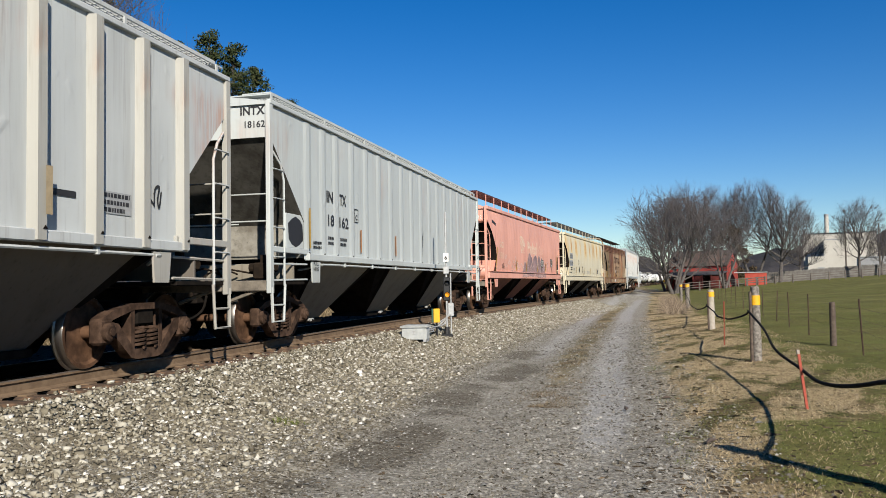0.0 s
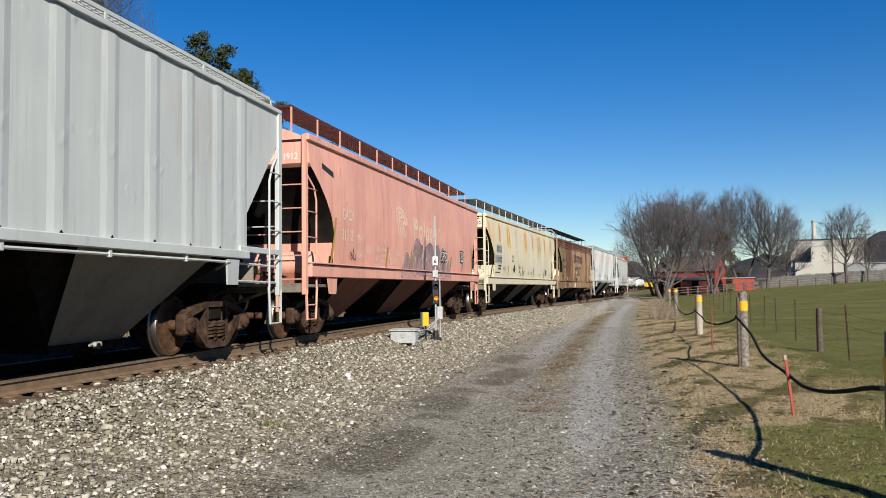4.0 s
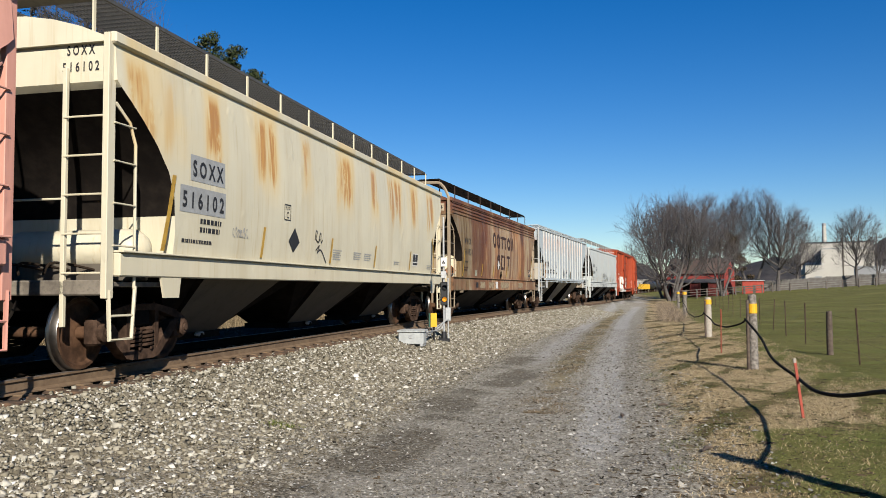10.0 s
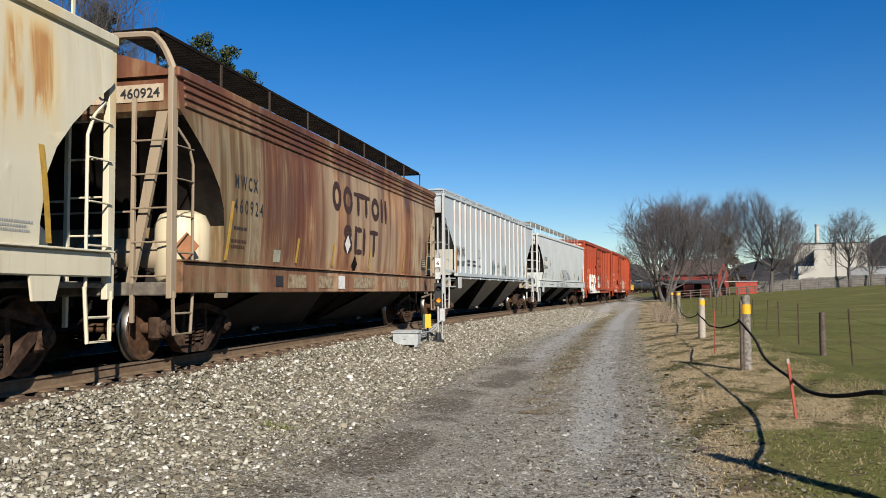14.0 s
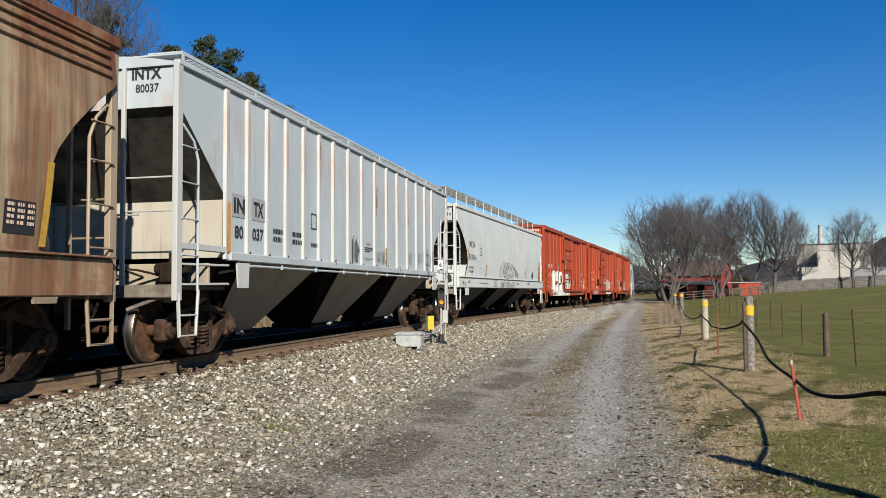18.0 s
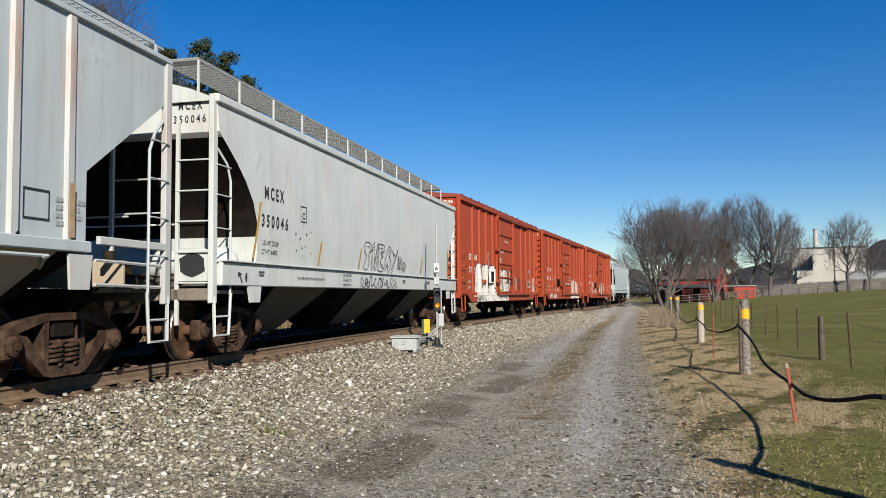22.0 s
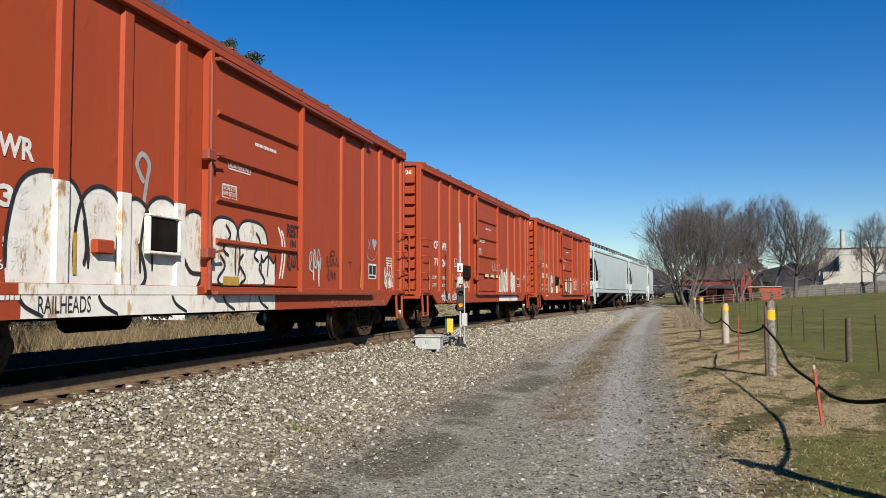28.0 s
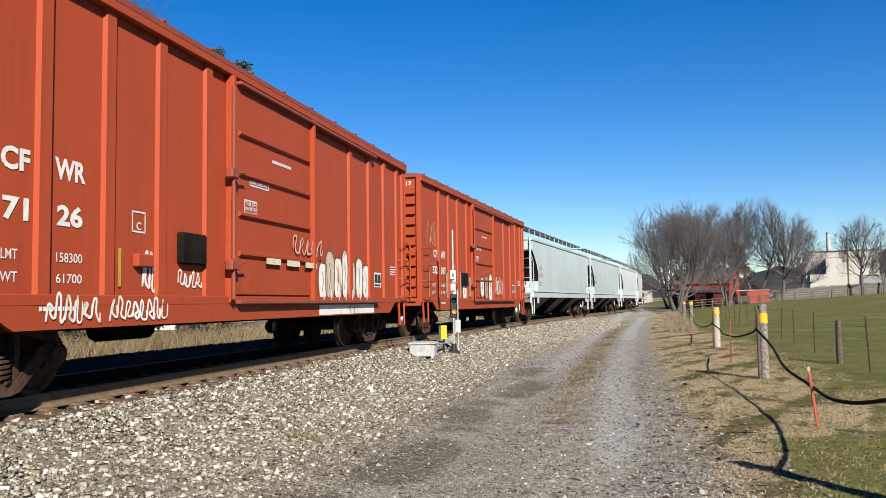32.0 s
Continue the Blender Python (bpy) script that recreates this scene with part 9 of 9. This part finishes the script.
# ---- barn, sheds, far buildings ----
BARN_RED = plain("barn red boards", (0.30, 0.042, 0.032), 0.8, 0, 0.4, 2, 0.2, (0.17, 0.03, 0.024))
# darker copy of the barn red, painting the lean-to's shade
SHADED_RED = plain("barn red boards in painted shade", (0.17, 0.026, 0.02), 0.8, 0, 0.5, 2, 0.2, (0.09, 0.02, 0.016))
SHED_RED = plain("bright red shed boards", (0.43, 0.06, 0.035), 0.7, 0, 0.2, 2, 0.1)
BARN_ROOF = plain("rusty barn roof sheet", (0.12, 0.075, 0.06), 0.8, 0.1, 0.4, 1.5, 0.2, (0.075, 0.062, 0.056))
# near-black sheets paint the shade inside the barn's openings
DARK_GAP = plain("painted shade of barn openings", (0.02, 0.014, 0.012), 0.9)
WHITE_WALL = plain("white plant cladding", (0.50, 0.475, 0.42), 0.6, 0, 0.12, 0.15, 0.03)
GREY_WALL = plain("grey cladding", (0.30, 0.31, 0.32), 0.7, 0, 0.2, 0.3, 0.05)
DULL_WALL = plain("weathered grey boards", (0.19, 0.18, 0.165), 0.8, 0, 0.5, 1.6, 0.2, (0.11, 0.10, 0.09))
DARK_ROOF = plain("dark roof sheet", (0.07, 0.07, 0.075), 0.7)
FENCE_WOOD = plain("grey fence rail wood", (0.13, 0.11, 0.092), 0.85, 0, 0.4, 3, 0.3)


def barn():
    z = at_ground(43, 135) - 0.1
    m = Matrix.Translation((41.8, 136.0, z)) @ pose(0, 0, 0, 0, 0, -34)
    b = thing("barn", "old red barn with open lean-to bays and a rusty roof", "barn", m=m @ Matrix.Scale(1.06, 4))
    part("wall", Shape().plate([(-3.0, 0), (3.0, 0), (3.0, 3.6), (0, 5.8), (-3.0, 3.6)], "x", -4.4, 4.4), BARN_RED, b)
    for k in (-1, 1):
        part("roof", Shape().plate([(0, 5.82), (k * 3.3, 3.45), (k * 3.3, 3.55), (0, 5.95)], "x", -4.7, 4.7), BARN_ROOF, b)
    # boards on the gable
    for i in range(16):
        y = -2.9 + i * 0.385
        hh = 3.6 + (3.0 - abs(y)) * 0.72
        part("board", Shape().box(4.4, 4.44, y - 0.17, y + 0.17, 0.1, hh), BARN_RED, b)
    part("lean_to_roof", Shape().plate([(-3.0, 2.55), (-6.4, 2.05), (-6.4, 2.15), (-3.0, 2.68)], "x", -3.9, 4.6), DARK_ROOF, b)
    part("lean_to_back", Shape().box(-3.7, 4.4, -3.1, -3.02, 0, 2.5), DARK_GAP, b)
    for i in range(7):
        x = -3.7 + i * 1.35
        part("lean_to_post", Shape().box(x - 0.09, x + 0.09, -6.3, -6.1, 0, 2.1), SHADED_RED, b)
    for x0, x1 in ((-2.4, -0.9), (0.4, 1.6), (2.9, 4.4)):
        part("lean_to_wall", Shape().box(x0, x1, -6.22, -6.14, 0, 1.95), SHADED_RED, b)
    part("hay_door", Shape().box(4.44, 4.48, -0.7, 0.7, 2.6, 4.2), DARK_GAP, b)
    s = thing("shed", "small bright red shed with a pale flat roof", "shed", m=Matrix.Translation((48.4, 130.6, at_ground(48.4, 130.6) - 0.1)) @ pose(0, 0, 0, 0, 0, -19))
    part("wall", Shape().box(-1.6, 1.6, -1.5, 1.5, 0, 2.05), SHED_RED, s)
    part("roof", Shape().box(-3.2, 1.75, -1.7, 1.7, 2.05, 2.17), GALV, s)
    for i in range(8):
        part("board", Shape().box(-1.55 + i * 0.4, -1.2 + i * 0.4, -1.53, -1.5, 0.05, 2.0), SHED_RED, s)


barn()


def far_fence():
    pts = [(44.5, 128.5), (47.2, 126.5), (51.8, 124.6), (56.4, 122.6), (60.3, 120.7), (64.3, 118.7), (68.5, 116.6), (73.0, 114.3)]
    f = thing("rail_fence", "far grey wooden rail fence across the pasture", "fence")
    dense = []
    for (ax, ay), (bx, by) in zip(pts[:-1], pts[1:]):
        for u in (0, 0.5):
            dense.append((ax + (bx - ax) * u, ay + (by - ay) * u))
    for x, y in dense:
        z = at_ground(x, y)
        part("post", Shape().box(x - 0.08, x + 0.08, y - 0.08, y + 0.08, z - 0.2, z + 1.25), FENCE_WOOD, f)
    for (ax, ay), (bx, by) in zip(dense[:-1], dense[1:]):
        az, bz = at_ground(ax, ay), at_ground(bx, by)
        for h in (0.45, 0.8, 1.12):
            part("rail", Shape().tube([(ax, ay, az + h), (bx, by, bz + h)], 0.06, 4), FENCE_WOOD, f)
    # tall board fence behind it
    b = thing("board_fence", "tall weathered board fence along the edge of the yard", "fence")
    for i in range(14):
        ax, ay = 51.5 + 2.35 * i, 143.0 - 1.0 * i
        z = at_ground(ax, ay) - 0.1
        top = []
        for k in range(15):
            h = 2.0 + 0.05 * math.sin(k * 2.1 + i)
            top += [(2.55 * k / 15, h), (2.55 * (k + 0.93) / 15, h), (2.55 * (k + 0.93) / 15, h - 0.12), (2.55 * (k + 1) / 15, h - 0.12)]
        panel = part("fence_panel", Shape().plate([(0, 0)] + top + [(2.55, 0)], "y", -0.02, 0.02), DULL_WALL, b)
        panel.location, panel.rotation_euler = (ax, ay, z), (0, 0, math.atan2(-1.0, 2.35))
    # yard fence in front of the barn
    g = thing("yard_fence", "pale plank fence in front of the barn", "fence")
    for i in range(10):
        x, y = 31.0 + i * 1.9, 112.0 + i * 1.55
        z = at_ground(x, y)
        part("post", Shape().box(x - 0.08, x + 0.08, y - 0.08, y + 0.08, z - 0.2, z + 1.3), FENCE_WOOD, g)
        if i < 9:
            z2 = at_ground(x + 1.9, y + 1.55)
            for h in (0.5, 0.85, 1.2):
                part("rail", Shape().tube([(x, y, z + h), (x + 1.9, y + 1.55, z2 + h)], 0.05, 4), FENCE_WOOD, g)


far_fence()


def plant():
    z = 3.6
    p = thing("factory", "large cream-white flat-roofed factory with a chimney", "factory", m=Matrix.Translation((129.0, 274.8, z)) @ pose(0, 0, 0, 0, 0, -25))
    part("wall", Shape().box(-10, 12, 0, 26, -2, 13.3), WHITE_WALL, p)
    part("roof", Shape().box(-10.3, 12.3, -0.3, 26.3, 13.3, 13.6), DARK_ROOF, p)
    part("front_block", Shape().box(-3.6, 12, -6.4, -0.01, 5.62, 10.9), WHITE_WALL, p)
    part("block_roof", Shape().box(-3.7, 12.1, -6.5, -0.02, 10.92, 11.15), GREY_WALL, p)
    part("lower_wing", Shape().box(-8.5, 12, -7.2, -0.01, -2, 5.6), WHITE_WALL, p)
    part("side_door", Shape().box(-5.6, -3.6, -7.28, -7.22, -2, 2.0), GREY_WALL, p)
    part("chimney", Shape().tube([(-2.6, 4, 13.3), (-2.6, 4, 19.9)], [0.75, 0.66], 16), WHITE_WALL, p, smooth=40)
    part("chimney_cap", Shape().tube([(-2.6, 4, 19.4), (-2.6, 4, 20.2)], 0.72, 16), GREY_WALL, p, smooth=40)
    for k in range(3):
        part("roof_vent", Shape().tube([(1.2 + k * 2.6, 2, 13.3), (1.2 + k * 2.6, 2, 14.9)], 0.22, 8), GREY_WALL, p, smooth=40)
    for x, y, w, d, h, mat, lab in ((126, 214, 36, 8, 3.0, GREY_WALL, "low pale building far off"), (74.5, 318.0, 4.5, 5, 5.2, WHITE_WALL, "small white building far down the line")):
        b = thing("far_building", lab, "building", m=Matrix.Translation((x, y, at_ground(x, y) - 0.2)) @ pose(0, 0, 0, 0, 0, -24))
        part("wall", Shape().box(-w / 2, w / 2, -d / 2, d / 2, 0, h), mat, b)
        part("roof", Shape().box(-w / 2 - 0.3, w / 2 + 0.3, -d / 2 - 0.3, d / 2 + 0.3, h, h + 0.18), mat, b)
    for x, y, h in ((73.7, 153.2, 10.8), (78.7, 150.7, 9.2), (61.5, 190.0, 10.0)):
        u = thing("utility_pole", "thin wooden utility pole beyond the field", "pole", "utility poles", Matrix.Translation((x, y, at_ground(x, y))))
        part("shaft", Shape().tube([(0, 0, -0.3), (0, 0, h)], [0.16, 0.11], 8), FENCE_WOOD, u)
        part("crossarm", Shape().box(-1.0, 1.0, -0.06, 0.06, h - 0.9, h - 0.75), FENCE_WOOD, u)


plant()


# ---- hills on the horizon ----
def hills():
    m = Mat("wooded winter hillside", 0.95, 0, 0.1)
    co = m.world_co()
    n = m.noise(0.05, 6, 0.7, co)
    k = m.noise(0.012, 4, 0.6, co)
    c = m.mix(m.ramp(n, 0.35, 0.7), (0.035, 0.034, 0.037), (0.066, 0.06, 0.06))
    c = m.mix(m.ramp(k, 0.45, 0.7, 0, 0.6), c, (0.045, 0.055, 0.05))
    mat = m.done(c, None, n, 0.6, 3.0)
    az = np.radians(np.arange(-180, 180.1, 0.4))
    deg = np.degrees(az)
    h = np.interp(deg, [-180, -30, -10, 4, 10, 12.5, 14.5, 18, 22, 26, 29, 33, 45, 70, 180], [40, 34, 30, 34, 35, 30, 22, 20, 34, 45, 54, 62, 60, 45, 40])
    h = h + 2.2 * np.sin(az * 90) + 1.6 * np.sin(az * 217 + 1) + rng.normal(0, 0.5, len(az))
    rings = []
    for d, u in ((780, -0.02), (820, 0.35), (870, 0.75), (930, 1.0), (1080, 1.05), (1400, 0.0)):
        rings.append(np.stack([d * np.sin(az), d * np.cos(az), h * u + rng.normal(0, 0.8, len(az)) * (0.1 < u < 1)], -1))
    v = np.stack(rings, 0)
    r, c2 = v.shape[:2]
    i = np.arange(r * c2).reshape(r, c2)
    f = np.stack([i[:-1, :-1], i[:-1, 1:], i[1:, 1:], i[1:, :-1]], -1).reshape(-1, 4)
    tagged(new("backdrop_hills", raw("backdrop_hills", v.reshape(-1, 3), f, mat, True)), "low wooded hills on the horizon", "hills", kind="structure")


hills()


# ---- seen under the cars, beyond the rails ----
def beyond():
    white = plain("white vehicle paint", (0.75, 0.75, 0.74), 0.3, 0, 0.1, 2, 0.02)
    glass = Mat("dark vehicle glass", 0.08, 0, 0.6).done((0.02, 0.025, 0.03))
    tyre = plain("black tyre", (0.02, 0.02, 0.02), 0.8)
    x, y = -16.8, 47.0
    c = thing("pickup_truck", "white pickup truck parked beyond the rails", "truck", m=Matrix.Translation((x, y, at_ground(x, y))) @ pose(0, 0, 0, 0, 0, 75))
    part("body", Shape().plate([(-2.7, 0.45), (2.7, 0.45), (2.75, 0.8), (2.6, 1.02), (1.1, 1.08), (0.5, 1.12), (-0.8, 1.12), (-2.75, 1.05)], "x", -0.95, 0.95), white, c)
    part("cab", Shape().loft([[(-0.92, -0.85, 1.1), (0.92, -0.85, 1.1), (0.92, 1.15, 1.1), (-0.92, 1.15, 1.1)], [(-0.78, -0.7, 1.78), (0.78, -0.7, 1.78), (0.78, 0.45, 1.78), (-0.78, 0.45, 1.78)]]), white, c)
    for k in (-1, 1):
        part("window", Shape().loft([[(k * 0.93, -0.7, 1.15), (k * 0.93, 0.95, 1.15), (k * 0.80, 0.42, 1.72), (k * 0.80, -0.6, 1.72)], [(k * 0.9, -0.7, 1.15), (k * 0.9, 0.95, 1.15), (k * 0.77, 0.42, 1.72), (k * 0.77, -0.6, 1.72)]]), glass, c)
        for yy in (-1.7, 1.75):
            w = part("wheel", Shape().wheel(0, 0, [(k * 0.98, 0.2), (k * 0.98, 0.36), (k * 0.94, 0.39), (k * 0.78, 0.39), (k * 0.76, 0.3)], 20), tyre, c)
            w.location = (0, yy, 0.39)
    g = thing("storage_container", "green and yellow container beyond the rails", "container", m=Matrix.Translation((-14.3, 45.5, at_ground(-14.3, 45.5))) @ pose(0, 0, 0, 0, 0, 20))
    part("body", Shape().box(-1.3, 0.3, -1, 1, 0, 1.9, 0.03), plain("teal container paint", (0.03, 0.32, 0.22), 0.6), g)
    part("end", Shape().box(0.3, 0.7, -1, 1, 0, 1.9, 0.03), YELLOW, g)
    part("side", Shape().box(0.7, 1.6, -1, 1, 0, 1.6, 0.03), plain("brown container paint", (0.22, 0.12, 0.08), 0.7), g)
    for i, (x, y, w, h) in enumerate(((-26, 44, 9, 4.5), (-34, 62, 14, 6))):
        b = thing("roadside_house", "grey weatherboard house beyond the rails", "house", m=Matrix.Translation((x, y, at_ground(x, y))) @ pose(0, 0, 0, 0, 0, 30))
        part("wall", Shape().box(-w / 2, w / 2, -3, 3, 0, h * 0.6), GREY_WALL, b)
        part("roof", Shape().plate([(-3.4, h * 0.58), (3.4, h * 0.58), (0, h)], "x", -w / 2 - 0.3, w / 2 + 0.3), DARK_ROOF, b)
    for i, (x, y) in enumerate(((-15.0, 24.0), (-13.2, 19.0), (-17.5, 30.0), (-11.8, 13.0), (-12.5, 40.0), (-8.5, 60.0), (-20.5, 38.0), (-16, 11), (-9.5, 50.0), (-14, 33))):
        clump_tree(x, y, 4.2 + (i % 3) * 0.8, 2.0, 60 + i, "dark scrubby evergreen bush beyond the rails", NEEDLE if i % 2 else CEDAR, "bush", 0.8, 0.05, 26, 90, 0.16)


beyond()


# ---- what moves ----
TRAIN_AT, TRAIN_SPEED = 118.35, 4.045       # metres along the line at 0 s, metres a second


def car_pose(front, length, t):
    mid = TRAIN_AT - TRAIN_SPEED * t + front + length / 2
    reach = length / 2 - 1.5
    ax, ay, _ = rail_at(mid - reach)
    bx, by, _ = rail_at(mid + reach)
    return pose(float(ax + bx) / 2, float(ay + by) / 2, RAIL_Z, 0, 0, -math.degrees(math.atan2(bx - ax, by - ay)))


def motions():
    for car, front, length in TRAIN:
        walk(car, [(t, car_pose(front, length, t)) for t in range(0, 33)])
    for ws, y in TURNING:
        rows = []
        for i in range(0, 193):
            t = i / 6
            rows.append((t, pose(0, y, WHEEL_R) @ Matrix.Rotation(TRAIN_SPEED * t / WHEEL_R, 4, "X")))
        walk(ws, rows)


motions()
